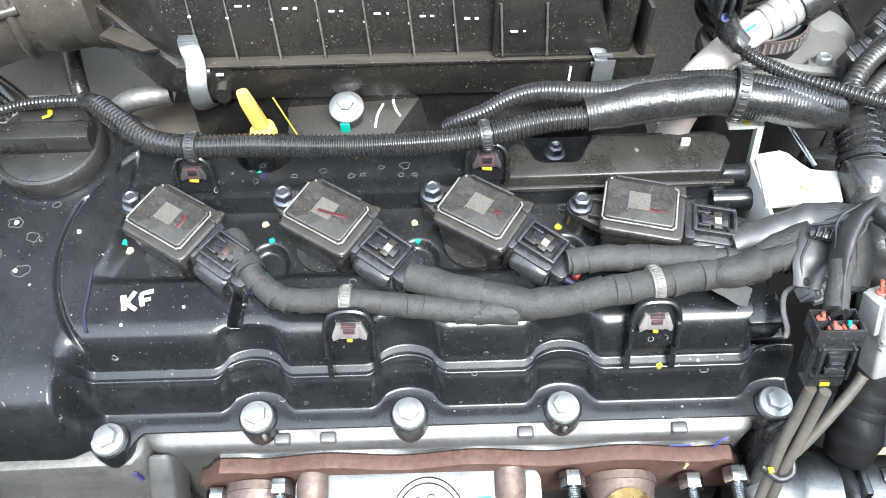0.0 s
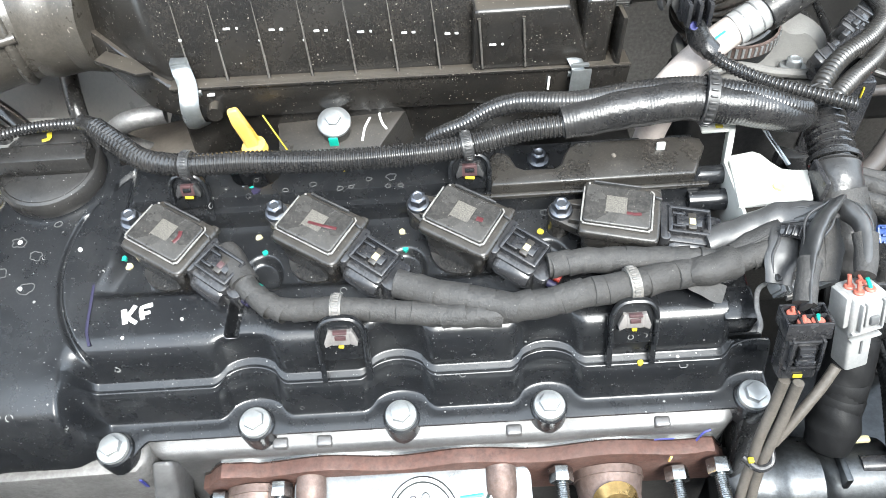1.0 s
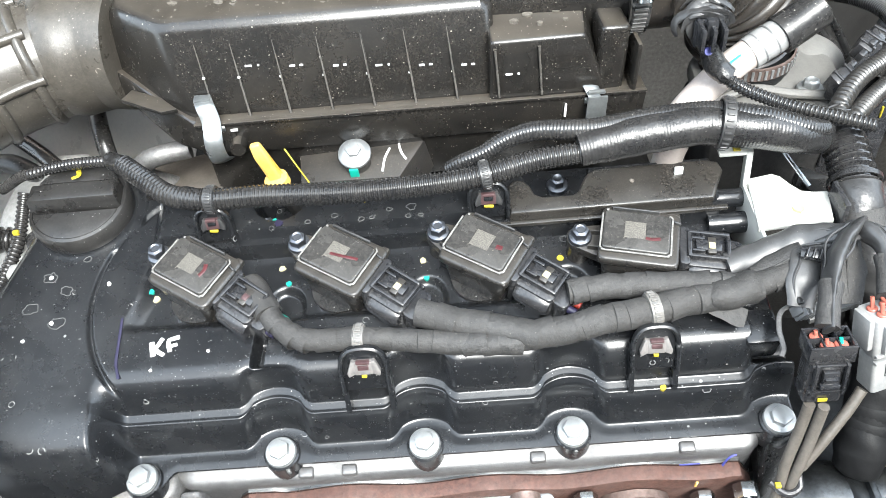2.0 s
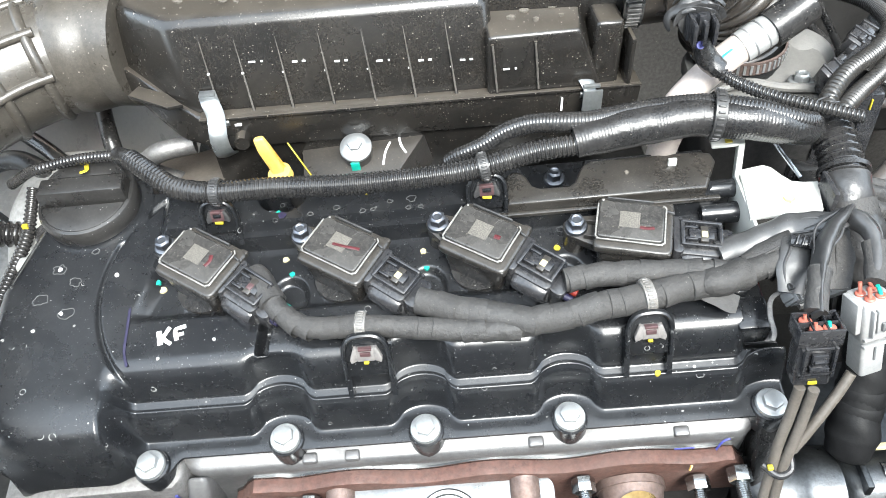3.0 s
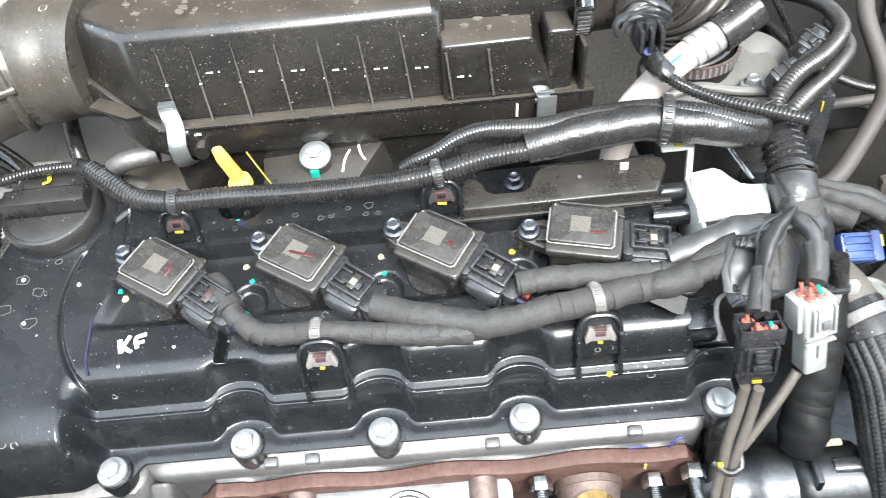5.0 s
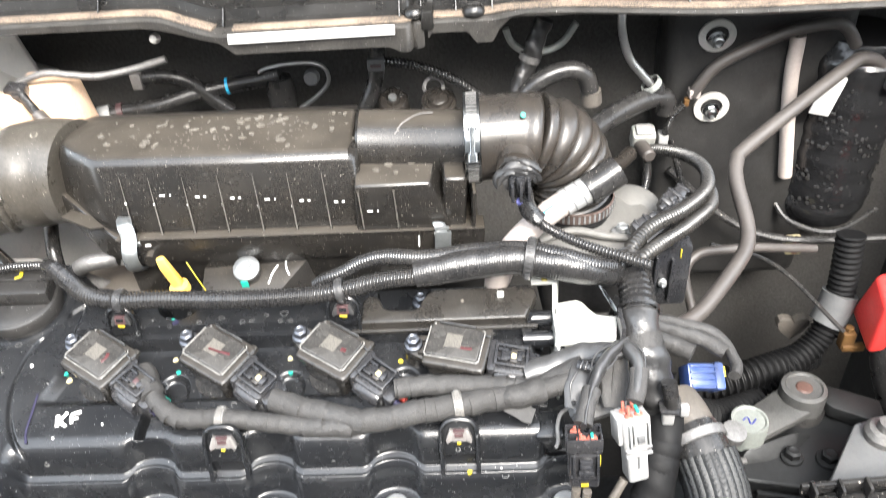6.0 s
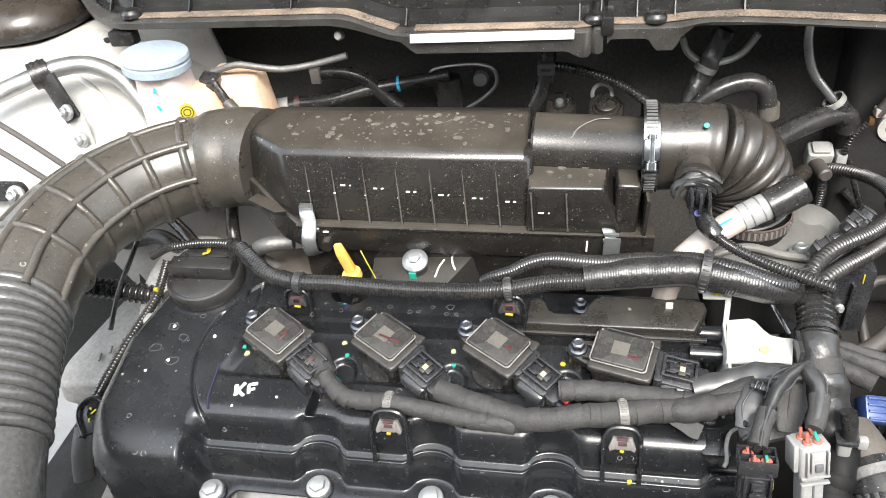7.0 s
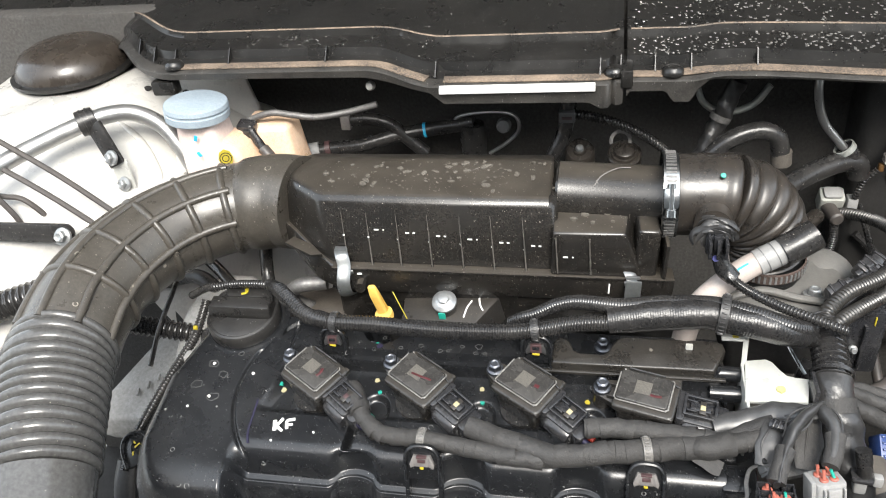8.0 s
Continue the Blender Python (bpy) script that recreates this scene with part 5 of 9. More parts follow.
part("conduit", under(rh, tube(rm, 0.0060, 20, pitch=0.0024, amp=0.00042, bore=0.003, radii=((0, 0.95), (0.2, 1.0), (0.65, 1.0), (0.85, 1.0), (1, 0.95)))), M_CONDUIT, rh)
part("conduit", under(rh, tube(ru, 0.0062, 18, pitch=0.0019, amp=0.00016, twist=1.0, radii=((0, 0.65), (0.25, 0.9), (0.8, 1.0), (1, 0.75)))), M_CONDUIT, rh)
part("tape_wrap", under(rh, tube(rw, 0.0106, 32, pitch=0.0017, amp=0.000040, twist=0.5, wobble=0.03, seed=44, radii=((0, 0.86), (0.2, 1.0), (0.7, 1.0), (1, 0.8)))), M_WRAP, rh, "spirally wrapped shiny black tape")
part("cable", under(rh, tube([(-0.236, 0.074, 0.060), (-0.215, 0.068, 0.074), (-0.203, 0.062, 0.080), (-0.188, 0.061, 0.084), (-0.170, 0.058, 0.088), (-0.147, 0.052, 0.092), (-0.133, 0.042, 0.095)], 0.0032, 12, pitch=0.0026, amp=0.0003)), M_CONDUIT, rh)
part("tape_wrap", under(rh, tube([(-0.146, 0.051, 0.093), (-0.136, 0.044, 0.096), (-0.128, 0.037, 0.095)], 0.0052, 14, 0.001, wobble=0.12, seed=9)), M_WRAP, rh)
ties(rh, rm, 0.230, 0.0067, M_TIEDARK)
ties(rh, rm, 0.780, 0.0068, M_TIEDARK)
m_t = [(0.190, 0.024, 0.104), (0.198, 0.0245, 0.104), (0.206, 0.022, 0.103)]
ties(rh, m_t, 0.5, 0.0132, M_TIEDARK, width=0.0065)

# ---- sensor lead across the right end ----
sc = harness("sensor_lead", (0.235, 0.045, 0.092), "shiny black corrugated sensor lead with a taped plug")
part("conduit", under(sc, tube([(0.196, 0.062, 0.126), (0.200, 0.060, 0.117), (0.212, 0.055, 0.106), (0.235, 0.045, 0.098), (0.256, 0.033, 0.097), (0.279, 0.022, 0.095)], 0.0036, 14, pitch=0.0024, amp=0.00034, bore=0.004)), M_CONDUIT, sc)
part("tape_wrap", under(sc, tube([(0.196, 0.064, 0.132), (0.200, 0.0605, 0.117), (0.207, 0.057, 0.110)], 0.0062, 14, 0.0012, wobble=0.12, seed=3)), M_WRAP, sc)
g = random.Random(4)
for k in range(9):
    r0, sx = g.uniform(0.0105, 0.0145), g.uniform(-0.004, 0.004)
    a0, a1 = g.uniform(-0.6, 0.6), g.uniform(2.4, 3.8)
    loop = [(0.1930 + sx + r0 * math.cos(a), 0.0760 - 0.0016 * k + 0.0015 * math.sin(3 * a + k), 0.1410 + 0.75 * r0 * math.sin(a) - 0.0006 * k) for a in np.linspace(a0, a1, 9)]
    part("tape_fold", under(sc, tube(loop, g.uniform(0.0022, 0.0034), 10, 0.0012, flat=0.35, up=(0, -0.4, 1), wobble=0.25, seed=60 + k, radii=((0, 0.5), (0.3, 1.0), (0.8, 1.0), (1, 0.4)))), M_CRINKLE, sc, "loose fold of black tape")
pl = part("plug", box((0.015, 0.014, 0.015), (-0.041, 0.021, 0.044), 0.0016), M_CONN, sc)
for dx in (-0.0055, 0.0, 0.0055):
    part("plug_rib", box((0.0022, 0.017, 0.013), (-0.041 + dx, 0.0125, 0.046), 0.0005), M_CONN, pl)
part("plug_latch", box((0.006, 0.005, 0.012), (-0.041, 0.012, 0.049), 0.001), M_CONN, pl)
part("seal", lathe([(0, 0.0), (0.0022, 0.0), (0.0022, 0.003), (0, 0.003)], 12, Matrix.Translation((-0.042, 0.010, 0.037)) @ pose(0, 0, 0, 60, 0, 0)), M_BPAINT, pl)
part("paint_mark", box((0.0012, 0.002, 0.0060), (-0.0500, 0.0250, 0.0500), 0.0005, pose(0, 0, 0, 0, 0, 0)), M_YPAINT, pl)

# ---- trunk on the right ----
tr = harness("trunk_harness", (0.271, 0.018, 0.066), "thick black corrugated wiring trunk with tape bands")
tp = [(0.268, 0.052, 0.082), (0.270, 0.042, 0.078), (0.271, 0.020, 0.071), (0.269, -0.003, 0.062), (0.271, -0.016, 0.050), (0.279, -0.026, 0.030), (0.283, -0.036, 0.006)]
part("conduit", under(tr, tube(tp[:4], 0.0112, 24, pitch=0.0046, amp=0.0011)), M_CONDUIT, tr)
part("tape_wrap", under(tr, tube([(0.2700, 0.006, 0.066), (0.269, -0.003, 0.062), (0.271, -0.016, 0.050)], 0.0124, 26, 0.0010, wobble=0.08, seed=13)), M_CRINKLE, tr)
part("tape_wrap", under(tr, tube([(0.271, -0.010, 0.054), (0.275, -0.022, 0.040), (0.282, -0.032, 0.016)], 0.0134, 26, 0.0012, wobble=0.12, seed=14)), M_CRINKLE, tr)
part("cloth_band", under(tr, tube([(0.2695, -0.0060, 0.0600), (0.2705, -0.0130, 0.0535)], 0.0137, 24, 0.0012, wobble=0.03, seed=17)), M_TAPE, tr)
part("clamp_ring", ring_band(tr.matrix_world.inverted() @ along((0.2705, 0.010, 0.067), (0.269, -0.003, 0.062)), 0.0134, 0.003, 0.0008), M_WRAP, tr)
lp = [(0.268, 0.044, 0.085), (0.273, 0.052, 0.090), (0.289, 0.070, 0.092), (0.320, 0.100, 0.085), (0.347, 0.140, 0.075), (0.359, 0.190, 0.061), (0.355, 0.230, 0.049), (0.340, 0.262, 0.037), (0.328, 0.280, 0.025)]
lq = [(0.272, 0.038, 0.083), (0.279, 0.044, 0.086), (0.294, 0.060, 0.084), (0.322, 0.090, 0.077), (0.350, 0.132, 0.066), (0.361, 0.185, 0.052)]
part("conduit", under(tr, tube(lp, 0.0052, 16, pitch=0.0032, amp=0.00045)), M_LOOM, tr)
part("conduit", under(tr, tube(lq, 0.0050, 16, pitch=0.0032, amp=0.00045)), M_LOOM, tr)
hb = part("harness_holder", box((0.050, 0.014, 0.012), (0, 0, 0), 0.002, tr.matrix_world.inverted() @ Matrix.Translation((0.300, 0.092, 0.078)) @ pose(0, 0, 0, 20, -8, 42)), M_CONN, tr)
for k in range(4):
    part("holder_tooth", box((0.006, 0.004, 0.006), (-0.018 + 0.012 * k, 0.006, 0.008), 0.001, tr.matrix_world.inverted() @ Matrix.Translation((0.300, 0.092, 0.078)) @ pose(0, 0, 0, 20, -8, 42)), M_CONN, hb)

part("paint_mark", box((0.004, 0.003, 0.0016), (-0.010, 0.004, 0.0066), 0.0004, tr.matrix_world.inverted() @ Matrix.Translation((0.300, 0.092, 0.078)) @ pose(0, 0, 0, 20, -8, 42)), M_YPAINT, hb)
for k, (p, d) in enumerate((((0.283, 0.078, 0.086), 30), ((0.309, 0.110, 0.086), 48), ((0.318, 0.118, 0.084), 56))):
    hm = tr.matrix_world.inverted() @ Matrix.Translation(p) @ pose(0, 0, 0, 24, -10, d)
    cp = part("splice_cap", box((0.016, 0.010, 0.012), (0, 0, 0), 0.002, hm), M_CONN, tr)
    part("cap_rib", box((0.0016, 0.011, 0.010), (0.004, 0, 0.002), 0.0004, hm), M_CONN, cp)
    part("cap_rib", box((0.0016, 0.011, 0.010), (-0.004, 0, 0.002), 0.0004, hm), M_CONN, cp)

# ---- connectors at the right end ----
bc = thing("black_connector", Matrix.Translation((0.2205, -0.0930, 0.0655)) @ pose(0, 0, 0, -9, -2, -2) @ Matrix.Scale(0.76, 4), "black plug with red wire seals on a steel bracket", "connector")
part("shell", prism(rounded(0.0235, 0.0165, 0.003), -0.046, -0.006, 0.001), M_CONN, bc)
mouth = part("mouth", box((0.0275, 0.0018, 0.013), (0, -0.0088, -0.0035), 0.0006), M_CONN, bc)
part("mouth_wall", box((0.0275, 0.0018, 0.013), (0, 0.0088, -0.0035), 0.0006), M_CONN, mouth)
for x in (-0.0130, 0.0130):
    part("mouth_wall", box((0.0018, 0.0160, 0.013), (x, 0, -0.0035), 0.0006), M_CONN, mouth)
for x in (-0.0045, 0.0045):
    part("web", box((0.0010, 0.0160, 0.008), (x, 0, -0.0015), 0.0003), M_CONN, mouth)
part("web", box((0.0245, 0.0010, 0.008), (0, 0, -0.0016), 0.0003), M_CONN, mouth)
for x, y, ma in ((-0.0022, -0.0040, M_SEAL), (0.0062, -0.0036, M_GPAINT), (-0.0062, 0.0040, M_SEAL)):
    ws = part("wire_seal", lathe([(0, -0.006), (0.0038, -0.006), (0.0042, -0.0020), (0.0040, -0.0004), (0.0030, 0.0002), (0, 0.0004)], 20, Matrix.Translation((x, y, 0.0008))), M_SEAL, bc, "salmon-red rubber wire seal")
    part("wire", lathe([(0.0012, 0.0), (0.0012, 0.0040), (0, 0.0040)], 12, Matrix.Translation((x, y, 0.0005)) @ pose(0, 0, 0, -18, -8, 0)), ma, ws)
for y, z in ((-0.0090, -0.012), (-0.0094, -0.034)):
    part("step", box((0.022, 0.003, 0.002), (0, y, z), 0.0006), M_CONN, bc)
lt0 = part("latch", box((0.0100, 0.0050, 0.0160), (0.001, -0.0095, -0.024), 0.001), M_CONN, bc)
part("latch_head", box((0.0120, 0.0040, 0.0040), (0.001, -0.0115, -0.028), 0.0008), M_CONN, lt0)
part("latch_bar", box((0.0080, 0.0030, 0.0015), (0.001, -0.0124, -0.021), 0.0005), M_CONN, lt0)
for x in (-0.008, 0.010):
    part("rail", box((0.0022, 0.0050, 0.026), (x, -0.0095, -0.023), 0.0006), M_CONN, bc)
part("paint_mark", box((0.0060, 0.0010, 0.0030), (0, -0.0088, -0.0430), 0.0004), M_YPAINT, bc)
part("paint_mark", box((0.0010, 0.0030, 0.0090), (0.0122, -0.004, -0.022), 0.0004), M_YPAINT, bc)
for k in range(9):
    part("grip_rib", box((0.0010, 0.0120, 0.0011), (-0.0120, -0.001, -0.014 - 0.0024 * k)), M_CONN, bc)

wc = thing("white_connector", Matrix.Translation((0.2500, -0.0795, 0.0680)) @ pose(0, 0, 0, -15, -2, 14), "white plastic plug with red and green wire seals", "connector")
part("shell", prism(rounded(0.0175, 0.0165, 0.0025), -0.022, 0.0, 0.001), M_WPLASTIC, wc)
part("lower_shell", prism(rounded(0.0130, 0.0125, 0.002), -0.046, -0.022, 0.001), M_WPLASTIC, wc)
part("window", box((0.006, 0.0012, 0.008), (0.001, -0.0083, -0.011), 0.0003), M_GPLASTIC, wc)
part("latch", box((0.008, 0.003, 0.014), (0.0005, -0.0093, -0.009), 0.0008), M_WPLASTIC, wc)
part("side_wing", box((0.003, 0.012, 0.018), (-0.010, 0.0, -0.008), 0.0008), M_WPLASTIC, wc)
for x, y, ma in ((-0.0030, -0.0030, M_SEAL), (0.0030, -0.0030, M_GPAINT), (-0.0040, 0.0026, M_SEAL), (0.0026, 0.0028, M_SEAL)):
    ws = part("wire_seal", lathe([(0, -0.002), (0.0024, -0.002), (0.0026, 0.0006), (0.0022, 0.0012), (0, 0.0014)], 18, Matrix.Translation((x, y, 0))), M_SEAL, wc, "salmon-red rubber wire seal")
    part("wire", lathe([(0.0010, 0.0), (0.0010, 0.0055), (0, 0.0055)], 12, Matrix.Translation((x, y, 0.001)) @ pose(0, 0, 0, -14, -16 if x > 0 else 4, 0)), ma, ws)
part("groove", box((0.0010, 0.0010, 0.012), (0.0, -0.0064, -0.030)), M_GPLASTIC, wc)
for z in (-0.020, -0.0245):
    part("step", box((0.0165, 0.0030, 0.0016), (0, -0.0078, z), 0.0005), M_WPLASTIC, wc)
for x in (-0.0052, 0.0062):
    part("latch_rail", box((0.0014, 0.0030, 0.016), (x, -0.0094, -0.010), 0.0005), M_WPLASTIC, wc)
part("latch_tongue", box((0.0045, 0.0022, 0.0050), (0.0005, -0.0112, -0.0115), 0.0006), M_GPLASTIC, wc)

cb = thing("cable_pair", Matrix.Translation((0.213, -0.114, -0.009)), "pair of grey-brown sheathed cables held by a black tie", "cable")
for dx, dy in ((-0.0030, 0.0), (0.0032, -0.002)):
    part("cable", under(cb, tube([(0.2195 + dx, -0.104 + dy, 0.030), (0.218 + dx, -0.107 + dy, 0.012), (0.214 + dx, -0.113 + dy, -0.008), (0.212 + dx * 0.7, -0.117 + dy, -0.025), (0.210 + dx * 0.8, -0.123 + dy, -0.046), (0.208 + dx, -0.134 + dy, -0.075), (0.206 + dx, -0.15, -0.13)], 0.0028, 12, 0.003, wobble=0.03)), M_CABLE, cb)
part("cable", under(cb, tube([(0.247, -0.094, 0.024), (0.240, -0.100, 0.014), (0.229, -0.108, 0.000), (0.219, -0.114, -0.014)], 0.0028, 12, 0.003, wobble=0.03)), M_CABLE, cb)
part("tie", under(cb, tube([(0.204, -0.117, -0.022), (0.211, -0.123, -0.024), (0.218, -0.121, -0.023), (0.219, -0.115, -0.020)], 0.0020, 10, 0.002)), M_CONN, cb)
part("paint_mark", box((0.003, 0.003, 0.002), (-0.006, -0.006, -0.011), 0.0005), M_YPAINT, cb)

bl = thing("blue_connector", Matrix.Translation((0.3160, 0.001, 0.008)) @ pose(0, 0, 0, 34, 12, 8) @ Matrix.Scale(0.74, 4), "bright blue ribbed plug on the gearbox side", "connector")
part("shell", prism(rounded(0.030, 0.024, 0.003), -0.010, 0.010, 0.0015), M_BLUECON, bl)
for k in range(4):
    part("rib", box((0.026, 0.0022, 0.003), (0.0, -0.009 + 0.006 * k, 0.0105), 0.0006), M_BLUECON, bl)
part("collar", prism(rounded(0.010, 0.026, 0.003), -0.011, 0.011, 0.001, Matrix.Translation((0.017, 0, 0))), M_BLUECON, bl)
part("paint_mark", box((0.003, 0.010, 0.002), (0.022, 0.004, 0.010), 0.0005), M_YPAINT, bl)
bt = harness("blue_plug_lead", (0.30, 0.0, 0.045), "dark taped leads running to the blue plug")
for i, pts in enumerate(([(0.272, 0.004, 0.060), (0.290, 0.006, 0.052), (0.312, 0.004, 0.044), (0.328, -0.006, 0.040)], [(0.274, -0.004, 0.055), (0.292, -0.002, 0.046), (0.305, -0.010, 0.044)],
                         [(0.276, 0.012, 0.056), (0.300, 0.016, 0.048), (0.326, 0.008, 0.042), (0.334, -0.012, 0.036), (0.330, -0.024, 0.036)])):
    part("lead", under(bt, tube(pts, (0.0052, 0.0060, 0.0040)[i], 14, 0.002, wobble=0.12, seed=20 + i)), M_TAPE, bt)
sp = thing("sensor_plug", Matrix.Translation((0.283, -0.045, 0.040)) @ pose(0, 0, 0, -5, 0, -5), "small black and white sensor plug", "connector")
part("shell", tube([(0.002, 0, -0.008), (0, 0, 0.004), (-0.002, 0.002, 0.012)], 0.0050, 14, 0.001, wobble=0.1, seed=5), M_WRAP, sp)
part("tip", prism(rounded(0.008, 0.009, 0.002), -0.020, -0.008, 0.001), M_WPLASTIC, sp)
part("side_clip", box((0.006, 0.006, 0.008), (0.010, 0.0, -0.010), 0.0015), M_WPLASTIC, sp)
part("band", prism(rounded(0.013, 0.014, 0.002), -0.009, -0.006, 0.001), M_CONN, sp)

# ---- air filter box ----
BOX = Matrix.Translation((-0.107, 0.066, 0.106)) @ pose(0, 0, 0, 0, 3.4, 4.0)
ab = thing("air_filter_box", BOX, "dusty black plastic air filter box with ribbed front", "air filter box")
top = hull([(-0.040, 0.046, -0.004), (-0.033, 0.046, 0.0500), (-0.040, 0.120, 0.034), (-0.040, 0.125, -0.004),
            (0.006, 0.000, -0.002), (0.002, 0.0150, 0.0545), (0.187, 0.0145, 0.0555), (0.191, 0.000, -0.002),
            (0.008, 0.072, 0.0565), (0.187, 0.074, 0.0575), (0.191, 0.120, 0.038), (0.191, 0.125, -0.004)], 0.0068, 5)
part("upper_housing", top, M_BOX, ab)
part("side_housing", hull([(0.184, -0.005, 0.000), (0.184, -0.002, 0.0375), (0.238, -0.002, 0.0385), (0.254, -0.005, 0.000), (0.254, 0.05, 0.0), (0.246, 0.05, 0.043), (0.184, 0.05, 0.042), (0.184, 0.05, 0)], 0.0024, 3), M_BOX, ab)
part("side_block", box((0.017, 0.024, 0.046), (0.2555, 0.010, 0.0185), 0.0030, seg=3), M_BOX, ab)
part("side_wall", box((0.008, 0.060, 0.052), (0.258, 0.036, 0.010), 0.003), M_BOX, ab)
part("outlet_tube", lathe([(0.0245, 0.0), (0.0262, 0.002), (0.0262, 0.082), (0.0270, 0.084), (0.0255, 0.086), (0, 0.086)], 40, Matrix.Translation((0.1865, 0.050, 0.0405)) @ pose(0, 0, 0, 0, 89.5, -4)), M_BOX, ab)
part("lower_housing", hull([(0.012, -0.002, -0.003), (0.2755, -0.004, -0.003), (0.2695, 0.004, -0.060), (0.012, 0.006, -0.060), (0.012, 0.120, -0.003), (0.2755, 0.120, -0.003), (0.2695, 0.110, -0.060), (0.02, 0.110, -0.060)], 0.003), M_BOX, ab)
rim = part("seam_rim", box((0.2655, 0.0030, 0.0022), (0.1445, -0.0066, 0.0006), 0.0008), M_BOX, ab)
part("seam_band", hull([(0.012, -0.0070, 0.001), (0.2775, -0.0070, 0.001), (0.2775, -0.0040, -0.0235), (0.012, -0.0040, -0.0235), (0.012, 0.01, 0.001), (0.2775, 0.01, 0.001), (0.2775, 0.01, -0.0235), (0.012, 0.01, -0.0235)], 0.0012), M_BOX, ab)
part("end_wall", box((0.0030, 0.050, 0.040), (0.2690, 0.018, 0.012), 0.0012), M_BOX, ab)
part("left_lip", hull([(-0.050, 0.050, 0.012), (-0.046, 0.046, 0.016), (-0.020, 0.022, 0.006), (0.014, -0.006, 0.0015), (0.014, -0.006, -0.020), (-0.004, 0.004, -0.020), (-0.030, 0.030, -0.010), (-0.052, 0.052, 0.000), (0.014, 0.03, -0.01), (-0.045, 0.07, 0.0)], 0.002), M_BOX, ab)
part("neck_lug", prism([(-0.032, 0.016), (-0.006, 0.000), (0.003, 0.002), (-0.008, 0.015), (-0.027, 0.026)], 0.0048, 0.0074, 0.0008), M_BOX, ab)
RIB_FOOT = (0.0247, 0.0443, 0.0677, 0.0922, 0.1170, 0.1412, 0.1657)


def box_front(z):
    """How far back the sloping ribbed front lies at a height."""
    return (z - 0.002) * 0.302


for x in RIB_FOOT:
    rib = part("front_rib", hull([(x + s * w - 0.0053 * (z + 0.002) / 0.047, box_front(z) + y, z) for z, w in ((-0.002, 0.0009), (0.043, 0.0006)) for s in (-1, 1) for y in (-0.0010, 0.004)] + [(x - 0.0055, box_front(0.046), 0.046)]), M_BOX, ab)
    line = [(x - 0.0053 * (z + 0.002) / 0.047, box_front(z) - 0.0008, z) for z in (-0.001, 0.014, 0.030, 0.042)]
    # pale bead on the rib edge: scuffs, and edge glints put into the colour
    part("worn_glint", tube(line, 0.0006, 8, 0.004, radii=((0, 1.2), (0.6, 0.9), (1, 0.4))), M_RIBGLINT, rib)
    part("chip", lathe([(0, 0.0006), (0.0008, 0.0004), (0.0009, -0.0003)], 8, Matrix.Translation((x - 0.0030, box_front(0.024) - 0.0012, 0.0255 - 0.055 * x))), M_WPAINT, rib, "small pale chip on the rib")
for x in (0.1895, 0.2145):
    rib = part("front_rib", hull([(x + s * 0.0009 - 0.0030 * (z - 0.002) / 0.032, y - 0.004 + 0.08 * (z - 0.002), z) for z in (0.002, 0.0335) for s in (-1, 1) for y in (-0.0022, 0.003)]), M_BOX, ab)
    part("worn_glint", tube([(x - 0.0030 * (z - 0.002) / 0.032, -0.0060 + 0.08 * (z - 0.002), z) for z in (0.003, 0.018, 0.033)], 0.0007, 8, 0.004), M_RIBGLINT, rib)
for k in range(7):
    x, z = 0.0505 + 0.0245 * k, 0.0285 - 0.0017 * k
    for dx, w in (((-0.003, 0.0034), (0.0022, 0.0022)) if k % 3 else ((-0.003, 0.0042), (0.0026, 0.0012))):
        y = box_front(z) - 0.0003 if k < 6 else -0.0058
        part("white_mark", box((w * 0.9, 0.0010, 0.0007), (x + dx, y, z), 0.0, pose(0, 0, 0, 0, 0, 0)), M_WPAINT, ab)
part("tick_mark", box((0.0012, 0.001, 0.0090), (0.229, -0.0072, -0.009)), M_WPAINT, ab)
for x, z in ((0.034, -0.004), (0.036, -0.016)):
    part("tick_mark", box((0.004, 0.001, 0.0012), (x, -0.0072, z)), M_WPAINT, ab)


def spring_clip(x, y, z, h, curve, w=0.012):
    c = part("spring_clip", tube([(x - 0.004, y + 0.004, z + h * 0.55), (x - 0.002, y - 0.002, z + h * 0.50), (x, y - 0.006, z + h * 0.30), (x, y - 0.008 - curve * 0.4, z), (x + 0.001, y - 0.006 - curve * 0.5, z - h * 0.3), (x + 0.002, y - curve * 0.2, z - h * 0.55)], w * 0.08, 12, 0.0015, flat=6.2, up=(1, 0, 0)), M_CLIPZINC, ab, "bright zinc spring clip")
    part("clip_tab", box((w * 0.9, 0.006, 0.002), (x - 0.004, y + 0.004, z + h * 0.56), 0.0007), M_CLIPZINC, c)
    part("clip_pivot", lathe([(0, -w * 0.6), (0.0022, -w * 0.6), (0.0022, w * 0.6), (0, w * 0.6)], 12, Matrix.Translation((x, y - 0.003, z + h * 0.12)) @ pose(0, 0, 0, 0, 90, 0)), M_CLIPZINC, c)
    part("clip_backing", box((w * 0.9, 0.008, h * 0.6), (x + 0.007, y + 0.001, z - 0.004), 0.002), M_BOX, c)
    return c


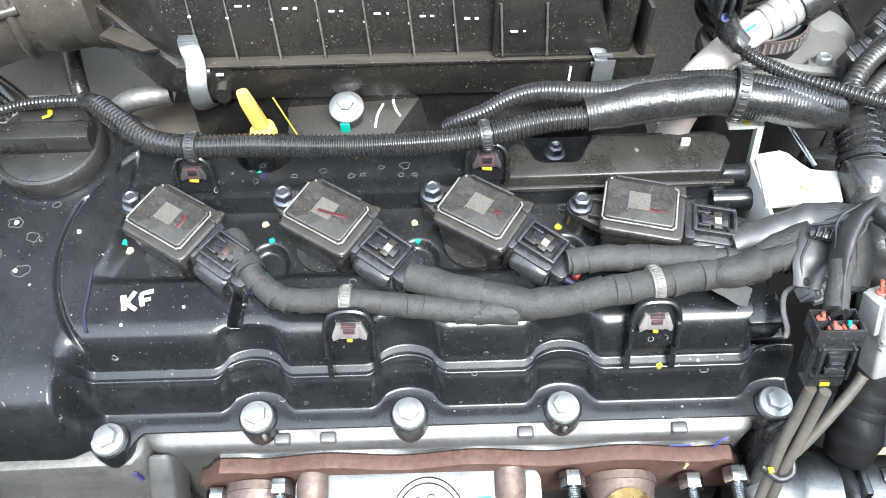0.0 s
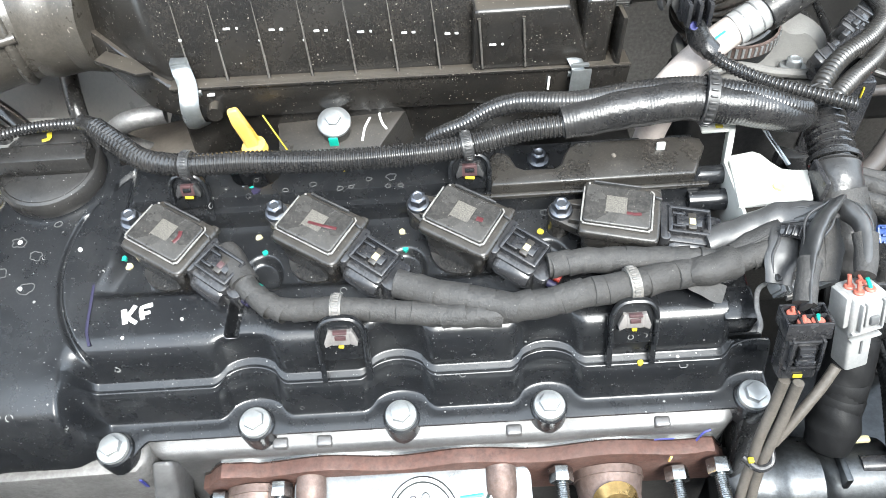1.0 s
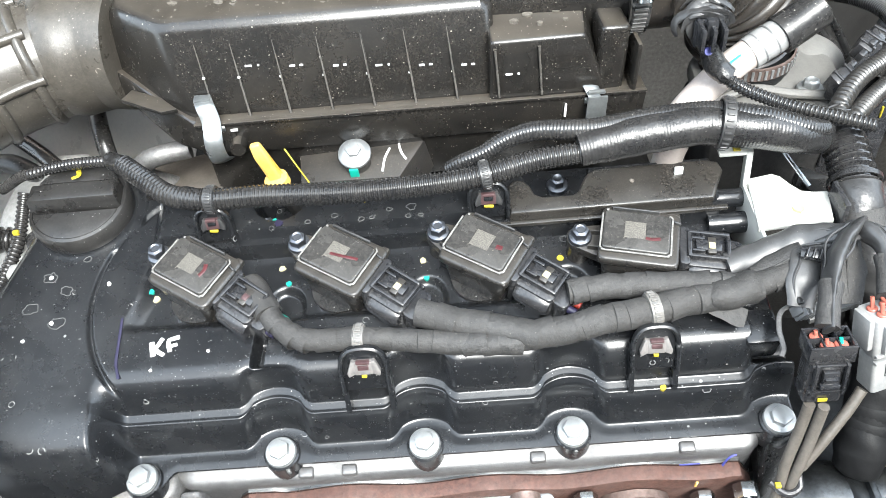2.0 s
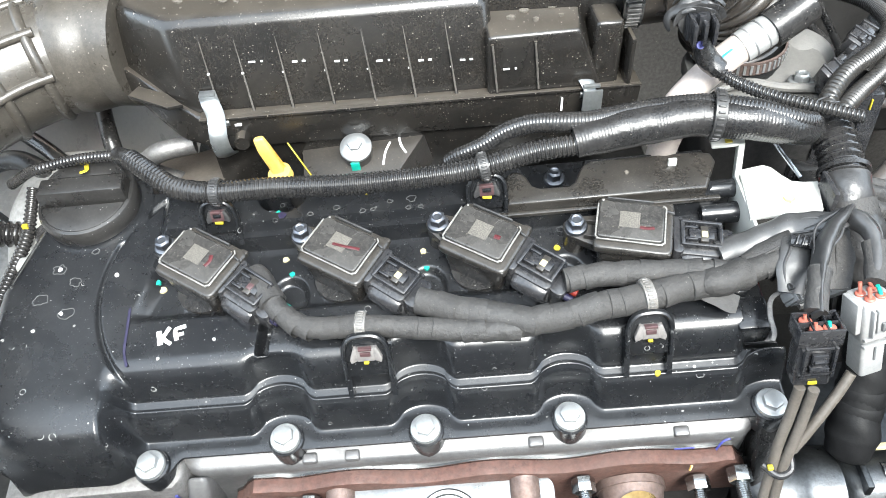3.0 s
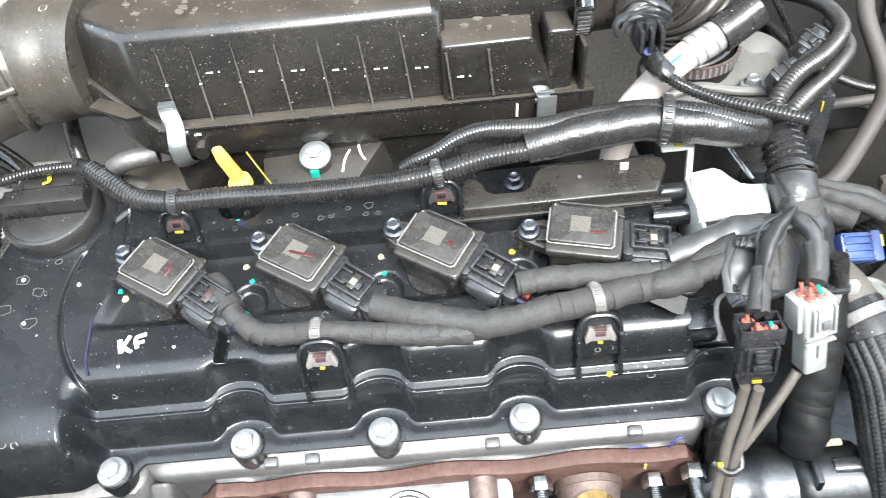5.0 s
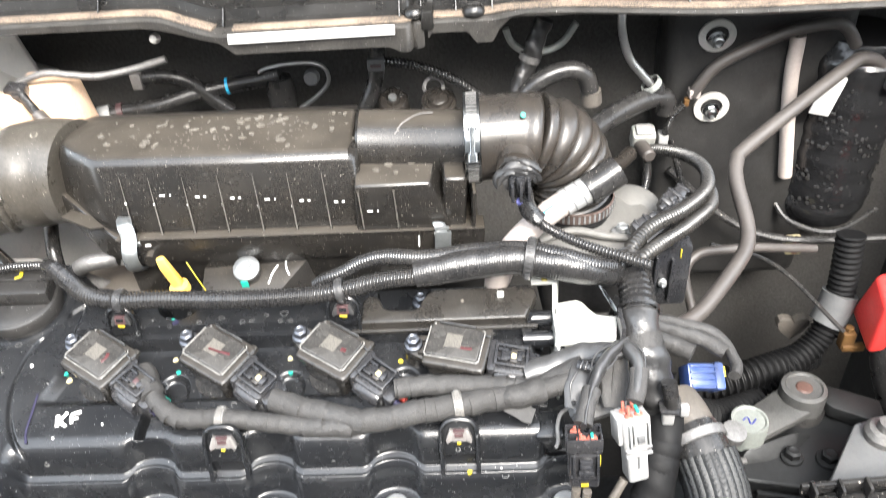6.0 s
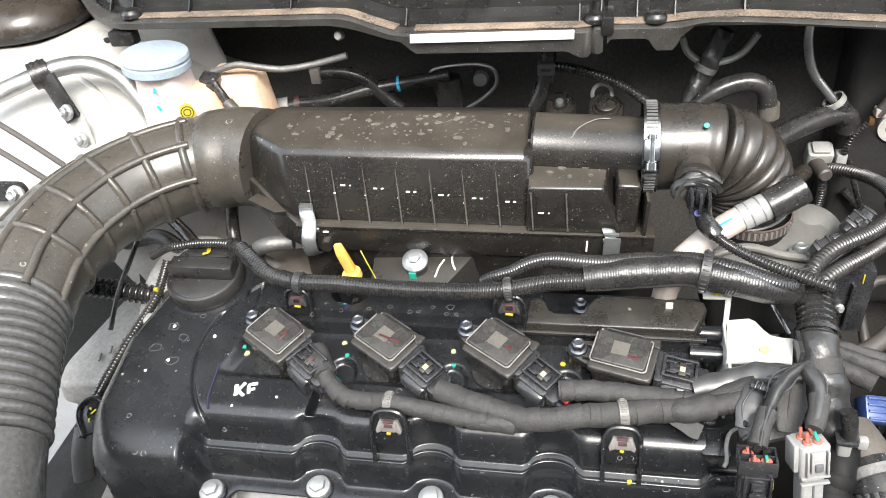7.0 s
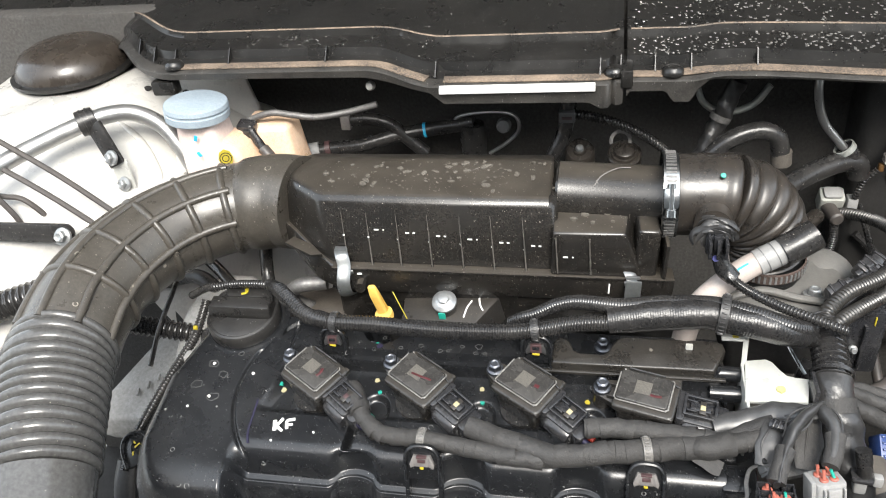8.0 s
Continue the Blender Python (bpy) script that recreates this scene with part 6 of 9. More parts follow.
spring_clip(0.0230, -0.004, -0.006, 0.036, 0.013, 0.0105)
rc_ = spring_clip(0.2455, -0.003, -0.006, 0.022, 0.001, 0.0090)
part("clip_plate", box((0.0120, 0.0016, 0.0215), (0.2462, -0.0128, -0.0075), 0.0006), M_CLIPZINC, rc_)
part("clip_bar", box((0.0105, 0.0030, 0.0022), (0.2455, -0.0108, 0.0050), 0.0008), M_CLIPZINC, rc_)
part("pin_boss", lathe([(0, 0.008), (0.0045, 0.008), (0.0050, 0.0), (0.0050, -0.004)], 18, Matrix.Translation((0.0345, -0.005, -0.014)) @ pose(0, 0, 0, 90, 0, 0)), M_BOX, ab)
# dried mud flakes on the lid
rng = random.Random(11)
for k in range(150):
    big = k < 34
    x, y = rng.uniform(-0.004, 0.185), rng.uniform(0.024, 0.070)
    r = rng.uniform(0.0020, 0.0040) if big else rng.uniform(0.0006, 0.0016)
    z = 0.0540 + (y - 0.021) * 0.045 + x * 0.004
    turn, narrow = rng.uniform(0, math.pi), rng.uniform(0.45, 0.9)
    out = []
    for a in np.linspace(0, 2 * math.pi, 9)[:-1]:
        rr = r * rng.uniform(0.75, 1.15)
        u, v = rr * math.cos(a), rr * narrow * math.sin(a)
        out.append((x + u * math.cos(turn) - v * math.sin(turn), y + u * math.sin(turn) + v * math.cos(turn)))
    part("mud_flake", prism(out, z - 0.0005, z + (0.0014 if big else 0.0008), taper=0.8), M_DROP, ab)
for x, y, r in ((0.200, 0.014, 0.0030), (0.208, 0.020, 0.0036), (0.214, 0.010, 0.0022), (0.225, 0.022, 0.0034), (0.229, 0.012, 0.0018), (0.198, 0.026, 0.0016)):
    part("mud_flake", prism([(x + r * rng.uniform(0.7, 1.1) * math.cos(a), y + 0.6 * r * rng.uniform(0.7, 1.1) * math.sin(a)) for a in np.linspace(0, 2 * math.pi, 9)[:-1]], 0.0385, 0.0412, taper=0.8), M_DROP, ab)
part("chalk_stroke", stroke([(0.108, 0.040, 0.0557), (0.116, 0.052, 0.0562), (0.124, 0.060, 0.0566)], 0.0012, lift=0.0), M_CLIP, ab)
part("chalk_stroke", stroke([(0.214, 0.030, 0.0600), (0.220, 0.037, 0.0652), (0.232, 0.044, 0.0682), (0.242, 0.045, 0.0686)], 0.0012, lift=0.0), M_CLIP, ab)

# ---- outlet hose with worm clamp ----
oh = thing("outlet_hose", Matrix.Translation((0.190, 0.110, 0.145)), "dusty black rubber intake hose with bellows bend", "air hose")
ow = [(0.160, 0.1165, 0.1435), (0.180, 0.117, 0.1435), (0.196, 0.118, 0.1435), (0.210, 0.118, 0.1415)]
part("collar", under(oh, tube(ow, 0.0308, 36, 0.002, radii=((0, 0.98), (0.1, 1.03), (0.25, 1.0), (0.78, 1.0), (0.86, 1.045), (0.95, 1.04), (1, 0.94)))), M_RUBBER, oh)
ob_ = [(0.206, 0.118, 0.1420), (0.216, 0.119, 0.138), (0.226, 0.121, 0.129), (0.234, 0.124, 0.113), (0.236, 0.127, 0.090)]
part("bellows", under(oh, tube(ob_, 0.0308, 44, pitch=0.0080, amp=0.0022, lobes=True)), M_RUBBER, oh)
part("stub", under(oh, tube([(0.1935, 0.098, 0.140), (0.193, 0.086, 0.141), (0.192, 0.074, 0.142)], 0.0135, 24, 0.002, radii=((0, 1.25), (0.4, 1.0), (1, 1.0)))), M_RUBBER, oh)
part("paint_dot", lathe([(0, 0.0005), (0.0018, 0.0004), (0.0021, -0.0004)], 14, Matrix.Translation((0.0085, -0.0118, 0.0258)) @ pose(0, 0, 0, 40, 0, 0)), M_GPAINT, oh)
wcl = thing("worm_clamp", Matrix.Translation((0.163, 0.1165, 0.1435)) @ pose(0, 0, 0, 0, 90, 0), "bright steel worm-drive hose clamp", "hose clamp")
part("band", ring_band(IDENT, 0.0318, 0.0120, 0.0011, n=48), M_ZINC, wcl)
for k in range(60):
    a = 2 * math.pi * k / 60
    part("band_slot", box((0.0006, 0.0014, 0.0075), (0.0330, 0, 0), 0.0, pose(0, 0, 0, 0, 0, math.degrees(a))), M_ALUDULL, wcl)
wm = pose(0, 0, 0, 0, 0, 244)
part("screw_housing", box((0.008, 0.016, 0.0115), (0.0357, 0, 0), 0.0018, wm), M_ZINC, wcl)
part("screw", lathe([(0, -0.013), (0.0045, -0.013), (0.0045, -0.008), (0.003, -0.008), (0.003, 0.011), (0, 0.011)], 16, wm @ Matrix.Translation((0.0372, 0, 0)) @ pose(0, 0, 0, 90, 0, 0)), M_ZINC, wcl)

# white vent pipe with a printed clip
vp = thing("vent_pipe", Matrix.Translation((0.22, 0.08, 0.10)), "white plastic vent pipe with blue stripe and dark rubber end", "pipe")
vpp = [(0.252, 0.088, 0.1185), (0.238, 0.084, 0.1130), (0.219, 0.078, 0.1045), (0.200, 0.070, 0.0925), (0.186, 0.063, 0.079), (0.178, 0.058, 0.058)]
part("pipe", under(vp, tube(vpp, 0.0089, 20, 0.002)), M_PINKHOSE, vp)
part("rubber_end", under(vp, tube([(0.266, 0.094, 0.1255), (0.256, 0.090, 0.1205), (0.243, 0.085, 0.1148)], 0.0114, 22, 0.002, bore=0.003)), M_HOSE, vp)
cl = part("pipe_clip", under(vp, tube([(0.243, 0.0857, 0.1151), (0.234, 0.0828, 0.1113), (0.226, 0.0803, 0.1078)], 0.0097, 22, 0.0015)), M_WPLASTIC, vp)
for k_ in (0.238, 0.231):
    part("clip_slot", ring_band(vp.matrix_world.inverted() @ along((k_, 0.0843 - (0.238 - k_) * 0.33, 0.1130 - (0.238 - k_) * 0.47), (k_ - 0.009, 0.081 - (0.238 - k_) * 0.33, 0.1088 - (0.238 - k_) * 0.47)), 0.0096, 0.0010, 0.0004), M_GPLASTIC, cl)
part("stripe", under(vp, tube([(0.219, 0.0735, 0.1122), (0.212, 0.0705, 0.1085), (0.205, 0.0675, 0.1045)], 0.0011, 8, 0.002, flat=0.4)), M_CYPAINT, vp)
single("vent_pipe_lower", tube([(0.178, 0.034, 0.093), (0.176, 0.041, 0.070), (0.174, 0.048, 0.036)], 0.0085, 18, 0.002), M_PINKHOSE, "white vent pipe stub behind the cover", "pipe")

# throttle body area below the bend
tb = thing("throttle", Matrix.Translation((0.240, 0.121, 0.048)), "grey cast throttle body under the intake hose", "throttle body")
part("housing", lathe([(0, -0.05), (0.027, -0.05), (0.027, 0.026), (0.029, 0.028), (0.029, 0.036), (0, 0.036)], 32), M_IRON, tb)
part("flange", prism(rounded(0.092, 0.062, 0.016), -0.014, -0.002, 0.003, Matrix.Translation((0.012, -0.018, 0.026)) @ pose(0, 0, 0, 8, 4, 0)), M_MOTOR, tb)
part("casting", hull([(-0.030, -0.046, 0.012), (0.052, -0.046, 0.010), (0.056, 0.01, 0.010), (-0.034, 0.01, 0.012), (-0.026, -0.042, -0.05), (0.046, -0.042, -0.05), (0.05, 0.01, -0.05), (-0.03, 0.01, -0.05)], 0.006, 3), M_DARK, tb)
part("web", tube([(-0.030, -0.040, 0.026), (-0.006, -0.034, 0.030), (0.020, -0.037, 0.026), (0.046, -0.038, 0.023)], 0.0030, 10, 0.003), M_MOTOR, tb)
part("bolt", hex_bolt(0.008, 0.005, 0.005, Matrix.Translation((0.032, -0.032, 0.024))), M_BOLT, tb)
hc_ = part("hose_clamp", ring_band(Matrix.Translation((0.0, 0.0, 0.036)), 0.0290, 0.009, 0.0012), M_SCALE, tb)
for k in range(48):
    part("clamp_slot", box((0.0008, 0.0016, 0.0060), (0.0304, 0, 0.036), 0.0, pose(0, 0, 0, 0, 0, 7.5 * k)), M_BOLT, hc_)
motor = single("throttle_motor", lathe([(0.030, -0.04), (0.030, -0.004), (0.028, 0.008), (0.022, 0.018), (0.012, 0.025), (0, 0.027)], 32, Matrix.Translation((0.287, 0.138, 0.049)) @ pose(0, 0, 0, 10, 8, 0)), M_MOTOR, "dull grey rounded throttle motor housing", "motor housing")
tm = single("throttle_plug_block", box((0.05, 0.03, 0.06), (0.300, 0.095, 0.035), 0.004), M_CONN, "black connector block beside the throttle", "connector")
part("bolt", hex_bolt(0.0036, 0.0026, 0.0030, Matrix.Translation((0.304, 0.0785, 0.031)) @ pose(0, 0, 0, 70, 0, 0)), M_BOLT, tm)
for k in range(3):
    part("rib", box((0.0030, 0.006, 0.040), (0.286 + 0.012 * k, 0.0785, 0.040 - 0.003 * k), 0.001), M_CONN, tm)
part("latch", box((0.022, 0.010, 0.009), (0.303, 0.083, 0.067), 0.0015, ), M_CONN, tm)
part("paint_mark", box((0.0012, 0.0015, 0.008), (0.3155, 0.0795, 0.058), 0.0004), M_YPAINT, tm)

# ---- intake duct ----
dk = thing("intake_duct", Matrix.Translation((-0.25, 0.05, 0.10)), "dusty black plastic intake duct with moulded ribs and bellows", "air duct")
dp = [(-0.140, 0.130, 0.122), (-0.163, 0.133, 0.122), (-0.191, 0.126, 0.121), (-0.226, 0.108, 0.119), (-0.255, 0.078, 0.116), (-0.273, 0.039, 0.111), (-0.279, 0.000, 0.104), (-0.278, -0.036, 0.093)]
part("elbow", under(dk, tube(dp, 0.0380, 40, 0.003)), M_DUCT, dk)
part("cuff", under(dk, tube(dp[:3], 0.0408, 40, 0.003, radii=((0, 1.0), (0.85, 1.0), (1, 0.93)))), M_DUCT, dk)
q, s = spline(dp, 0.001)
for k in (64, 100, 136, 172, 208):
    if k < len(q) - 2:
        part("cross_rib", lathe([(0.0370, -0.0036), (0.0388, -0.0030), (0.0404, -0.0014), (0.0408, 0.0), (0.0404, 0.0014), (0.0388, 0.0030), (0.0370, 0.0036)], 44, dk.matrix_world.inverted() @ along(q[k], q[k + 1])), M_DUCT, dk)
tan = np.gradient(q, axis=0)
tan /= np.linalg.norm(tan, axis=1)[:, None]
upv = np.array((0, 0, 1.0)) - tan * tan[:, 2:3]
upv /= np.linalg.norm(upv, axis=1)[:, None]
sd = np.cross(tan, upv)
for a in (-80, -38, 4, 46, 88):
    line = [tuple(q[k] + 0.0382 * (upv[k] * math.cos(radians(a)) + sd[k] * math.sin(radians(a)))) for k in range(58, len(q) - 2, 16)]
    part("long_rib", under(dk, tube(line, 0.0032, 12, 0.004)), M_DUCT, dk)
bp_ = [(-0.278, -0.034, 0.094), (-0.2725, -0.0565, 0.0922), (-0.2630, -0.0830, 0.0855), (-0.2525, -0.1110, 0.0780), (-0.2435, -0.1345, 0.0690)]
part("bellows", under(dk, tube(bp_, 0.0378, 48, pitch=0.0084, amp=0.0024, lobes=True, radii=((0, 1.0), (0.3, 0.99), (1, 0.945)))), M_BELLOWS, dk, "ringed bellows section")
part("lower_pipe", under(dk, tube([(-0.2440, -0.1330, 0.0697), (-0.2365, -0.1560, 0.0590), (-0.2230, -0.1940, 0.0400), (-0.2100, -0.2500, 0.0080)], 0.0352, 40, 0.003, bore=0.03)), M_BELLOWS, dk)

# ---- box bracket, dipstick ----
bk = thing("box_bracket", ENGINE @ Matrix.Translation((-0.0045, 0.1700, 0.038)), "black bracket with a bright washer-head bolt", "bracket")
part("plate", prism([(-0.036, -0.017), (0.024, -0.018), (0.040, 0.010), (0.040, 0.024), (-0.040, 0.024)], -0.006, 0.0, 0.0012), M_COIL, bk)
part("side_plate", hull([(0.024, -0.018, 0), (0.040, 0.010, 0), (0.030, -0.018, -0.024), (0.044, 0.010, -0.024), (0.024, -0.018, -0.006), (0.040, 0.010, -0.006), (0.022, -0.016, -0.02)]), M_COIL, bk)
part("spacer", lathe([(0.0085, -0.004), (0.0085, 0.008), (0, 0.008)], 24, Matrix.Translation((-0.002, -0.005, 0))), M_COIL, bk)
BT = Matrix.Translation((-0.002, -0.005, 0.008)) @ pose(0, 0, 0, 14, 0, 0)
part("bolt_head", lathe([(0, 0.0), (0.0096, 0.0), (0.0101, 0.0012), (0.0098, 0.0026), (0.0074, 0.0044), (0.0058, 0.0054), (0, 0.0056)], 32, BT), M_BOLT, bk, "bright washer-head bolt")
part("bolt_top", prism(hexagon(0.0047), 0.0050, 0.0078, 0.0008, BT), M_BOLT, bk)
part("paint_mark", box((0.0055, 0.0014, 0.011), (-0.003, -0.0150, 0.001), 0.0004), M_GPAINT, bk)
part("chalk_mark", stroke([(0.0135, -0.013, 0.0), (0.015, -0.003, 0.0), (0.018, 0.005, 0.0)], 0.0014, lift=0.0003), M_WPAINT, bk)
part("chalk_mark", stroke([(0.031, 0.009, 0.0), (0.024, 0.009, 0.0), (0.025, 0.001, 0.0), (0.028, -0.005, 0.0)], 0.0014, lift=0.0003), M_WPAINT, bk)
ds = thing("dipstick", Matrix.Translation((-0.0535, 0.042, 0.085)) @ pose(0, 0, 0, 8, -10, 0), "yellow plastic dipstick handle", "dipstick")
part("loop", hull([(-0.0036, -0.0022, -0.010), (0.0036, -0.0022, -0.010), (-0.0036, 0.0022, -0.010), (0.0036, 0.0022, -0.010), (-0.0038, -0.0026, 0.012), (0.0038, -0.0026, 0.012), (-0.0038, 0.0026, 0.012), (0.0038, 0.0026, 0.012), (-0.0030, -0.0010, 0.0205), (0.0030, -0.0010, 0.0205), (-0.0030, 0.0030, 0.0200), (0.0030, 0.0030, 0.0200)], 0.0013, 3), M_YELLOW, ds)
part("collar", lathe([(0, -0.014), (0.0072, -0.014), (0.0072, -0.009), (0.004, -0.008), (0, -0.008)], 20), M_YELLOW, ds)
part("stem", lathe([(0, -0.10), (0.004, -0.10), (0.004, -0.013), (0, -0.013)], 14), M_DARK, ds)
single("dipstick_wire", tube([(-0.044, 0.050, 0.092), (-0.038, 0.045, 0.082), (-0.033, 0.042, 0.072)], 0.00045, 6, 0.003), M_YPAINT, "thin yellow-green wire beside the dipstick", "wire")
single("plastic_clip", lathe([(0, 0.004), (0.006, 0.003), (0.008, 0.0), (0.008, -0.02)], 20, Matrix.Translation((-0.093, 0.04, 0.060))), M_WPLASTIC, "small pale clip behind the harness", "clip")

# ---- pale bracket on the right of the cover ----
pb = thing("pale_bracket", Matrix.Translation((0.22, 0.0, 0.06)), "pale zinc-plated steel bracket with a curved edge", "bracket")
outl = [(-0.008, -0.018), (0.032, -0.016), (0.036, 0.005), (0.028, 0.0055), (0.022, 0.007), (0.018, 0.012), (0.014, 0.019), (0.010, 0.0215), (-0.004, 0.0190)]
part("plate", prism(outl, -0.0015, 0.0015, 0.0006, pose(0, 0.002, 0.003, 4, 0, 0)), M_BRACKET, pb)
part("paint_mark", dab(0.0160, -0.0050, 0.0050, 0.0030, seed=5), M_FADED, pb, "faded yellow paint mark")
part("upright", hull([(-0.005, -0.028, 0.002), (-0.005, 0.020, 0.004), (-0.007, -0.028, 0.002), (-0.007, 0.020, 0.004), (-0.005, -0.026, -0.04), (-0.005, 0.020, -0.04), (-0.007, -0.026, -0.04), (-0.007, 0.020, -0.04)], 0.0006), M_BRACKET, pb)
part("flap", box((0.003, 0.020, 0.022), (0.036, -0.006, 0.004), 0.0008), M_CONN, pb)
hk = thing("hook_bracket", Matrix.Translation((0.205, 0.026, 0.064)), "small pale steel bracket holding the rear conduit", "bracket")
part("top_strip", hull([(-0.006, -0.002, 0.018), (0.010, -0.004, 0.020), (0.012, 0.008, 0.021), (-0.006, 0.006, 0.019), (-0.006, -0.002, 0.0160), (0.010, -0.004, 0.0180), (0.012, 0.008, 0.0190), (-0.006, 0.006, 0.0170)], 0.0006), M_BRACKET, hk)
part("leg", hull([(0.008, -0.004, 0.020), (0.010, 0.006, 0.021), (0.0115, -0.004, 0.020), (0.0135, 0.006, 0.021), (0.008, -0.012, -0.022), (0.010, -0.002, -0.022), (0.0115, -0.012, -0.022), (0.0135, -0.002, -0.022)], 0.0004), M_BRACKET, hk)
part("hook_tab", box((0.005, 0.002, 0.012), (-0.027, -0.001, 0.005), 0.0006), M_BRACKET, hk)
part("paint_mark", box((0.004, 0.003, 0.001), (0.003, -0.001, 0.0205), 0.0003), M_YPAINT, hk)
sb = thing("thin_hook", Matrix.Translation((0.26, 0.06, 0.04)), "thin bright steel lever behind the bracket", "bracket")
part("lever", under(sb, tube([(0.250, 0.062, 0.052), (0.256, 0.050, 0.046), (0.262, 0.038, 0.040)], 0.0016, 8, 0.002, flat=0.5)), M_ZINC, sb)
part("pivot", lathe([(0, 0.006), (0.009, 0.005), (0.010, 0.0), (0.010, -0.03)], 20, Matrix.Translation((0.012, -0.016, -0.01))), M_HOSE, sb)
part("stub_hose", under(sb, tube([(0.262, 0.056, 0.030), (0.280, 0.050, 0.026), (0.296, 0.060, 0.014)], 0.008, 14, 0.003)), M_HOSE, sb)
cbk = thing("connector_bracket", Matrix.Translation((0.212, -0.07, 0.04)), "bent bright steel wire bracket with a grey clip", "bracket")
part("wire_loop", under(cbk, tube([(0.2055, -0.086, 0.0455), (0.2075, -0.082, 0.047), (0.208, -0.072, 0.049), (0.212, -0.062, 0.050), (0.222, -0.058, 0.051), (0.234, -0.056, 0.052)], 0.0013, 8, 0.0015, flat=0.6)), M_ALUDULL, cbk)
part("grey_clip", box((0.013, 0.006, 0.008), (0.008, 0.008, 0.013), 0.0015, pose(0, 0, 0, 20, 20, 20)), M_GPLASTIC, cbk)
for k in range(4):
    part("clip_rib", box((0.0012, 0.007, 0.009), (0.0035 + 0.003 * k, 0.007, 0.0135), 0.0004, pose(0, 0, 0, 20, 20, 20)), M_GPLASTIC, cbk)
part("clip_head", box((0.016, 0.004, 0.003), (0.008, 0.011, 0.018), 0.001, pose(0, 0, 0, 20, 20, 20)), M_HOSE, cbk)
part("sheet", hull([(0.226, -0.066, 0.046), (0.252, -0.060, 0.050), (0.254, -0.044, 0.054), (0.222, -0.050, 0.050), (0.226, -0.066, 0.043), (0.252, -0.060, 0.047), (0.254, -0.044, 0.051), (0.222, -0.050, 0.047)], m=Matrix.Translation((-0.212, 0.07, -0.04))), M_ALUDULL, cbk)

# ---- cylinder head and exhaust side (engine space) ----
hd = thing("cylinder_head", ENGINE @ Matrix.Translation((0.04, 0.0, -0.03)), "cast aluminium cylinder head below the cover", "cylinder head")
H = Matrix.Translation((-0.04, 0.0, 0.03))
prof = [(-0.0091, 0.02), (-0.0091, 0.0036), (-0.0155, 0.0008), (-0.0172, -0.0040), (-0.0182, -0.0068), (-0.0200, -0.0086), (-0.0260, -0.0096), (-0.0300, -0.0088), (-0.14, -0.012), (-0.14, 0.02)]


def head_mesh():
    xs = np.arange(-0.118, 0.2085, 0.003)
    verts, faces = [], []
    for x in xs:
        e = 0.5 * ss(-0.105, -0.118, np.array([x]))[0] + 0.5 * ss(0.198, 0.2085, np.array([x]))[0]
        for i, (z, y) in enumerate(prof):
            yy = y
            yy += 0.012 * e * (0 < i < 9)
            verts.append((x, yy, z))
    k = len(prof)
    for i in range(len(xs) - 1):
        for j in range(k):
            j2 = (j + 1) % k
            faces.append((i * k + j, i * k + j2, (i + 1) * k + j2, (i + 1) * k + j))
    faces.append([j for j in range(k)][::-1])
    faces.append([(len(xs) - 1) * k + j for j in range(k)])
    return [tuple(H @ Vector(v)) for v in verts], faces


part("head_casting", head_mesh(), M_ALU, hd, angle=50)
for x in (-0.041, -0.017, 0.086, 0.166):
    part("cast_lug", box((0.0085, 0.0060, 0.0050), (x, -0.0058, -0.0180), 0.0014, H, 3), M_ALU, hd)
part("timing_casting", hull([tuple(H @ Vector(p)) for p in ((-0.215, -0.020, -0.016), (-0.118, -0.018, -0.016), (-0.112, -0.010, -0.016), (-0.215, 0.03, -0.016), (-0.118, 0.03, -0.016), (-0.215, -0.024, -0.10), (-0.112, -0.022, -0.10), (-0.215, 0.05, -0.14), (-0.112, 0.05, -0.14))], 0.003), M_ALUDULL, hd)
part("cast_web", hull([tuple(H @ Vector(p)) for p in ((-0.112, -0.012, -0.018), (-0.100, -0.012, -0.018), (-0.116, -0.030, -0.045), (-0.102, -0.028, -0.045), (-0.112, 0.0, -0.05), (-0.10, 0.0, -0.05), (-0.118, -0.034, -0.09), (-0.104, -0.032, -0.09))], 0.003, 3), M_ALU, hd)
part("ink_mark", box((0.0016, 0.0007, 0.012), (-0.118, -0.0196, -0.030), 0.0, H), M_BPAINT, hd)
part("ink_mark", stroke([tuple(H @ Vector(p)) for p in ((0.186, -0.0125, -0.032), (0.189, -0.0105, -0.026), (0.193, -0.0095, -0.024))], 0.0012, lift=0.0), M_BPAINT, hd)
part("ink_mark", box((0.011, 0.0006, 0.0012), (0.168, -0.0118, -0.0285), 0.0, H), M_BPAINT, hd)
# cast letters cannot be read: plain raised bars
for k, w in enumerate((0.002, 0.005, 0.004, 0.0015, 0.004, 0.002)):
    part("cast_bar", box((w, 0.0006, 0.0018), (0.044 + 0.0062 * k, -0.0008, -0.0135), 0.0, H), M_ALU, hd)

em = thing("exhaust_flange", ENGINE @ Matrix.Translation((0.06, -0.016, -0.045)), "rusty brown exhaust manifold flange with bolted runners", "exhaust manifold")
F = Matrix.Translation((-0.06, 0.016, 0.045))


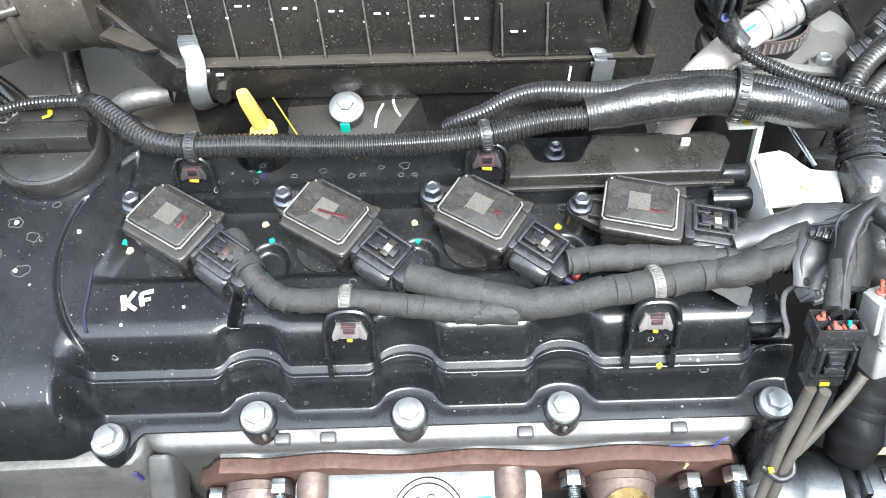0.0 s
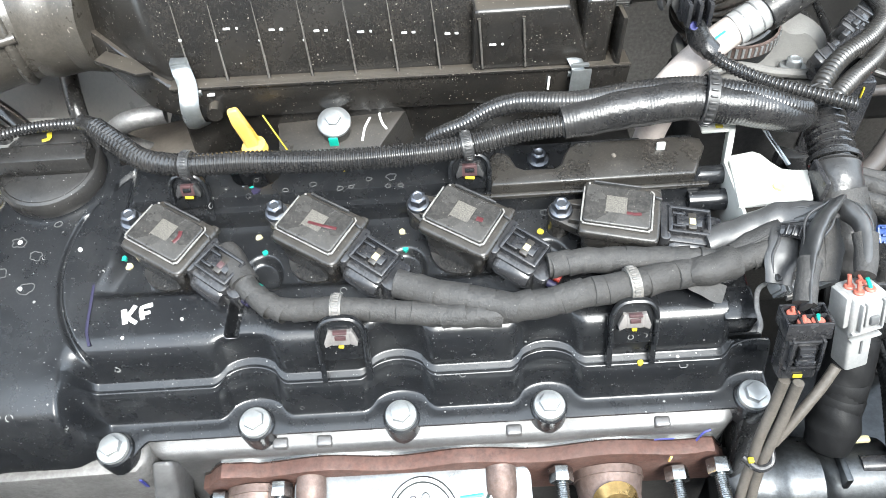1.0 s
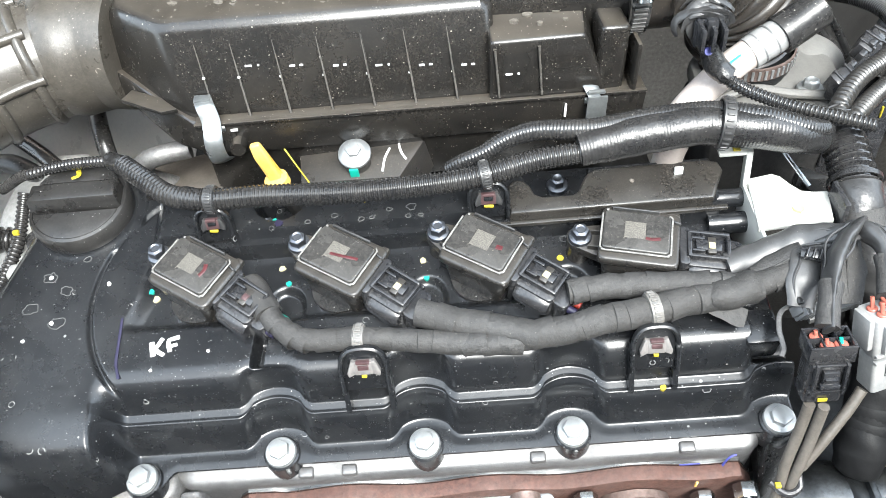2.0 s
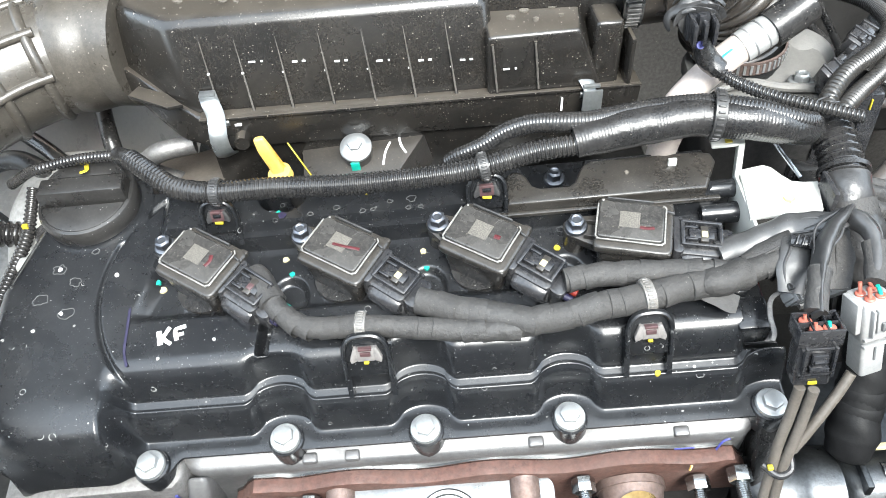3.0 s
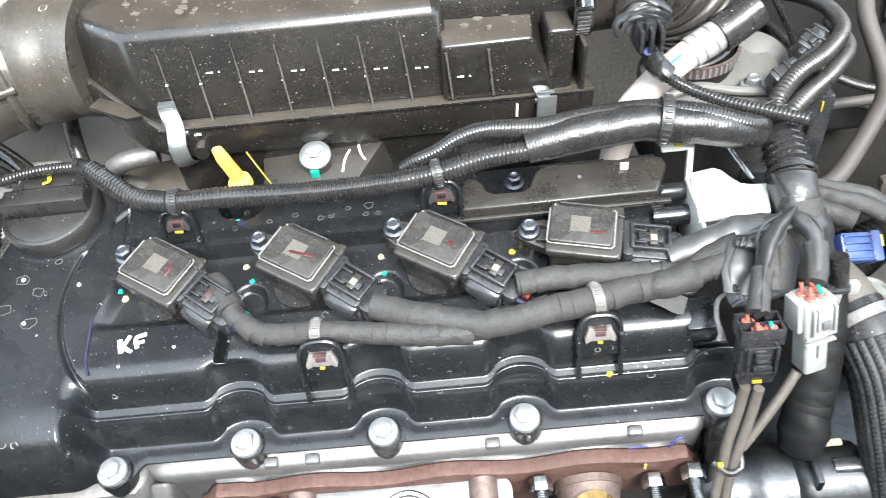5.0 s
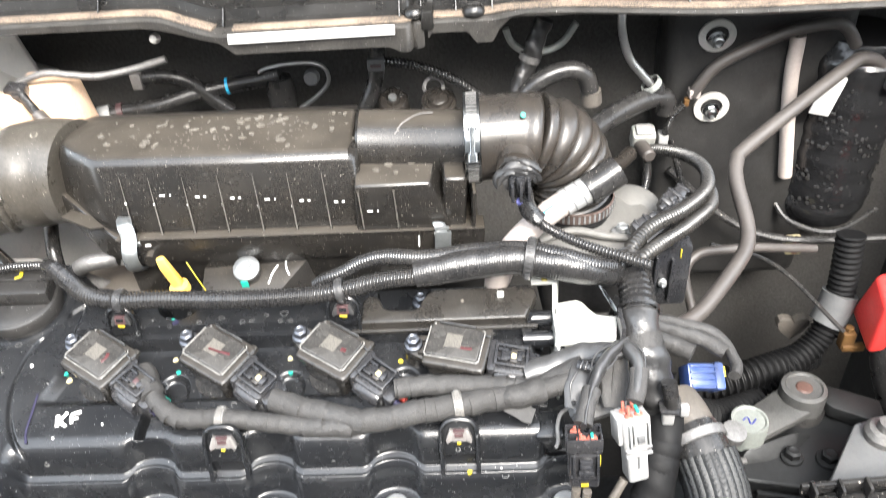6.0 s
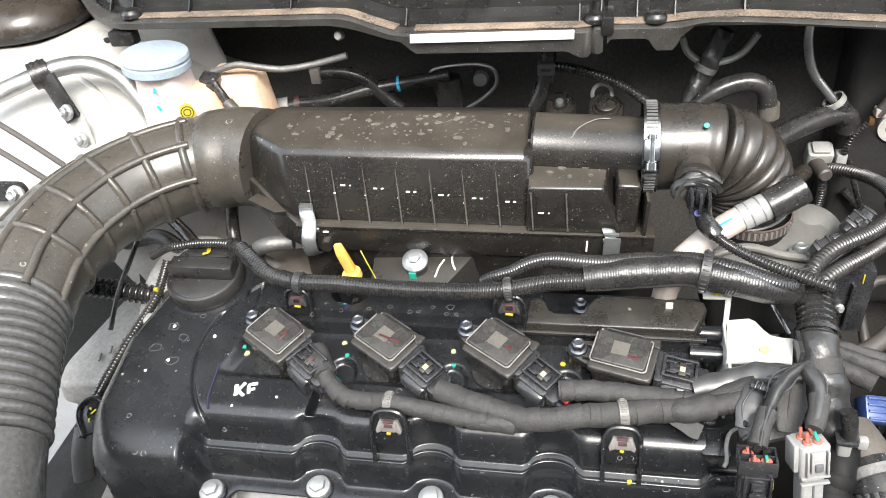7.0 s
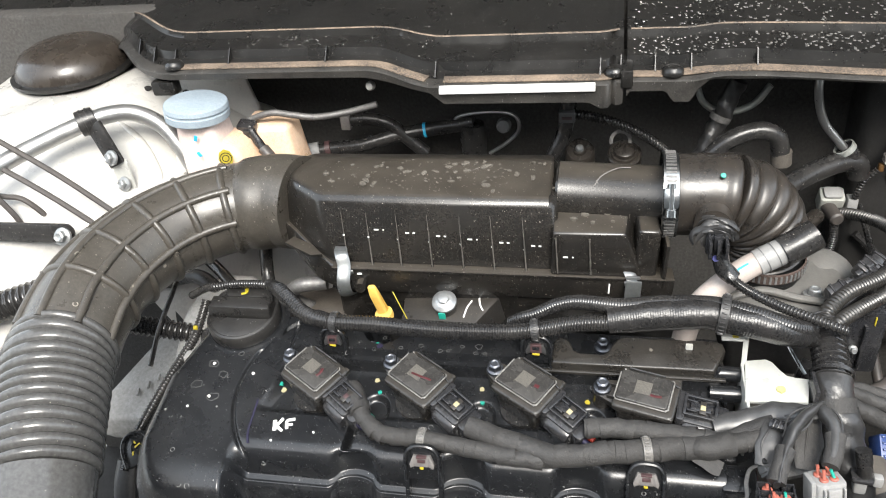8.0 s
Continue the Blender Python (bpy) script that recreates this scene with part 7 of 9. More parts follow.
def flange_outline():
    out = []
    for x in np.linspace(-0.092, 0.206, 60):
        z = -0.0325 - 0.0034 * math.cos((x - 0.02) / 0.0395 * math.pi) * (1 if -0.06 < x < 0.19 else 0.3)
        z -= 0.020 * (1 - ss(-0.092, -0.076, np.array([x]))[0]) + 0.022 * ss(0.194, 0.206, np.array([x]))[0]
        out.append((x, z))
    return out + [(0.206, -0.085), (-0.092, -0.085)]


fo = prism(flange_outline(), 0.0100, 0.0185, 0.0012, F @ pose(0, 0, 0, 90, 0, 0))
part("flange_plate", fo, M_RUST, em)
part("gasket", prism([(x, z + 0.0016) for x, z in flange_outline()], 0.0086, 0.0102, 0, F @ pose(0, 0, 0, 90, 0, 0)), M_ZINC, em, "thin bright metal gasket")
for x in (-0.060, 0.140):
    p = part("runner", tube([tuple(F @ Vector(v)) for v in ((x, -0.018, -0.062), (x, -0.034, -0.064), (x + 0.004, -0.055, -0.075), (x + 0.008, -0.07, -0.11))], 0.0175, 24, 0.003, radii=((0, 1.15), (0.2, 1.0), (1, 1.0))), M_SCALE, em)
    part("weld_bead", ring_band(F @ Matrix.Translation((x, -0.0215, -0.062)) @ pose(0, 0, 0, 90, 0, 0), 0.016, 0.005, 0.004), M_SCALE, p)
part("runner_tint", lathe([(0, 0.004), (0.009, 0.002), (0.0125, -0.004)], 24, F @ Matrix.Translation((0.1405, -0.040, -0.049)) @ pose(0, 0, 0, 55, 0, 0)), M_BRASS, em)
for x in (-0.028, 0.078):
    part("runner", tube([tuple(F @ Vector(v)) for v in ((x, -0.016, -0.042), (x, -0.030, -0.046), (x, -0.05, -0.07))], 0.0085, 18, 0.003), M_SCALE, em)
for x, z, ln in ((0.111, -0.041, 0.010), (0.177, -0.052, 0.014), (-0.082, -0.055, 0.012), (0.198, -0.041, 0.026), (-0.045, -0.041, 0.008)):
    b = part("stud_nut", prism(hexagon(0.0068), 0.0, 0.0085, 0.0008, F @ Matrix.Translation((x, -0.0205, z)) @ pose(0, 0, 0, 90, 0, 0)), M_ZINC, em, "bright hexagon nut")
    part("stud", tube([tuple(F @ Vector(v)) for v in ((x, -0.026, z), (x, -0.031 - ln * 0.5, z), (x, -0.033 - ln, z))], 0.0034, 14, pitch=0.0012, amp=0.0003), M_ZINC, b)
part("paint_mark", box((0.0012, 0.0008, 0.007), (0.171, -0.0206, -0.036), 0.0, F), M_YELLOW, em)

hs = thing("heat_shield", ENGINE @ Matrix.Translation((0.0285, -0.0585, -0.052)) @ pose(0, 0, 0, 14, 0, 0) @ Matrix.Diagonal((0.87, 1, 1, 1)), "bright aluminised heat shield with an embossed badge", "heat shield")
part("sheet", prism(rounded(0.152, 0.085, 0.007), -0.0012, 0.0006, 0.0005, Matrix.Translation((0, 0.0, 0))), M_SHIELD, hs)
part("turned_edge", box((0.142, 0.0012, 0.008), (0, 0.0424, -0.004), 0.0005), M_SHIELD, hs)
part("badge", lathe([(0.0235, 0.0005), (0.0225, 0.0024), (0.0205, 0.0024), (0.0195, 0.0010), (0, 0.0010)], 40, Matrix.Translation((0.006, 0.016, 0.0))), M_SHIELD, hs)
for k in range(9):
    a = radians(40 * k)
    part("badge_lobe", lathe([(0, 0.0028), (0.0022, 0.0022), (0.003, 0.0008)], 12, Matrix.Translation((0.006 + 0.012 * math.cos(a), 0.016 + 0.012 * math.sin(a), 0.0))), M_SHIELD, hs)
for x in (-0.052, 0.052):
    part("shield_bolt", lathe([(0, 0.004), (0.004, 0.0035), (0.0055, 0.0012), (0.006, 0)], 20, Matrix.Translation((x, 0.024, 0.0005))), M_SHIELD, hs)
part("paint_stroke", stroke([(0.030, 0.0265, 0.0005), (0.045, 0.0275, 0.0005)], 0.0022, lift=0.0), M_GPAINT, hs)

# ---- hoses and castings right of the head ----
bh = thing("taped_boot", Matrix.Translation((0.27, -0.076, -0.01)), "thick hose wrapped in dull black tape with a folded end", "hose")
part("hose", under(bh, tube([(0.286, -0.036, 0.016), (0.281, -0.050, 0.006), (0.275, -0.066, -0.008), (0.269, -0.082, -0.028), (0.265, -0.094, -0.044), (0.263, -0.099, -0.054)], 0.0132, 24, 0.0010, wobble=0.06, seed=31, radii=((0, 0.9), (0.3, 1.0), (0.70, 1.0), (0.85, 1.10), (0.96, 0.92), (1, 0.6)))), M_BOOT, bh)
bq, _ = spline([(0.281, -0.050, 0.006), (0.275, -0.066, -0.008), (0.269, -0.082, -0.028), (0.265, -0.094, -0.044)], 0.001)
for k in (6, 17, 41, 50):
    part("tape_turn", lathe([(0.0126, -0.006), (0.0136, -0.0045), (0.0135, 0.0035), (0.0126, 0.0055)], 26, bh.matrix_world.inverted() @ along(bq[k], bq[k + 1]) @ pose(0, 0, 0, 12, 8 - (k % 4) * 5, 0)), M_BOOT, bh)
br = thing("braided_hose", Matrix.Translation((0.312, -0.08, -0.03)), "fat black hose in a knitted protective sleeve", "hose")
bpts = [(0.303, -0.040, 0.000), (0.308, -0.056, -0.004), (0.313, -0.074, -0.016), (0.316, -0.092, -0.036), (0.319, -0.112, -0.062), (0.323, -0.132, -0.098), (0.326, -0.145, -0.15)]
part("hose", under(br, tube(bpts[:4], 0.0180, 26, 0.002)), M_HOSE, br)
NB = 144
v, f = tube(bpts[1:], 0.0200, NB, 0.0008)
pc, sc_ = spline(bpts[1:], 0.0008)
for i in range(len(pc)):
    for j in range(NB):
        u = (24 * j / NB) % 1.0
        o = v[i * NB + j] - pc[i]
        knit = math.sin(2 * math.pi * sc_[i] / 0.0026 + 5.0 * abs(2 * u - 1))
        v[i * NB + j] = pc[i] + o * (1 + 0.045 * math.sin(math.pi * u) + 0.020 * knit * math.sin(math.pi * u))
part("sleeve", under(br, (v, f)), M_BRAID, br)
part("hose_clamp", ring_band(br.matrix_world.inverted() @ along((0.305, -0.047, -0.0015), (0.309, -0.060, -0.006)), 0.0190, 0.007, 0.0014), M_ALUDULL, br)
part("neck", under(br, tube([(0.296, -0.018, 0.004), (0.300, -0.030, 0.004), (0.305, -0.046, -0.001)], 0.0165, 24, 0.002)), M_CABLE, br)
gh = thing("gear_housing", Matrix.Translation((0.27, -0.10, -0.08)), "cast aluminium housing beside the head", "housing")
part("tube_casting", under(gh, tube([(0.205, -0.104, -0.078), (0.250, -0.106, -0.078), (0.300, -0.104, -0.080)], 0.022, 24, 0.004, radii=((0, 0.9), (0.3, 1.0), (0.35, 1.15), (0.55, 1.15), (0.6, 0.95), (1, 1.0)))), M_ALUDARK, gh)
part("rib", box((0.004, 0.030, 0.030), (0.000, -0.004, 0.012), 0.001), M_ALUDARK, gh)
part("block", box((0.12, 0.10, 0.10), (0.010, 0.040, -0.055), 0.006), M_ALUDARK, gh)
part("yellow_tag", box((0.012, 0.004, 0.003), (0.014, 0.006, 0.026), 0.001), M_CPAINT, gh)
part("plug", lathe([(0, 0.0), (0.006, 0.0), (0.006, 0.020), (0.0085, 0.022), (0.0085, 0.028), (0, 0.028)], 18, Matrix.Translation((0.012, -0.006, 0.018)) @ pose(0, 0, 0, 0, 90, 0)), M_CONN, gh)
single("head_end_shroud", hull([(0.208, -0.098, -0.014), (0.224, -0.088, -0.008), (0.226, -0.104, -0.060), (0.206, -0.112, -0.060), (0.215, -0.06, -0.02), (0.215, -0.06, -0.06)], 0.002), M_HOSE, "dark rubber shroud at the end of the head", "shroud")

# gearbox mount
gm = thing("gearbox_mount", Matrix.Translation((0.425, 0.09, -0.14)), "grey cast gearbox mount arm with two round bosses", "engine mount")
part("arm", hull([(x + r * math.cos(a), y + r * math.sin(a), z) for x, y, r in ((-0.026, -0.013, 0.0150), (0.033, 0.023, 0.0190)) for a in np.linspace(0, 6.28, 13)[:-1] for z in (-0.014, -0.004)], 0.003), M_ARM, gm)
part("arm_foot", hull([(-0.050, -0.050, -0.040), (0.010, -0.042, -0.040), (0.020, -0.012, -0.012), (-0.030, -0.030, -0.012), (-0.040, 0.0, -0.04), (0.06, 0.0, -0.04)], 0.003), M_IRON, gm)
part("boss", lathe([(0.0168, -0.02), (0.0168, 0.002), (0.0160, 0.0060), (0.0145, 0.0060), (0.0132, 0.0045), (0, 0.0045)], 36, Matrix.Translation((-0.026, -0.012, 0.001))), M_PALEDISC, gm, "pale disc with a blue ink mark")
part("ink_mark", stroke([(-0.032, -0.012, 0.0057), (-0.027, -0.009, 0.0057), (-0.026, -0.017, 0.0057), (-0.020, -0.011, 0.0057)], 0.0014, lift=0.0002), M_BPAINT, gm)
mbs = part("boss", lathe([(0.0208, -0.03), (0.0208, 0.006), (0.0200, 0.010), (0.0165, 0.0112), (0.0152, 0.0095), (0, 0.0095)], 36, Matrix.Translation((0.034, 0.024, -0.004))), M_ARM, gm, "grey cast boss with a rusty core")
part("rubber_ring", lathe([(0.022, -0.03), (0.0225, -0.012), (0.0207, -0.008)], 36, Matrix.Translation((0.034, 0.023, -0.006))), M_HOSE, mbs)
part("rusty_core", lathe([(0, 0.0110), (0.0062, 0.0105), (0.0080, 0.0090)], 24, Matrix.Translation((0.034, 0.024, -0.0038))), M_RUST, mbs)
part("rear_arm", hull([(0.040, 0.045, -0.006), (0.066, 0.034, -0.006), (0.105, 0.02, -0.010), (0.100, -0.01, -0.010), (0.056, 0.010, -0.006), (0.040, 0.045, -0.02), (0.105, 0.020, -0.03), (0.100, -0.01, -0.03), (0.056, 0.010, -0.02)], 0.002), M_IRON, gm)
gx = thing("gearbox", Matrix.Translation((0.42, -0.02, -0.20)), "dark grey ribbed gearbox casing", "gearbox")
part("casing", hull([(-0.10, -0.14, -0.03), (0.13, -0.14, -0.02), (0.14, 0.05, 0.018), (-0.06, 0.05, 0.018), (-0.10, -0.14, -0.16), (0.14, -0.14, -0.16), (0.14, 0.10, -0.16), (-0.06, 0.10, -0.16)], 0.008), M_IRON, gx)
part("flange", hull([(-0.05, 0.060, 0.036), (0.020, 0.046, 0.036), (0.050, 0.052, 0.036), (0.090, 0.075, 0.036), (0.09, 0.13, 0.036), (-0.05, 0.13, 0.036), (-0.05, 0.060, 0.016), (0.020, 0.046, 0.016), (0.050, 0.052, 0.016), (0.090, 0.075, 0.016), (0.09, 0.13, 0.01), (-0.05, 0.13, 0.01)], 0.003, 3), M_IRON, gx)
for (xa, ya), (xb, yb) in (((-0.022, 0.050), (0.016, 0.042)), ((-0.026, 0.027), (0.005, 0.016)), ((-0.036, -0.003), (0.004, 0.008)), ((-0.046, -0.040), (0.008, -0.017)), ((-0.05, -0.08), (0.03, -0.05))):
    part("rib", hull([(x, y + e, z) for x, y in ((xa, ya), (xb, yb)) for e, z in ((-0.0022, 0.028 + 0.1 * min(0, y)), (0.0022, 0.028 + 0.1 * min(0, y)), (-0.005, -0.02), (0.005, -0.02))], 0.0008), M_IRON, gx)
for x, y, r in ((0.015, 0.078, 0.010), (0.046, 0.074, 0.011)):
    part("bolt", hex_bolt(r, r * 0.7, 0.007, Matrix.Translation((x, y, 0.037))), M_IRON, gx)
part("lever", box((0.030, 0.006, 0.003), (-0.034, 0.075, 0.042), 0.001, pose(0, 0, 0, 0, 0, 6)), M_ALUDULL, gx)
tray = thing("battery_tray", Matrix.Translation((0.47, -0.07, -0.10)), "black plastic battery tray with slotted edge", "tray")
part("shell", hull([(-0.065, 0.050, -0.006), (0.14, 0.050, 0.012), (0.14, -0.14, 0.012), (-0.010, -0.14, -0.012), (-0.055, 0.045, -0.030), (0.14, 0.045, -0.09), (0.14, -0.14, -0.09), (0.0, -0.14, -0.06)], 0.004), M_HOSE, tray)
part("rim", box((0.21, 0.004, 0.012), (0.040, 0.054, 0.002), 0.001, pose(0, 0, 0, 0, -5, 0)), M_HOSE, tray)
for k in range(8):
    part("slot_bar", box((0.0028, 0.012, 0.014), (-0.058 + 0.020 * k, 0.048, 0.000 + 0.0018 * k), 0.0008), M_HOSE, tray)
single("grey_side_plate", hull([(0.436, 0.000, -0.124), (0.515, 0.000, -0.12), (0.535, 0.075, -0.118), (0.480, 0.060, -0.121), (0.436, 0.000, -0.15), (0.515, 0.0, -0.15), (0.535, 0.075, -0.15), (0.48, 0.06, -0.15)], 0.003), M_GPLASTIC, "pale grey metal plate beside the battery", "plate")
rc = thing("terminal_cover", Matrix.Translation((0.542, 0.165, -0.092)) @ pose(0, 0, 0, 12, -12, 0), "bright red battery terminal cover", "terminal cover")
part("hood", hull([(-0.022, -0.024, -0.030), (0.030, -0.024, -0.030), (0.030, 0.028, -0.030), (-0.018, 0.028, -0.030), (-0.010, -0.016, 0.030), (0.026, -0.016, 0.034), (0.026, 0.020, 0.040), (-0.006, 0.020, 0.036)], 0.005, 3), M_REDCAP, rc)
part("cable", tube([(0.0, -0.010, -0.028), (0.0, -0.026, -0.060), (0.006, -0.04, -0.10)], 0.015, 18, 0.004), M_HOSE, rc)
tn = thing("terminal_clamp", Matrix.Translation((0.5185, 0.172, -0.132)) @ Matrix.Scale(0.72, 4), "brown brassy battery terminal clamp", "terminal")
part("block", box((0.018, 0.016, 0.030), (0, 0, 0), 0.003), M_TERM, tn)
part("arm", box((0.030, 0.010, 0.010), (0.008, -0.006, -0.010), 0.002), M_TERM, tn)
part("nut", prism(hexagon(0.006), 0.015, 0.022, 0.001), M_TERM, tn)
pl2 = thing("capped_post", Matrix.Translation((0.498, 0.045, -0.115)), "small steel capped post with a yellow mark", "post")
part("cap", lathe([(0.016, -0.03), (0.016, 0.0), (0.013, 0.004), (0.008, 0.005), (0.007, 0.012), (0, 0.012)], 28), M_ALUDULL, pl2)
part("collar", lathe([(0.020, -0.03), (0.020, -0.012), (0.016, -0.010)], 28), M_HOSE, pl2)
part("paint_mark", box((0.003, 0.003, 0.012), (0, -0.020, -0.02), 0.0005), M_YPAINT, pl2)

# ---- pipes on the right ----
ac = thing("refrigerant_pipe", Matrix.Translation((0.385, 0.15, 0.05)), "grey-brown bent refrigerant pipe", "pipe")


def bent(points, r=0.03):
    """Points of a pipe with its corners rounded."""
    out = [points[0]]
    for a, b, c in zip(points, points[1:], points[2:]):
        a, b, c = Vector(a), Vector(b), Vector(c)
        p, q = b + (a - b).normalized() * min(r, (a - b).length * 0.4), b + (c - b).normalized() * min(r, (c - b).length * 0.4)
        out += [tuple(p), tuple((p + q + b * 2) / 4), tuple(q)]
    return out + [points[-1]]


part("pipe", under(ac, tube(bent([(0.286, 0.036, 0.012), (0.330, 0.060, 0.010), (0.386, 0.124, 0.030), (0.381, 0.192, 0.067), (0.514, 0.280, 0.116), (0.545, 0.290, 0.095), (0.548, 0.292, 0.05)], 0.022), 0.0062, 18, 0.003)), M_PIPE, ac)
a2 = thing("upper_pipe", Matrix.Translation((0.44, 0.285, 0.13)), "grey-brown pipe across the firewall with a small plug", "pipe")
part("pipe", under(a2, tube(bent([(0.368, 0.285, 0.080), (0.385, 0.285, 0.110), (0.446, 0.287, 0.139), (0.493, 0.288, 0.145), (0.510, 0.290, 0.120)], 0.018), 0.0056, 16, 0.003)), M_PIPE, a2)
part("plug", box((0.005, 0.005, 0.008), (-0.076, 0.0, -0.056), 0.001), M_TERM, a2)
part("pink_cap", box((0.010, 0.010, 0.008), (-0.070, 0.0, -0.047), 0.001), M_PINKHOSE, a2)
part("wire", under(a2, tube([(0.362, 0.285, 0.072), (0.352, 0.285, 0.058), (0.348, 0.285, 0.040)], 0.003, 10, pitch=0.003, amp=0.0005)), M_CONDUIT, a2)
single("drain_pipe", tube(bent([(0.352, 0.118, -0.060), (0.342, 0.150, -0.018), (0.356, 0.162, -0.008), (0.406, 0.172, -0.013), (0.470, 0.185, -0.028)], 0.014), 0.0042, 14, 0.003), M_PIPE, "thin grey pipe with a square bend", "pipe")
single("pink_hose", tube([(0.461, 0.300, 0.128), (0.464, 0.300, 0.075), (0.479, 0.300, -0.023)], 0.0070, 18, 0.003, bore=0.01), M_PINKHOSE, "pale pink rubber hose on the firewall", "hose")
cn = thing("accumulator", Matrix.Translation((0.530, 0.325, 0.018)), "black bumpy foam-wrapped canister on the firewall", "canister")
v, f = tube([(0, 0, -0.10), (0, 0, -0.03), (0, 0, 0.04), (0.0, 0, 0.10)], 0.046, 36, 0.004, wobble=0.03, seed=40, radii=((0, 0.85), (0.1, 1.0), (0.9, 1.0), (1, 0.8)))
part("foam", (v, f), M_FOAM, cn)
rng = random.Random(12)
bv, bf = [], []
for k in range(220):
    a, z, r = rng.uniform(3.4, 6.1), rng.uniform(-0.075, 0.060), rng.uniform(0.0010, 0.0028)
    c = Vector((0.046 * math.cos(a), 0.046 * math.sin(a), z))
    o = Vector((math.cos(a), math.sin(a), 0))
    t = Vector((-math.sin(a), math.cos(a), 0))
    base = len(bv)
    bv += [tuple(c + t * (r * math.cos(q)) + Vector((0, 0, r * math.sin(q)))) for q in np.linspace(0, 6.2832, 7)[:-1]] + [tuple(c + o * r * 0.8)]
    bf += [(base + j, base + (j + 1) % 6, base + 6) for j in range(6)]
part("bumpy_foam", (bv, bf), M_CONDUIT, cn, "shiny bumps on the foam", angle=80, kind="stuff")
part("strap", tube([(-0.055, -0.010, -0.075), (-0.040, -0.035, -0.092), (0.0, -0.052, -0.096), (0.05, -0.03, -0.085)], 0.003, 8, 0.003), M_HOSE, cn)
part("tag", box((0.020, 0.002, 0.040), (-0.048, -0.040, 0.045), 0.0005, pose(0, 0, 0, 0, 14, 0)), M_LABEL, cn)
part("fitting", box((0.020, 0.016, 0.020), (0.02, -0.046, 0.072), 0.003), M_ALPIPE, cn)
hl = thing("heater_hose", Matrix.Translation((0.515, 0.20, -0.09)), "black hose with a grey plastic collar", "hose")
part("hose", under(hl, tube([(0.516, 0.215, -0.036), (0.516, 0.207, -0.070), (0.514, 0.199, -0.106), (0.498, 0.185, -0.145), (0.460, 0.165, -0.165), (0.40, 0.14, -0.19)], 0.0125, 22, pitch=0.0058, amp=0.0011)), M_BOOT, hl)
part("collar", under(hl, tube([(0.5155, 0.2015, -0.098), (0.511, 0.196, -0.115), (0.505, 0.191, -0.128)], 0.0168, 24, 0.003)), M_GPLASTIC, hl)
part("clip", box((0.018, 0.014, 0.018), (-0.027, 0.065, 0.004), 0.003), M_CPAINT, hl)
part("clip_core", box((0.006, 0.016, 0.010), (-0.027, 0.064, 0.004), 0.001), M_RED, hl)
single("cone_bracket", prism([(0.486 + 0.0011 * 15 * math.sin(a) ** 3, -0.156 + 0.0011 * (13 * math.cos(a) - 5 * math.cos(2 * a) - 2 * math.cos(3 * a))) for a in np.linspace(0, 6.2832, 25)[:-1]], -0.224, -0.214, 0.001, pose(0, 0, 0, 90, 0, 0)), M_CABLE, "pale heart-shaped metal bracket low on the side", "bracket")
for i, pts in enumerate(([(0.33, 0.17, -0.19), (0.38, 0.15, -0.17), (0.44, 0.16, -0.16), (0.50, 0.19, -0.17)], [(0.34, 0.09, -0.13), (0.38, 0.105, -0.16), (0.43, 0.135, -0.18)], [(0.30, 0.02, -0.06), (0.33, 0.00, -0.05), (0.335, -0.02, -0.06), (0.33, -0.03, -0.10)])):
    single("corrugated_hose", tube(pts, 0.014 if i < 2 else 0.008, 18, pitch=0.0065, amp=0.0016), M_BOOT, "dark corrugated hose deep beside the gearbox", "hose", "deep hoses")
single("side_cable", tube([(0.36, 0.30, -0.01), (0.42, 0.28, -0.06), (0.48, 0.26, -0.075), (0.60, 0.25, -0.07)], 0.004, 10, 0.004), M_HOSE, "thin black cable along the bay side", "cable")
single("side_cable", tube([(0.38, 0.20, -0.03), (0.44, 0.19, -0.05), (0.50, 0.15, -0.10)], 0.0022, 8, 0.004), M_HOSE, "thin black cable along the bay side", "cable")
tk = thing("shift_tower", Matrix.Translation((0.345, -0.005, -0.06)), "steel rod with a green-tinted cap under the blue plug", "lever")
part("rod", lathe([(0, -0.05), (0.010, -0.05), (0.010, -0.03), (0.006, -0.028), (0.006, 0.010), (0.009, 0.012), (0.009, 0.020), (0, 0.021)], 20, pose(0, 0, 0, 10, 6, 0)), M_ALUDULL, tk)
part("cap", lathe([(0.013, -0.020), (0.013, -0.008), (0.010, -0.005), (0, -0.005)], 20, pose(-0.012, 0, 0, 0, 0, 0)), M_GPAINT, tk)

# ---- pipes and hoses in front of the firewall ----
def hose(name, pts, r, material, label, category="hose", **kw):
    return single(name, tube(pts, r, 16, kw.pop("step", 0.003), **kw), material, label, category)


h1 = thing("heater_stub_hose", Matrix.Translation((0.24, 0.26, 0.11)), "black rubber hose curling over to an open end", "hose")
part("hose", under(h1, tube([(0.196, 0.245, 0.088), (0.206, 0.250, 0.101), (0.223, 0.255, 0.117), (0.247, 0.260, 0.124), (0.264, 0.260, 0.119), (0.271, 0.262, 0.096)], 0.0082, 18, 0.003)), M_HOSE, h1)
part("end_ring", under(h1, tube([(0.2705, 0.262, 0.103), (0.2712, 0.262, 0.096), (0.2718, 0.262, 0.090)], 0.0092, 18, 0.002, bore=0.004)), M_CABLE, h1)
h2 = thing("firewall_hose", Matrix.Translation((0.31, 0.27, 0.08)), "thick black rubber hose meeting a metal pipe", "hose")
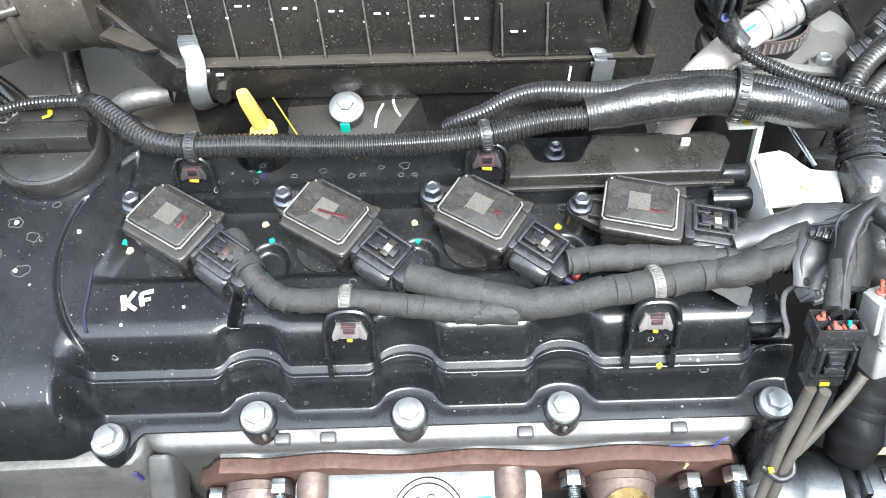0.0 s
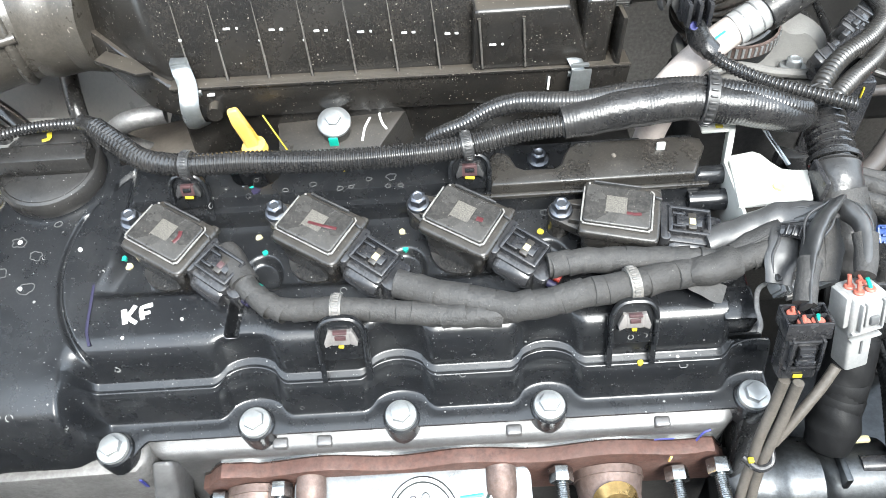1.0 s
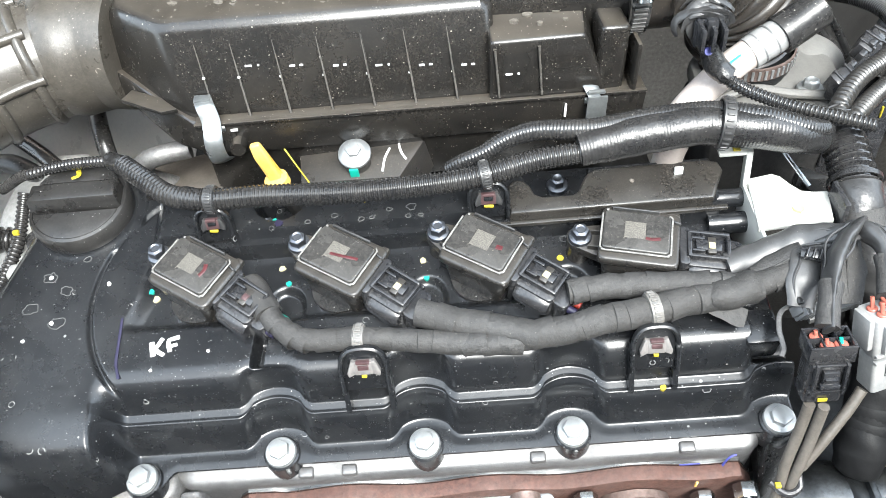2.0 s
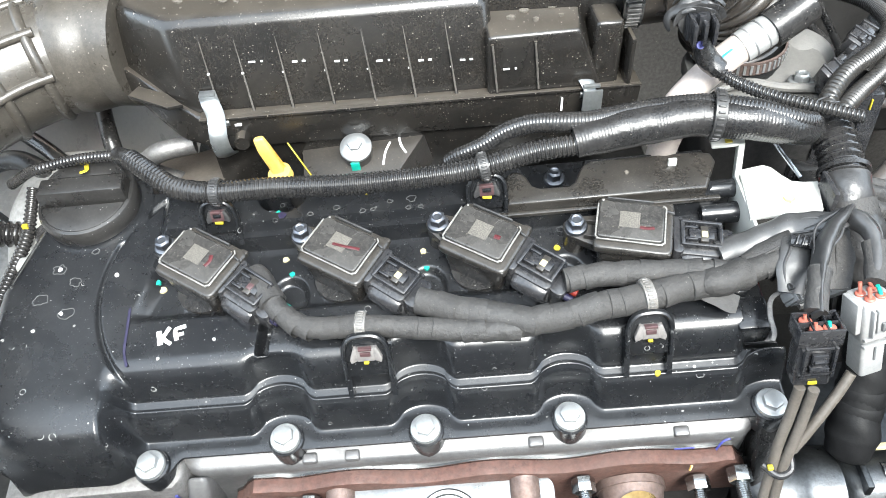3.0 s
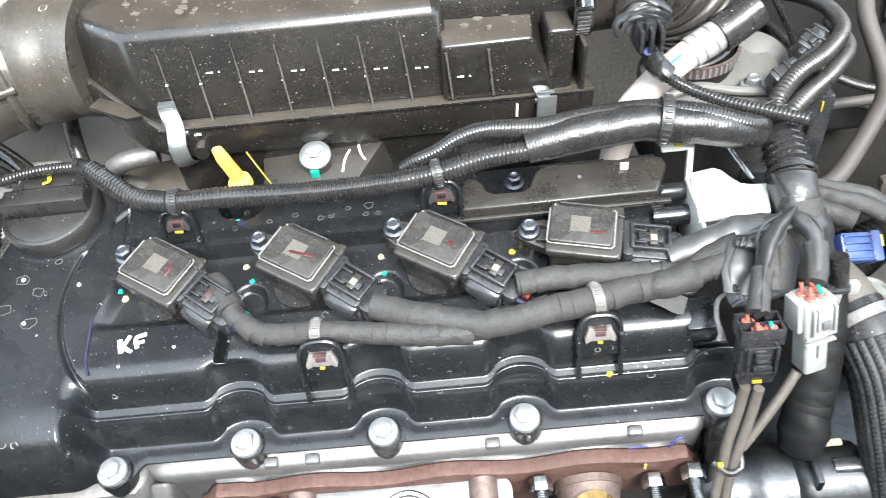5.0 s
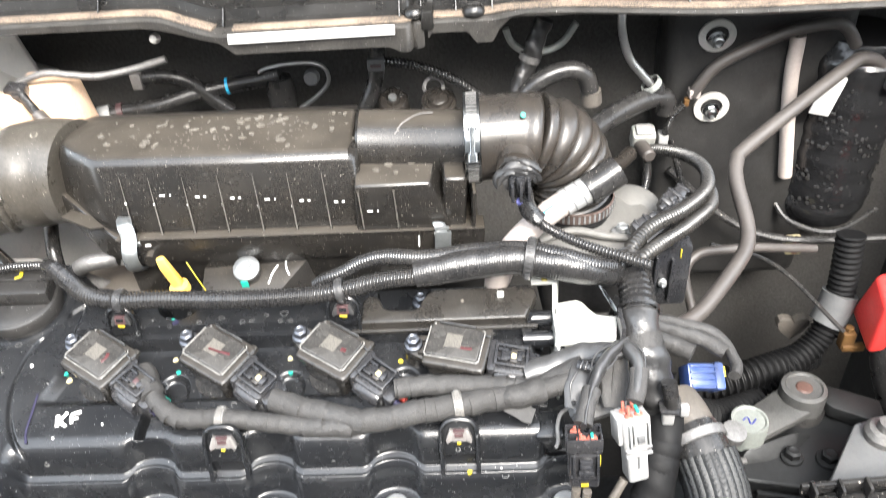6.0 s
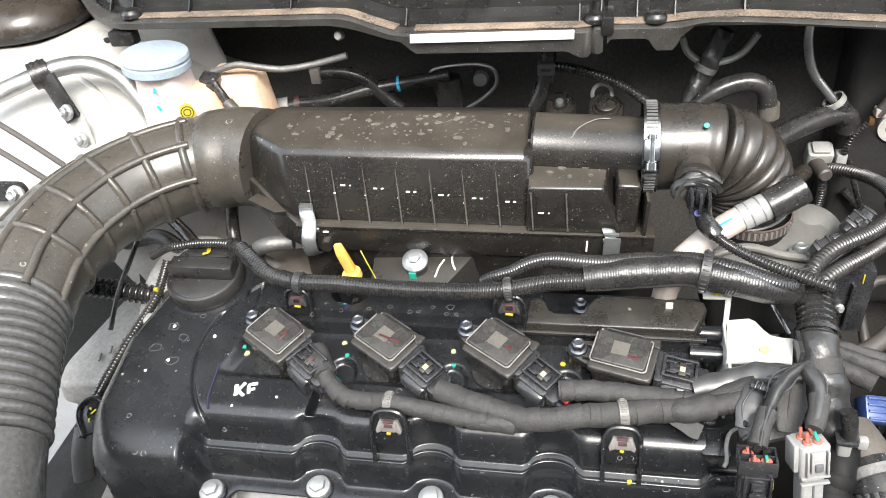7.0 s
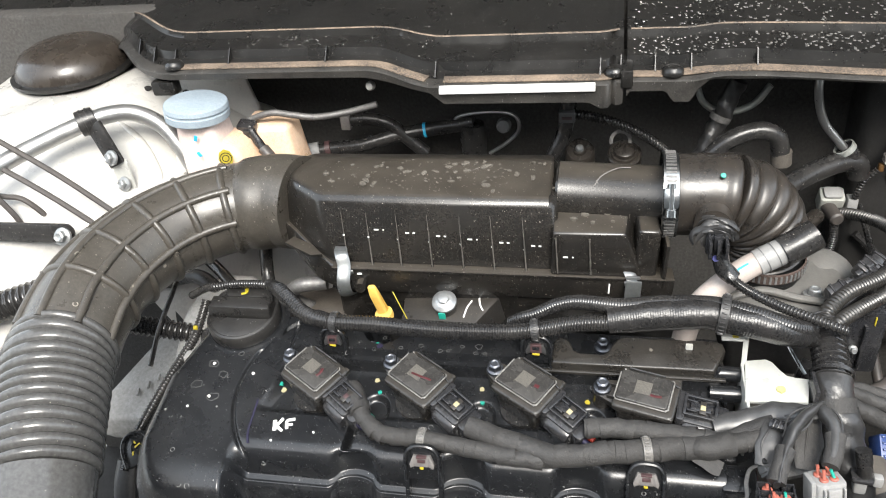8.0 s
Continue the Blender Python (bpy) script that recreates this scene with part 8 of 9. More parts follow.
part("hose", under(h2, tube([(0.262, 0.228, 0.070), (0.272, 0.240, 0.076), (0.296, 0.260, 0.080), (0.325, 0.276, 0.084), (0.342, 0.282, 0.080), (0.346, 0.284, 0.066)], 0.0098, 18, 0.003)), M_HOSE, h2)
part("elbow", under(h2, tube([(0.338, 0.281, 0.078), (0.334, 0.280, 0.090), (0.328, 0.280, 0.097)], 0.0085, 18, 0.003)), M_HOSE, h2)
part("pipe", under(h2, tube([(0.330, 0.280, 0.094), (0.318, 0.280, 0.108), (0.307, 0.280, 0.122), (0.300, 0.280, 0.140), (0.297, 0.282, 0.160), (0.300, 0.29, 0.185)], 0.0038, 14, 0.003)), M_ALPIPE, h2)
part("spring_clip", ring_band(h2.matrix_world.inverted() @ along((0.3285, 0.280, 0.096), (0.322, 0.280, 0.104)), 0.0084, 0.006, 0.0012), M_DISC, h2)
pv = thing("purge_valve", Matrix.Translation((0.328, 0.290, 0.035)) @ Matrix.Scale(0.8, 4), "white plastic valve with a black hose connection", "valve")
part("body", prism(rounded(0.028, 0.022, 0.004), -0.012, 0.012, 0.002, pose(0, 0, 0, 20, 0, 0)), M_DISC, pv)
part("lid", prism(rounded(0.020, 0.016, 0.003), 0.011, 0.016, 0.001, pose(0, 0, 0, 20, 0, 0)), M_WPLASTIC, pv)
part("nozzle", lathe([(0, 0), (0.008, 0), (0.008, 0.030), (0.006, 0.032), (0, 0.032)], 18, pose(-0.004, -0.008, -0.004, 90, 0, 10)), M_PIPE, pv)
part("side_plug", box((0.012, 0.016, 0.022), (0.024, 0, -0.006), 0.002), M_WPLASTIC, pv)
part("lead", tube([(0.0, -0.03, -0.01), (0.002, -0.035, -0.03), (0.0, -0.035, -0.06)], 0.005, 12, pitch=0.003, amp=0.0005), M_CONDUIT, pv)
part("inlet_hose", tube([(-0.020, -0.030, -0.004), (-0.040, -0.060, 0.0), (-0.062, -0.085, 0.006)], 0.009, 16, 0.003), M_RUBBER, pv)
h4 = thing("firewall_lead", Matrix.Translation((0.22, 0.28, 0.13)), "shiny taped wiring lead with a pale wire hoop", "wiring harness")
part("lead", under(h4, tube([(0.200, 0.268, 0.088), (0.208, 0.274, 0.106), (0.215, 0.280, 0.122), (0.222, 0.282, 0.140), (0.230, 0.285, 0.162)], 0.0082, 18, 0.0012, wobble=0.2, seed=50)), M_CRINKLE, h4)
part("band", ring_band(h4.matrix_world.inverted() @ along((0.217, 0.280, 0.128), (0.222, 0.282, 0.140)), 0.0085, 0.006, 0.0012), M_ALUDULL, h4)
part("hoop", under(h4, tube([(0.196, 0.292, 0.152), (0.202, 0.292, 0.138), (0.215, 0.292, 0.129), (0.233, 0.292, 0.129), (0.248, 0.292, 0.137), (0.259, 0.292, 0.154)], 0.0032, 10, 0.002)), M_DISC, h4)
h5 = thing("middle_lead", Matrix.Translation((0.12, 0.29, 0.12)), "black corrugated lead with a grey clip", "wiring harness")
part("lead", under(h5, tube([(0.081, 0.296, 0.125), (0.098, 0.293, 0.124), (0.118, 0.290, 0.120), (0.138, 0.285, 0.114), (0.155, 0.279, 0.107), (0.178, 0.268, 0.093)], 0.0045, 12, pitch=0.0034, amp=0.0005)), M_CONDUIT, h5)
part("hose", under(h5, tube([(0.060, 0.288, 0.075), (0.067, 0.291, 0.090), (0.074, 0.296, 0.106), (0.078, 0.300, 0.128), (0.079, 0.303, 0.145)], 0.0075, 14, 0.002)), M_HOSE, h5)
part("clip", box((0.016, 0.012, 0.012), (-0.043, 0.004, 0.004), 0.002), M_GPLASTIC, h5)
part("clip_red", box((0.010, 0.0126, 0.003), (-0.043, 0.0036, 0.004), 0.0005), M_CLIPRED, h5)
h6 = thing("left_rear_hose", Matrix.Translation((-0.10, 0.30, 0.10)), "black hose with blue tape running behind the filter box", "hose")
part("hose", under(h6, tube([(-0.190, 0.285, 0.089), (-0.160, 0.290, 0.091), (-0.135, 0.290, 0.094), (-0.100, 0.300, 0.100), (-0.066, 0.310, 0.102), (-0.040, 0.310, 0.106), (-0.018, 0.310, 0.110)], 0.0072, 14, 0.003)), M_HOSE, h6)
part("blue_tape", ring_band(h6.matrix_world.inverted() @ along((-0.070, 0.309, 0.1018), (-0.062, 0.310, 0.1025)), 0.0073, 0.0030, 0.0005), M_CYPAINT, h6)
part("white_end", ring_band(h6.matrix_world.inverted() @ along((-0.186, 0.286, 0.0893), (-0.178, 0.288, 0.090)), 0.0076, 0.012, 0.0012), M_WPLASTIC, h6)
part("red_band", ring_band(h6.matrix_world.inverted() @ along((-0.171, 0.289, 0.0903), (-0.165, 0.290, 0.091)), 0.0076, 0.006, 0.001), M_CLIPRED, h6)
part("branch", under(h6, tube([(-0.150, 0.296, 0.120), (-0.125, 0.298, 0.120), (-0.104, 0.300, 0.113), (-0.086, 0.302, 0.094), (-0.070, 0.303, 0.078)], 0.0068, 14, 0.003)), M_HOSE, h6)
part("branch_clip", box((0.010, 0.012, 0.016), (-0.048, -0.006, 0.020), 0.001), M_CLIP, h6)
wl = thing("wire_bracket", Matrix.Translation((0.0, 0.31, 0.11)), "bent steel wire bracket with a round knob", "bracket")
part("wire", under(wl, tube([(-0.040, 0.310, 0.106), (-0.034, 0.310, 0.116), (-0.011, 0.310, 0.1205), (0.014, 0.310, 0.1205), (0.026, 0.310, 0.114), (0.027, 0.310, 0.100), (0.014, 0.310, 0.086), (-0.004, 0.310, 0.074)], 0.0020, 8, 0.002)), M_ALPIPE, wl)
part("knob", lathe([(0, 0.010), (0.0065, 0.009), (0.0075, 0.004), (0.0075, 0)], 20, pose(0.013, -0.002, -0.002, 80, 0, 0)), M_GPLASTIC, wl)
part("valve_body", lathe([(0, 0.012), (0.012, 0.010), (0.014, 0.0), (0.012, -0.03), (0, -0.03)], 20, pose(-0.020, 0.0, -0.012, 0, 0, 0)), M_HOSE, wl)
k1 = thing("rear_filler", Matrix.Translation((0.0893, 0.290, 0.089)) @ pose(0, 0, 0, 30, 0, 0), "dark round cap with a bright centre screw", "cap", "rear caps")
part("base", lathe([(0.0150, -0.020), (0.0150, -0.004), (0.0135, 0.0), (0.0125, 0.001), (0.0120, -0.001), (0.0070, -0.001), (0.0060, 0.002), (0, 0.002)], 30), M_RUBBER, k1)
part("screw", lathe([(0, 0.0055), (0.0032, 0.005), (0.0042, 0.0035), (0.0042, 0.001)], 16), M_BOLT, k1)
for k in range(3):
    part("rib", box((0.0055, 0.0016, 0.003), (0.0095, 0, 0.0), 0.0005, pose(0, 0, 0, 0, 0, 120 * k + 30)), M_RUBBER, k1)
k2 = thing("rear_filler", Matrix.Translation((0.1325, 0.288, 0.086)) @ pose(0, 0, 0, 25, 0, 0), "dark ribbed rubber cap before a worn pale washer", "cap", "rear caps")
part("base", lathe([(0.0165, -0.02), (0.0165, 0.000), (0.0150, 0.0016), (0.0135, 0.0012), (0.0125, 0.0036), (0.0105, 0.0032), (0.0095, 0.0070), (0.0070, 0.0080), (0, 0.0080)], 30), M_RUBBER, k2)
part("washer", prism([(0.0108 * math.cos(a), 0.0108 * math.sin(a)) for a in np.linspace(-0.35, 3.5, 18)] + [(0.0072 * math.cos(a), 0.0072 * math.sin(a)) for a in np.linspace(3.5, -0.35, 18)], 0.0, 0.0016, 0.0004, Matrix.Translation((-0.004, 0.0100, 0.0075)) @ pose(0, 0, 0, 40, 0, 0)), M_CLIP, k2, "pale worn washer")
single("firewall_label", box((0.040, 0.001, 0.006), (0.345, 0.338, 0.185), 0.0003), M_LABEL, "small white label on the firewall", "label")
hose("low_lead", [(0.37, 0.34, 0.0), (0.36, 0.30, 0.02), (0.35, 0.20, 0.02), (0.33, 0.14, 0.03)], 0.003, M_HOSE, "thin black lead behind the throttle", "cable")

# ---- fluid reservoir, left side ----
rs = thing("fluid_reservoir", Matrix.Translation((-0.248, 0.20, 0.128)) @ Matrix.Scale(0.93, 4), "cream translucent brake fluid reservoir with a blue-grey cap", "reservoir")
part("neck_tank", hull([(x, y, z) for x, y, z in ((-0.030, -0.022, -0.06), (0.020, -0.028, -0.06), (0.025, 0.028, -0.06), (-0.030, 0.028, -0.06), (-0.030, -0.016, 0.046), (0.012, -0.018, 0.046), (0.014, 0.022, 0.046), (-0.030, 0.022, 0.046))], 0.007, 3), M_RES, rs)
part("shoulder", hull([(0.005, -0.024, -0.06), (0.060, -0.020, -0.06), (0.060, 0.030, -0.06), (0.005, 0.030, -0.06), (0.010, -0.020, 0.026), (0.030, -0.014, 0.016), (0.032, 0.026, 0.016), (0.010, 0.026, 0.026)], 0.006, 3), M_RESFLUID, rs, "fluid-stained amber lower tank")
part("rear_tank", hull([(a - 0.035, b - 0.01, c) for a, b, c in ((0.045, 0.030, -0.06), (0.110, 0.040, -0.06), (0.110, 0.085, -0.06), (0.045, 0.085, -0.06), (0.050, 0.036, 0.020), (0.100, 0.046, 0.016), (0.100, 0.085, 0.016), (0.050, 0.085, 0.020))], 0.006, 3), M_RESFLUID, rs)
cp = part("screw_cap", lathe([(0.0300, 0.0), (0.0318, 0.0015), (0.0318, 0.0080), (0.0308, 0.0090), (0.0308, 0.0105), (0.0318, 0.0115), (0.0308, 0.0155), (0.028, 0.0172), (0, 0.0178)], 48, Matrix.Translation((-0.009, 0.000, 0.046)) @ pose(0, 0, 0, -2, 5, 0)), M_CAP, rs, "blue-grey screw cap")
for x, y, z, a in ((0.006, -0.028, 0.040, 20), (0.007, -0.031, 0.024, -30)):
    part("level_mark", box((0.0035, 0.0015, 0.006), (0, 0, 0), 0.0006, Matrix.Translation((x - 0.010, y + 0.004, z - 0.006)) @ pose(0, 0, 0, 0, a, 0)), M_CYPAINT, rs)
sy = part("warning_symbol", prism([(0.0072 * math.cos(a), 0.0095 * math.sin(a)) for a in np.linspace(0, 6.2832, 9)[:-1]], 0, 0.0006, 0, Matrix.Translation((0.022, -0.0235, 0.012)) @ pose(0, 0, 0, 80, 0, 25)), M_YPAINT, rs, "yellow round warning sign")
for r in (0.0052, 0.0028):
    part("symbol_ring", ring_band(Matrix.Translation((0.022, -0.0236, 0.012)) @ pose(0, 0, 0, 80, 0, 25) @ Matrix.Translation((0, 0, 0.0004)), r, 0.0008, 0.0008, n=24), M_DARK, sy)
rp = thing("reservoir_lead", Matrix.Translation((-0.23, 0.24, 0.145)), "black level sensor plug and taped lead on the reservoir", "connector")
part("plug", box((0.017, 0.014, 0.016), (0.006, -0.014, 0.003), 0.002, pose(0, 0, 0, 10, 10, 0)), M_CONN, rp)
part("latch", box((0.007, 0.003, 0.008), (0.009, -0.0225, 0.005), 0.0008, pose(0, 0, 0, 10, 10, 0)), M_CONN, rp)
part("lead", under(rp, tube([(-0.2200, 0.222, 0.148), (-0.2120, 0.216, 0.1400), (-0.2020, 0.208, 0.1310)], 0.0042, 12, 0.002, wobble=0.15, seed=9)), M_WRAP, rp)
part("sleeve", under(rp, tube([(-0.2040, 0.2095, 0.1325), (-0.1930, 0.202, 0.1230), (-0.1800, 0.194, 0.1130), (-0.1760, 0.190, 0.1040)], 0.0056, 12, 0.002, wobble=0.06)), M_PIPE, rp)
single("brake_pipe_cover", tube([(-0.225, 0.236, 0.150), (-0.201, 0.238, 0.156), (-0.180, 0.241, 0.152), (-0.160, 0.245, 0.148), (-0.132, 0.250, 0.150), (-0.100, 0.255, 0.156)], 0.0032, 12, 0.002), M_ALUDULL, "thin grey pipe behind the reservoir", "pipe")

# refrigerant line on the wing
def slab(a, b, face, w, thick, bevel=0.001):
    """A flat bar from a to b, its broad side towards face."""
    a, b = Vector(a), Vector(b)
    z = (b - a).normalized()
    x = Vector(face).cross(z).normalized()
    m = Matrix((x, z.cross(x), z)).transposed().to_4x4()
    m.translation = (a + b) / 2
    return box((w, thick, (b - a).length), (0, 0, 0), bevel, lp_.matrix_world.inverted() @ m)


lp_ = thing("wing_pipe", Matrix.Translation((-0.37, 0.18, 0.17)), "bright aluminium pipe held by a black clamp on the wing", "pipe")
part("pipe", under(lp_, tube([(-0.470, 0.06, 0.140), (-0.440, 0.098, 0.152), (-0.420, 0.125, 0.160), (-0.400, 0.150, 0.165), (-0.368, 0.180, 0.172), (-0.347, 0.196, 0.175), (-0.326, 0.208, 0.171), (-0.305, 0.212, 0.157), (-0.288, 0.206, 0.138), (-0.275, 0.20, 0.11)], 0.0080, 18, 0.003)), M_ALPIPE, lp_)
cpm = lp_.matrix_world.inverted() @ along((-0.362, 0.185, 0.1735), (-0.352, 0.193, 0.1748))
cc = part("pipe_clamp", ring_band(cpm, 0.0095, 0.017, 0.0025), M_HOSE, lp_, "black rubber pipe clamp")
part("clamp_strap", slab((-0.3520, 0.1790, 0.1740), (-0.3330, 0.1680, 0.1370), (-0.35, -1, 0.5), 0.0185, 0.0040), M_HOSE, lp_, "black coated strap")
for k in (-1, 1):
    part("clamp_ridge", ring_band(cpm @ Matrix.Translation((0, 0, 0.0028 * k)), 0.0118, 0.0020, 0.0010), M_HOSE, cc)
part("clamp_plate", slab((-0.3330, 0.1705, 0.1420), (-0.3310, 0.1690, 0.1060), (-0.2, -1, 0.45), 0.0200, 0.0026), M_BRACKET, lp_, "pale zinc plate")
part("clamp_bolt", hex_bolt(0.0072, 0.0048, 0.004, lp_.matrix_world.inverted() @ Matrix.Translation((-0.3340, 0.1645, 0.1465)) @ pose(0, 0, 0, 65, 0, -15)), M_BOLT, lp_)
part("clamp_bolt", hex_bolt(0.0072, 0.0048, 0.004, lp_.matrix_world.inverted() @ Matrix.Translation((-0.3312, 0.1655, 0.1180)) @ pose(0, 0, 0, 65, 0, -15)), M_BOLT, lp_)
for pts in ([(-0.460, 0.140, 0.200), (-0.423, 0.135, 0.182), (-0.370, 0.132, 0.146), (-0.325, 0.130, 0.108)], [(-0.460, 0.125, 0.180), (-0.425, 0.122, 0.164), (-0.380, 0.120, 0.134), (-0.335, 0.118, 0.098)],
            [(-0.445, 0.112, 0.160), (-0.428, 0.110, 0.142), (-0.414, 0.110, 0.117), (-0.404, 0.110, 0.086), (-0.385, 0.108, 0.078), (-0.355, 0.106, 0.076)], [(-0.450, 0.120, 0.133), (-0.425, 0.120, 0.130), (-0.404, 0.121, 0.124), (-0.379, 0.125, 0.084)],
            [(-0.45, 0.10, 0.072), (-0.41, 0.095, 0.066), (-0.36, 0.09, 0.062)]):
    single("brake_line", tube(pts, 0.0026, 10, 0.003), M_PIPE, "thin dark brake line on the white wing", "brake line", "brake lines")
single("wing_bolt", hex_bolt(0.0085, 0.0055, 0.005, Matrix.Translation((-0.3535, 0.090, 0.108)) @ pose(0, 0, 0, 60, 0, 0)), M_BOLT, "bright bolt on the wing bracket", "bolt")
single("wing_strap", prism(rounded(0.115, 0.017, 0.008), -0.003, 0.003, 0.001, Matrix.Translation((-0.403, 0.094, 0.109)) @ pose(0, 0, 0, 75, 0, 0)), M_HOSE, "black strap bracket across the wing", "bracket")
single("wing_conduit", tube([(-0.47, 0.035, 0.046), (-0.428, 0.050, 0.052), (-0.404, 0.060, 0.056), (-0.378, 0.072, 0.060)], 0.013, 16, pitch=0.006, amp=0.001), M_CONDUIT, "black corrugated conduit by the wing", "wiring harness")

# ---- left end of the engine ----
eh = harness("edge_harness", (-0.23, 0.0, 0.03), "slim black corrugated lead along the cover's edge")
part("lead", under(eh, tube([(-0.216, 0.064, 0.064), (-0.219, 0.050, 0.052), (-0.221, 0.034, 0.044), (-0.229, -0.005, 0.033), (-0.236, -0.032, 0.022), (-0.243, -0.052, 0.009), (-0.246, -0.066, -0.004)], 0.0038, 12, pitch=0.0028, amp=0.0004)), M_CONDUIT, eh)
part("flat_sleeve", under(eh, tube([(-0.245, -0.060, 0.000), (-0.247, -0.074, -0.018), (-0.246, -0.086, -0.045), (-0.238, -0.095, -0.08)], 0.0090, 12, 0.002, flat=0.4, up=(0, -1, 0))), M_PVC, eh)
part("white_clip", box((0.010, 0.010, 0.012), (0.014, 0.018, 0.008), 0.002), M_WPLASTIC, eh)
part("paint_mark", box((0.004, 0.003, 0.006), (0.010, 0.042, 0.020), 0.001), M_YPAINT, eh)
part("lug", lathe([(0, 0.006), (0.009, 0.005), (0.010, 0.0), (0.010, -0.02)], 20, Matrix.Translation((0.020, 0.046, 0.008))), M_CONN, eh)
lt = thing("edge_clip", Matrix.Translation((-0.2290, -0.0640, 0.0200)) @ pose(0, 0, 0, 14, -6, 20), "black clip tower with a yellow-marked hole at the cover's edge", "clip")
ARCH = [(-0.010, -0.012), (0.010, -0.012), (0.0115, 0.002), (0.008, 0.010), (0.000, 0.0125), (-0.008, 0.010), (-0.0115, 0.002)]
part("plate", prism(ARCH, -0.005, 0.0, 0.0012, pose(0, 0, 0, 22, -12, 0)), M_COVER, lt)
v_, f_ = tube([(x, y, 0.0006) for x, y in ARCH[1:] + ARCH[:1]], 0.0017, 10, 0.0012)
part("rim", ([tuple(pose(0, 0, 0, 22, -12, 0) @ Vector(tuple(p))) for p in v_], f_), M_COVER, lt)
part("socket", lathe([(0.0046, 0.0), (0.0046, 0.0022), (0.0036, 0.0024), (0.0034, -0.0005), (0, -0.0005)], 20, pose(0, 0, 0, 22, -12, 0) @ Matrix.Translation((0.0005, 0.001, 0))), M_COVER, lt)
for x, y, a, w in ((0.0030, 0.0018, 20, 0.0052), (-0.0018, -0.0030, 70, 0.0032), (0.0012, 0.0046, 110, 0.0024)):
    part("hole_mark", box((w, 0.0013, 0.0008), (0, 0, 0), 0.0003, pose(0, 0, 0, 22, -12, 0) @ Matrix.Translation((x, y, 0.0026)) @ pose(0, 0, 0, 0, 0, a)), M_YPAINT, lt, "smear of yellow paint")
mb = thing("engine_mount_bracket", Matrix.Translation((-0.285, 0.06, -0.03)), "grey cast aluminium engine mount bracket", "engine mount")
part("casting", hull([(-0.048, -0.044, -0.012), (0.050, -0.040, -0.004), (0.060, 0.030, 0.012), (0.012, 0.066, 0.020), (-0.020, 0.062, 0.012), (-0.055, -0.020, -0.010), (-0.048, -0.048, -0.035), (0.050, -0.044, -0.035), (0.060, 0.030, -0.03), (0.0, 0.066, -0.03)], 0.004, 3), M_MOUNT, mb)
part("bolt", hex_bolt(0.008, 0.006, 0.012, Matrix.Translation((0.028, 0.032, 0.012))), M_ALUDULL, mb)
for k in range(4):
    part("cast_bar", box((0.0024, 0.0090, 0.0022), (-0.022 + 0.010 * k, -0.012 + 0.004 * k, 0.0026), 0.0006, pose(0, 0, 0.0015 * k, 0, -8, 20)), M_MOUNT, mb)
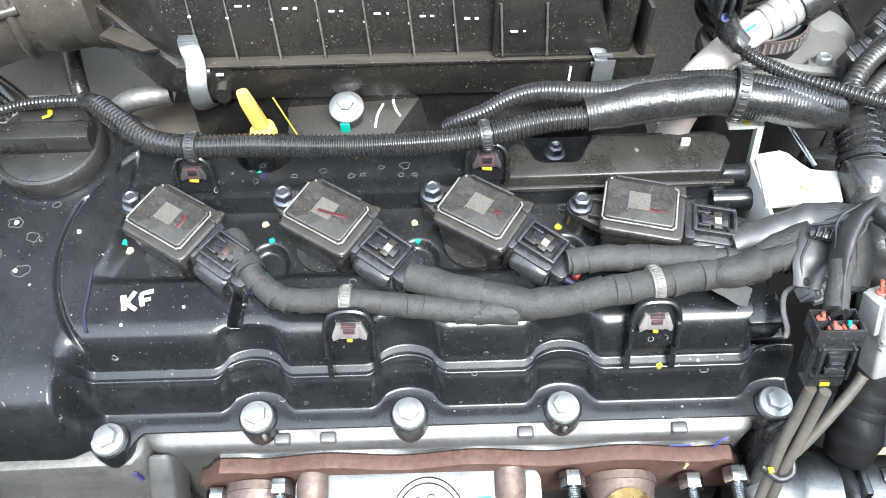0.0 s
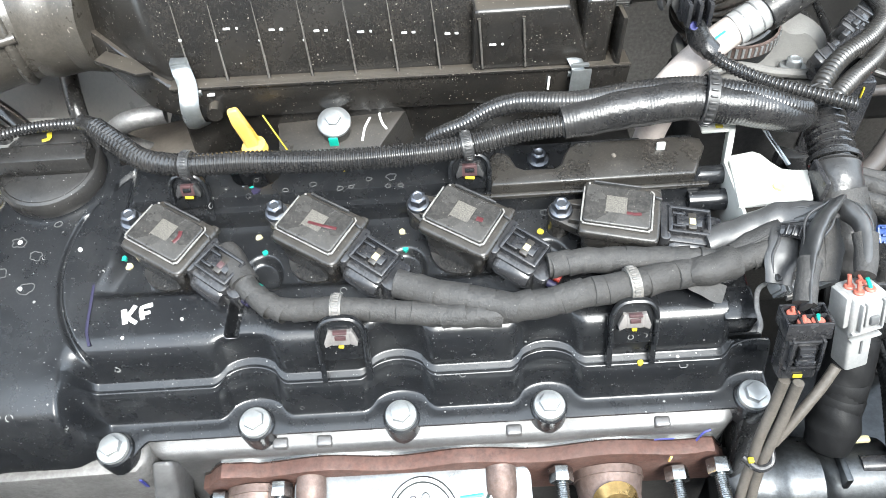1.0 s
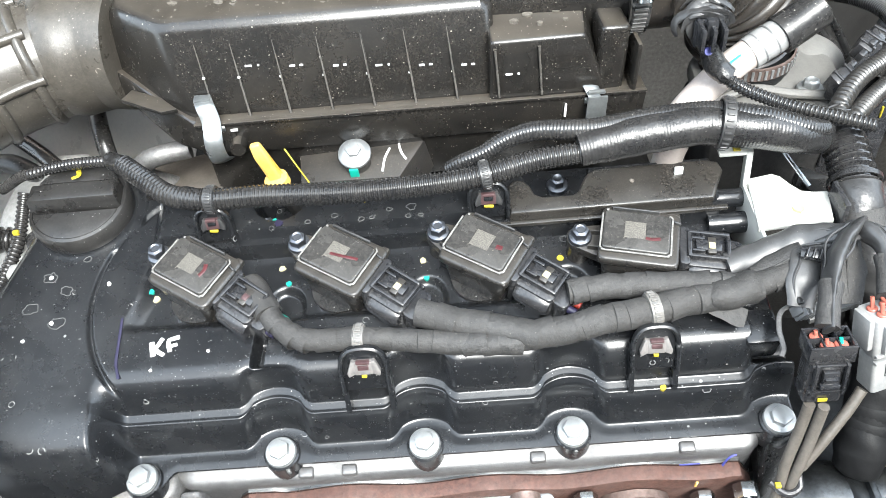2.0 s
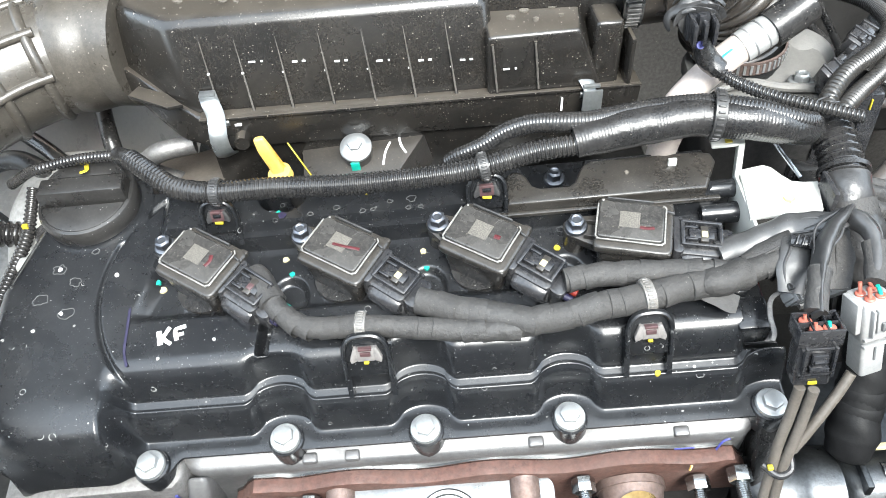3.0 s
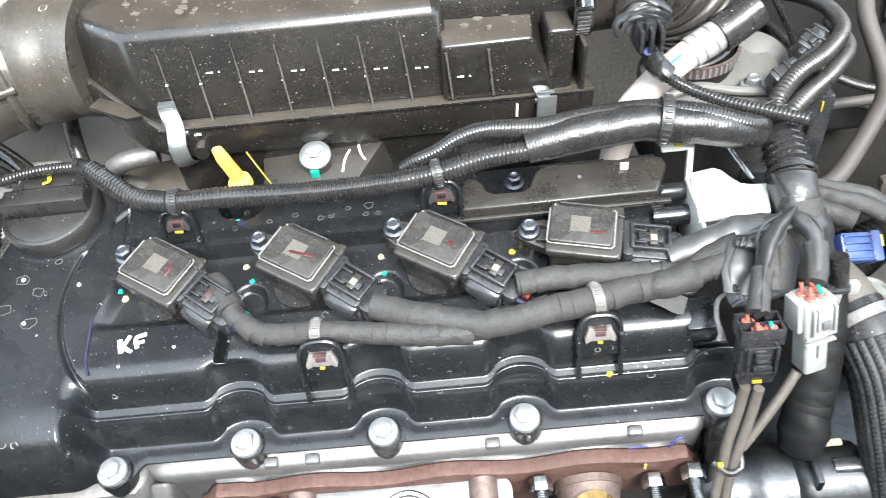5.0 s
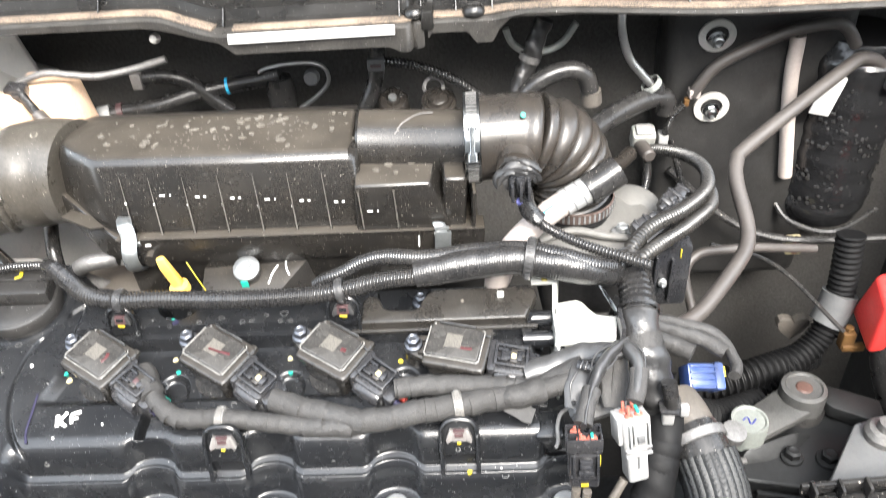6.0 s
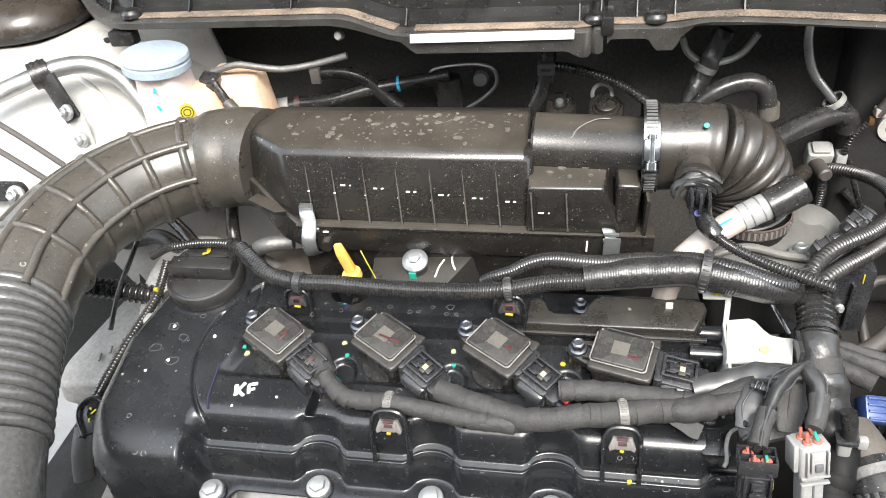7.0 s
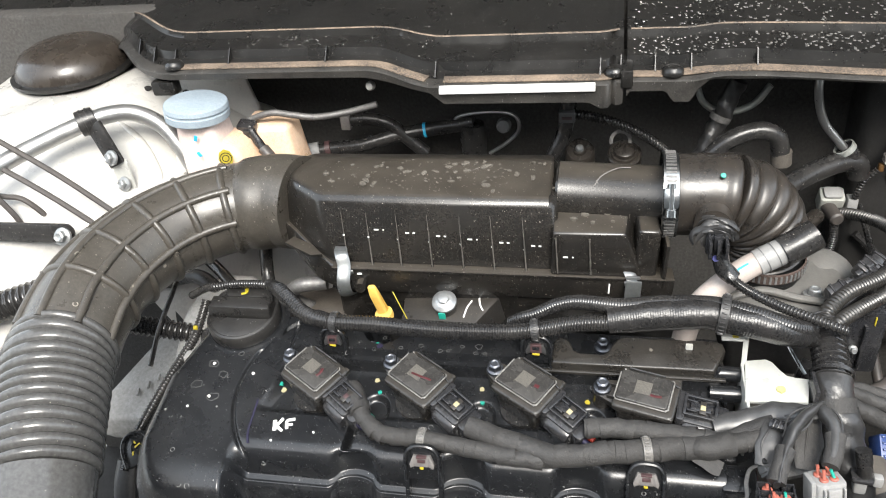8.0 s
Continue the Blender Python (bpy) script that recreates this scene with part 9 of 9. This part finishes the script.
# dark and cast parts that fill the gaps
single("intake_manifold", box((0.34, 0.075, 0.16), (0.02, 0.118, -0.075), 0.012), M_DARK, "dark intake manifold under the filter box", "manifold")
single("engine_block", box((0.44, 0.17, 0.26), (-0.005, 0.000, -0.19), 0.01), M_DARK, "dark engine block below the head", "engine block")
single("bypass_pipe", tube([(-0.135, 0.100, 0.028), (-0.152, 0.090, 0.050), (-0.140, 0.085, 0.066), (-0.115, 0.090, 0.068)], 0.0065, 16, 0.003), M_ALUDULL, "curved aluminium pipe behind the oil cap", "pipe")
single("rear_casting", hull([(-0.20, 0.09, 0.01), (-0.09, 0.06, 0.05), (-0.09, 0.13, 0.04), (-0.20, 0.13, 0.02), (-0.20, 0.09, -0.05), (-0.09, 0.06, -0.05), (-0.09, 0.13, -0.05)], 0.006), M_CABLE, "dull brownish casting behind the cover", "casting")
for pts, r, ma in (([(-0.30, 0.13, 0.03), (-0.255, 0.120, 0.045), (-0.225, 0.105, 0.030), (-0.215, 0.100, 0.0)], 0.007, M_HOSE), ([(-0.27, 0.15, 0.06), (-0.235, 0.125, 0.050), (-0.205, 0.105, 0.040), (-0.165, 0.10, 0.045)], 0.0055, M_CONDUIT), ([(-0.20, 0.16, 0.06), (-0.19, 0.13, 0.045), (-0.185, 0.115, 0.01)], 0.006, M_HOSE)):
    single("hidden_hose", tube(pts, r, 14, 0.003), ma, "dark hose in the gap under the intake duct", "hose", "hoses under the duct")
# added dark hull hides the white wing and stands in for the shaded gap
single("gap_filler", hull([(-0.270, 0.02, -0.012), (-0.222, 0.02, -0.012), (-0.215, -0.10, -0.03), (-0.262, -0.14, -0.05), (-0.275, 0.03, -0.15), (-0.21, 0.03, -0.15), (-0.21, -0.16, -0.15), (-0.275, -0.18, -0.15)], 0.006), M_DARK, "dark filler added below the lead where the gap is black", "timing cover")
single("cast_lug", hull([(-0.258, 0.080, 0.032), (-0.212, 0.078, 0.036), (-0.195, 0.125, 0.048), (-0.245, 0.13, 0.046), (-0.262, 0.036, -0.008), (-0.232, 0.036, -0.008), (-0.26, 0.09, -0.05), (-0.18, 0.09, -0.05), (-0.18, 0.15, -0.05), (-0.26, 0.15, -0.05)], 0.008, 3), M_MOUNT, "grey cast lug under the intake duct", "casting")
single("left_cable", tube([(-0.262, 0.10, 0.06), (-0.258, 0.075, 0.056), (-0.262, 0.05, 0.040), (-0.268, 0.03, 0.015)], 0.0022, 10, 0.003), M_HOSE, "black cable under the intake duct", "cable")
single("left_hose", tube([(-0.30, 0.050, 0.045), (-0.27, 0.057, 0.036), (-0.235, 0.062, 0.026)], 0.008, 14, pitch=0.005, amp=0.001), M_CONDUIT, "dark corrugated hose under the intake duct", "hose")
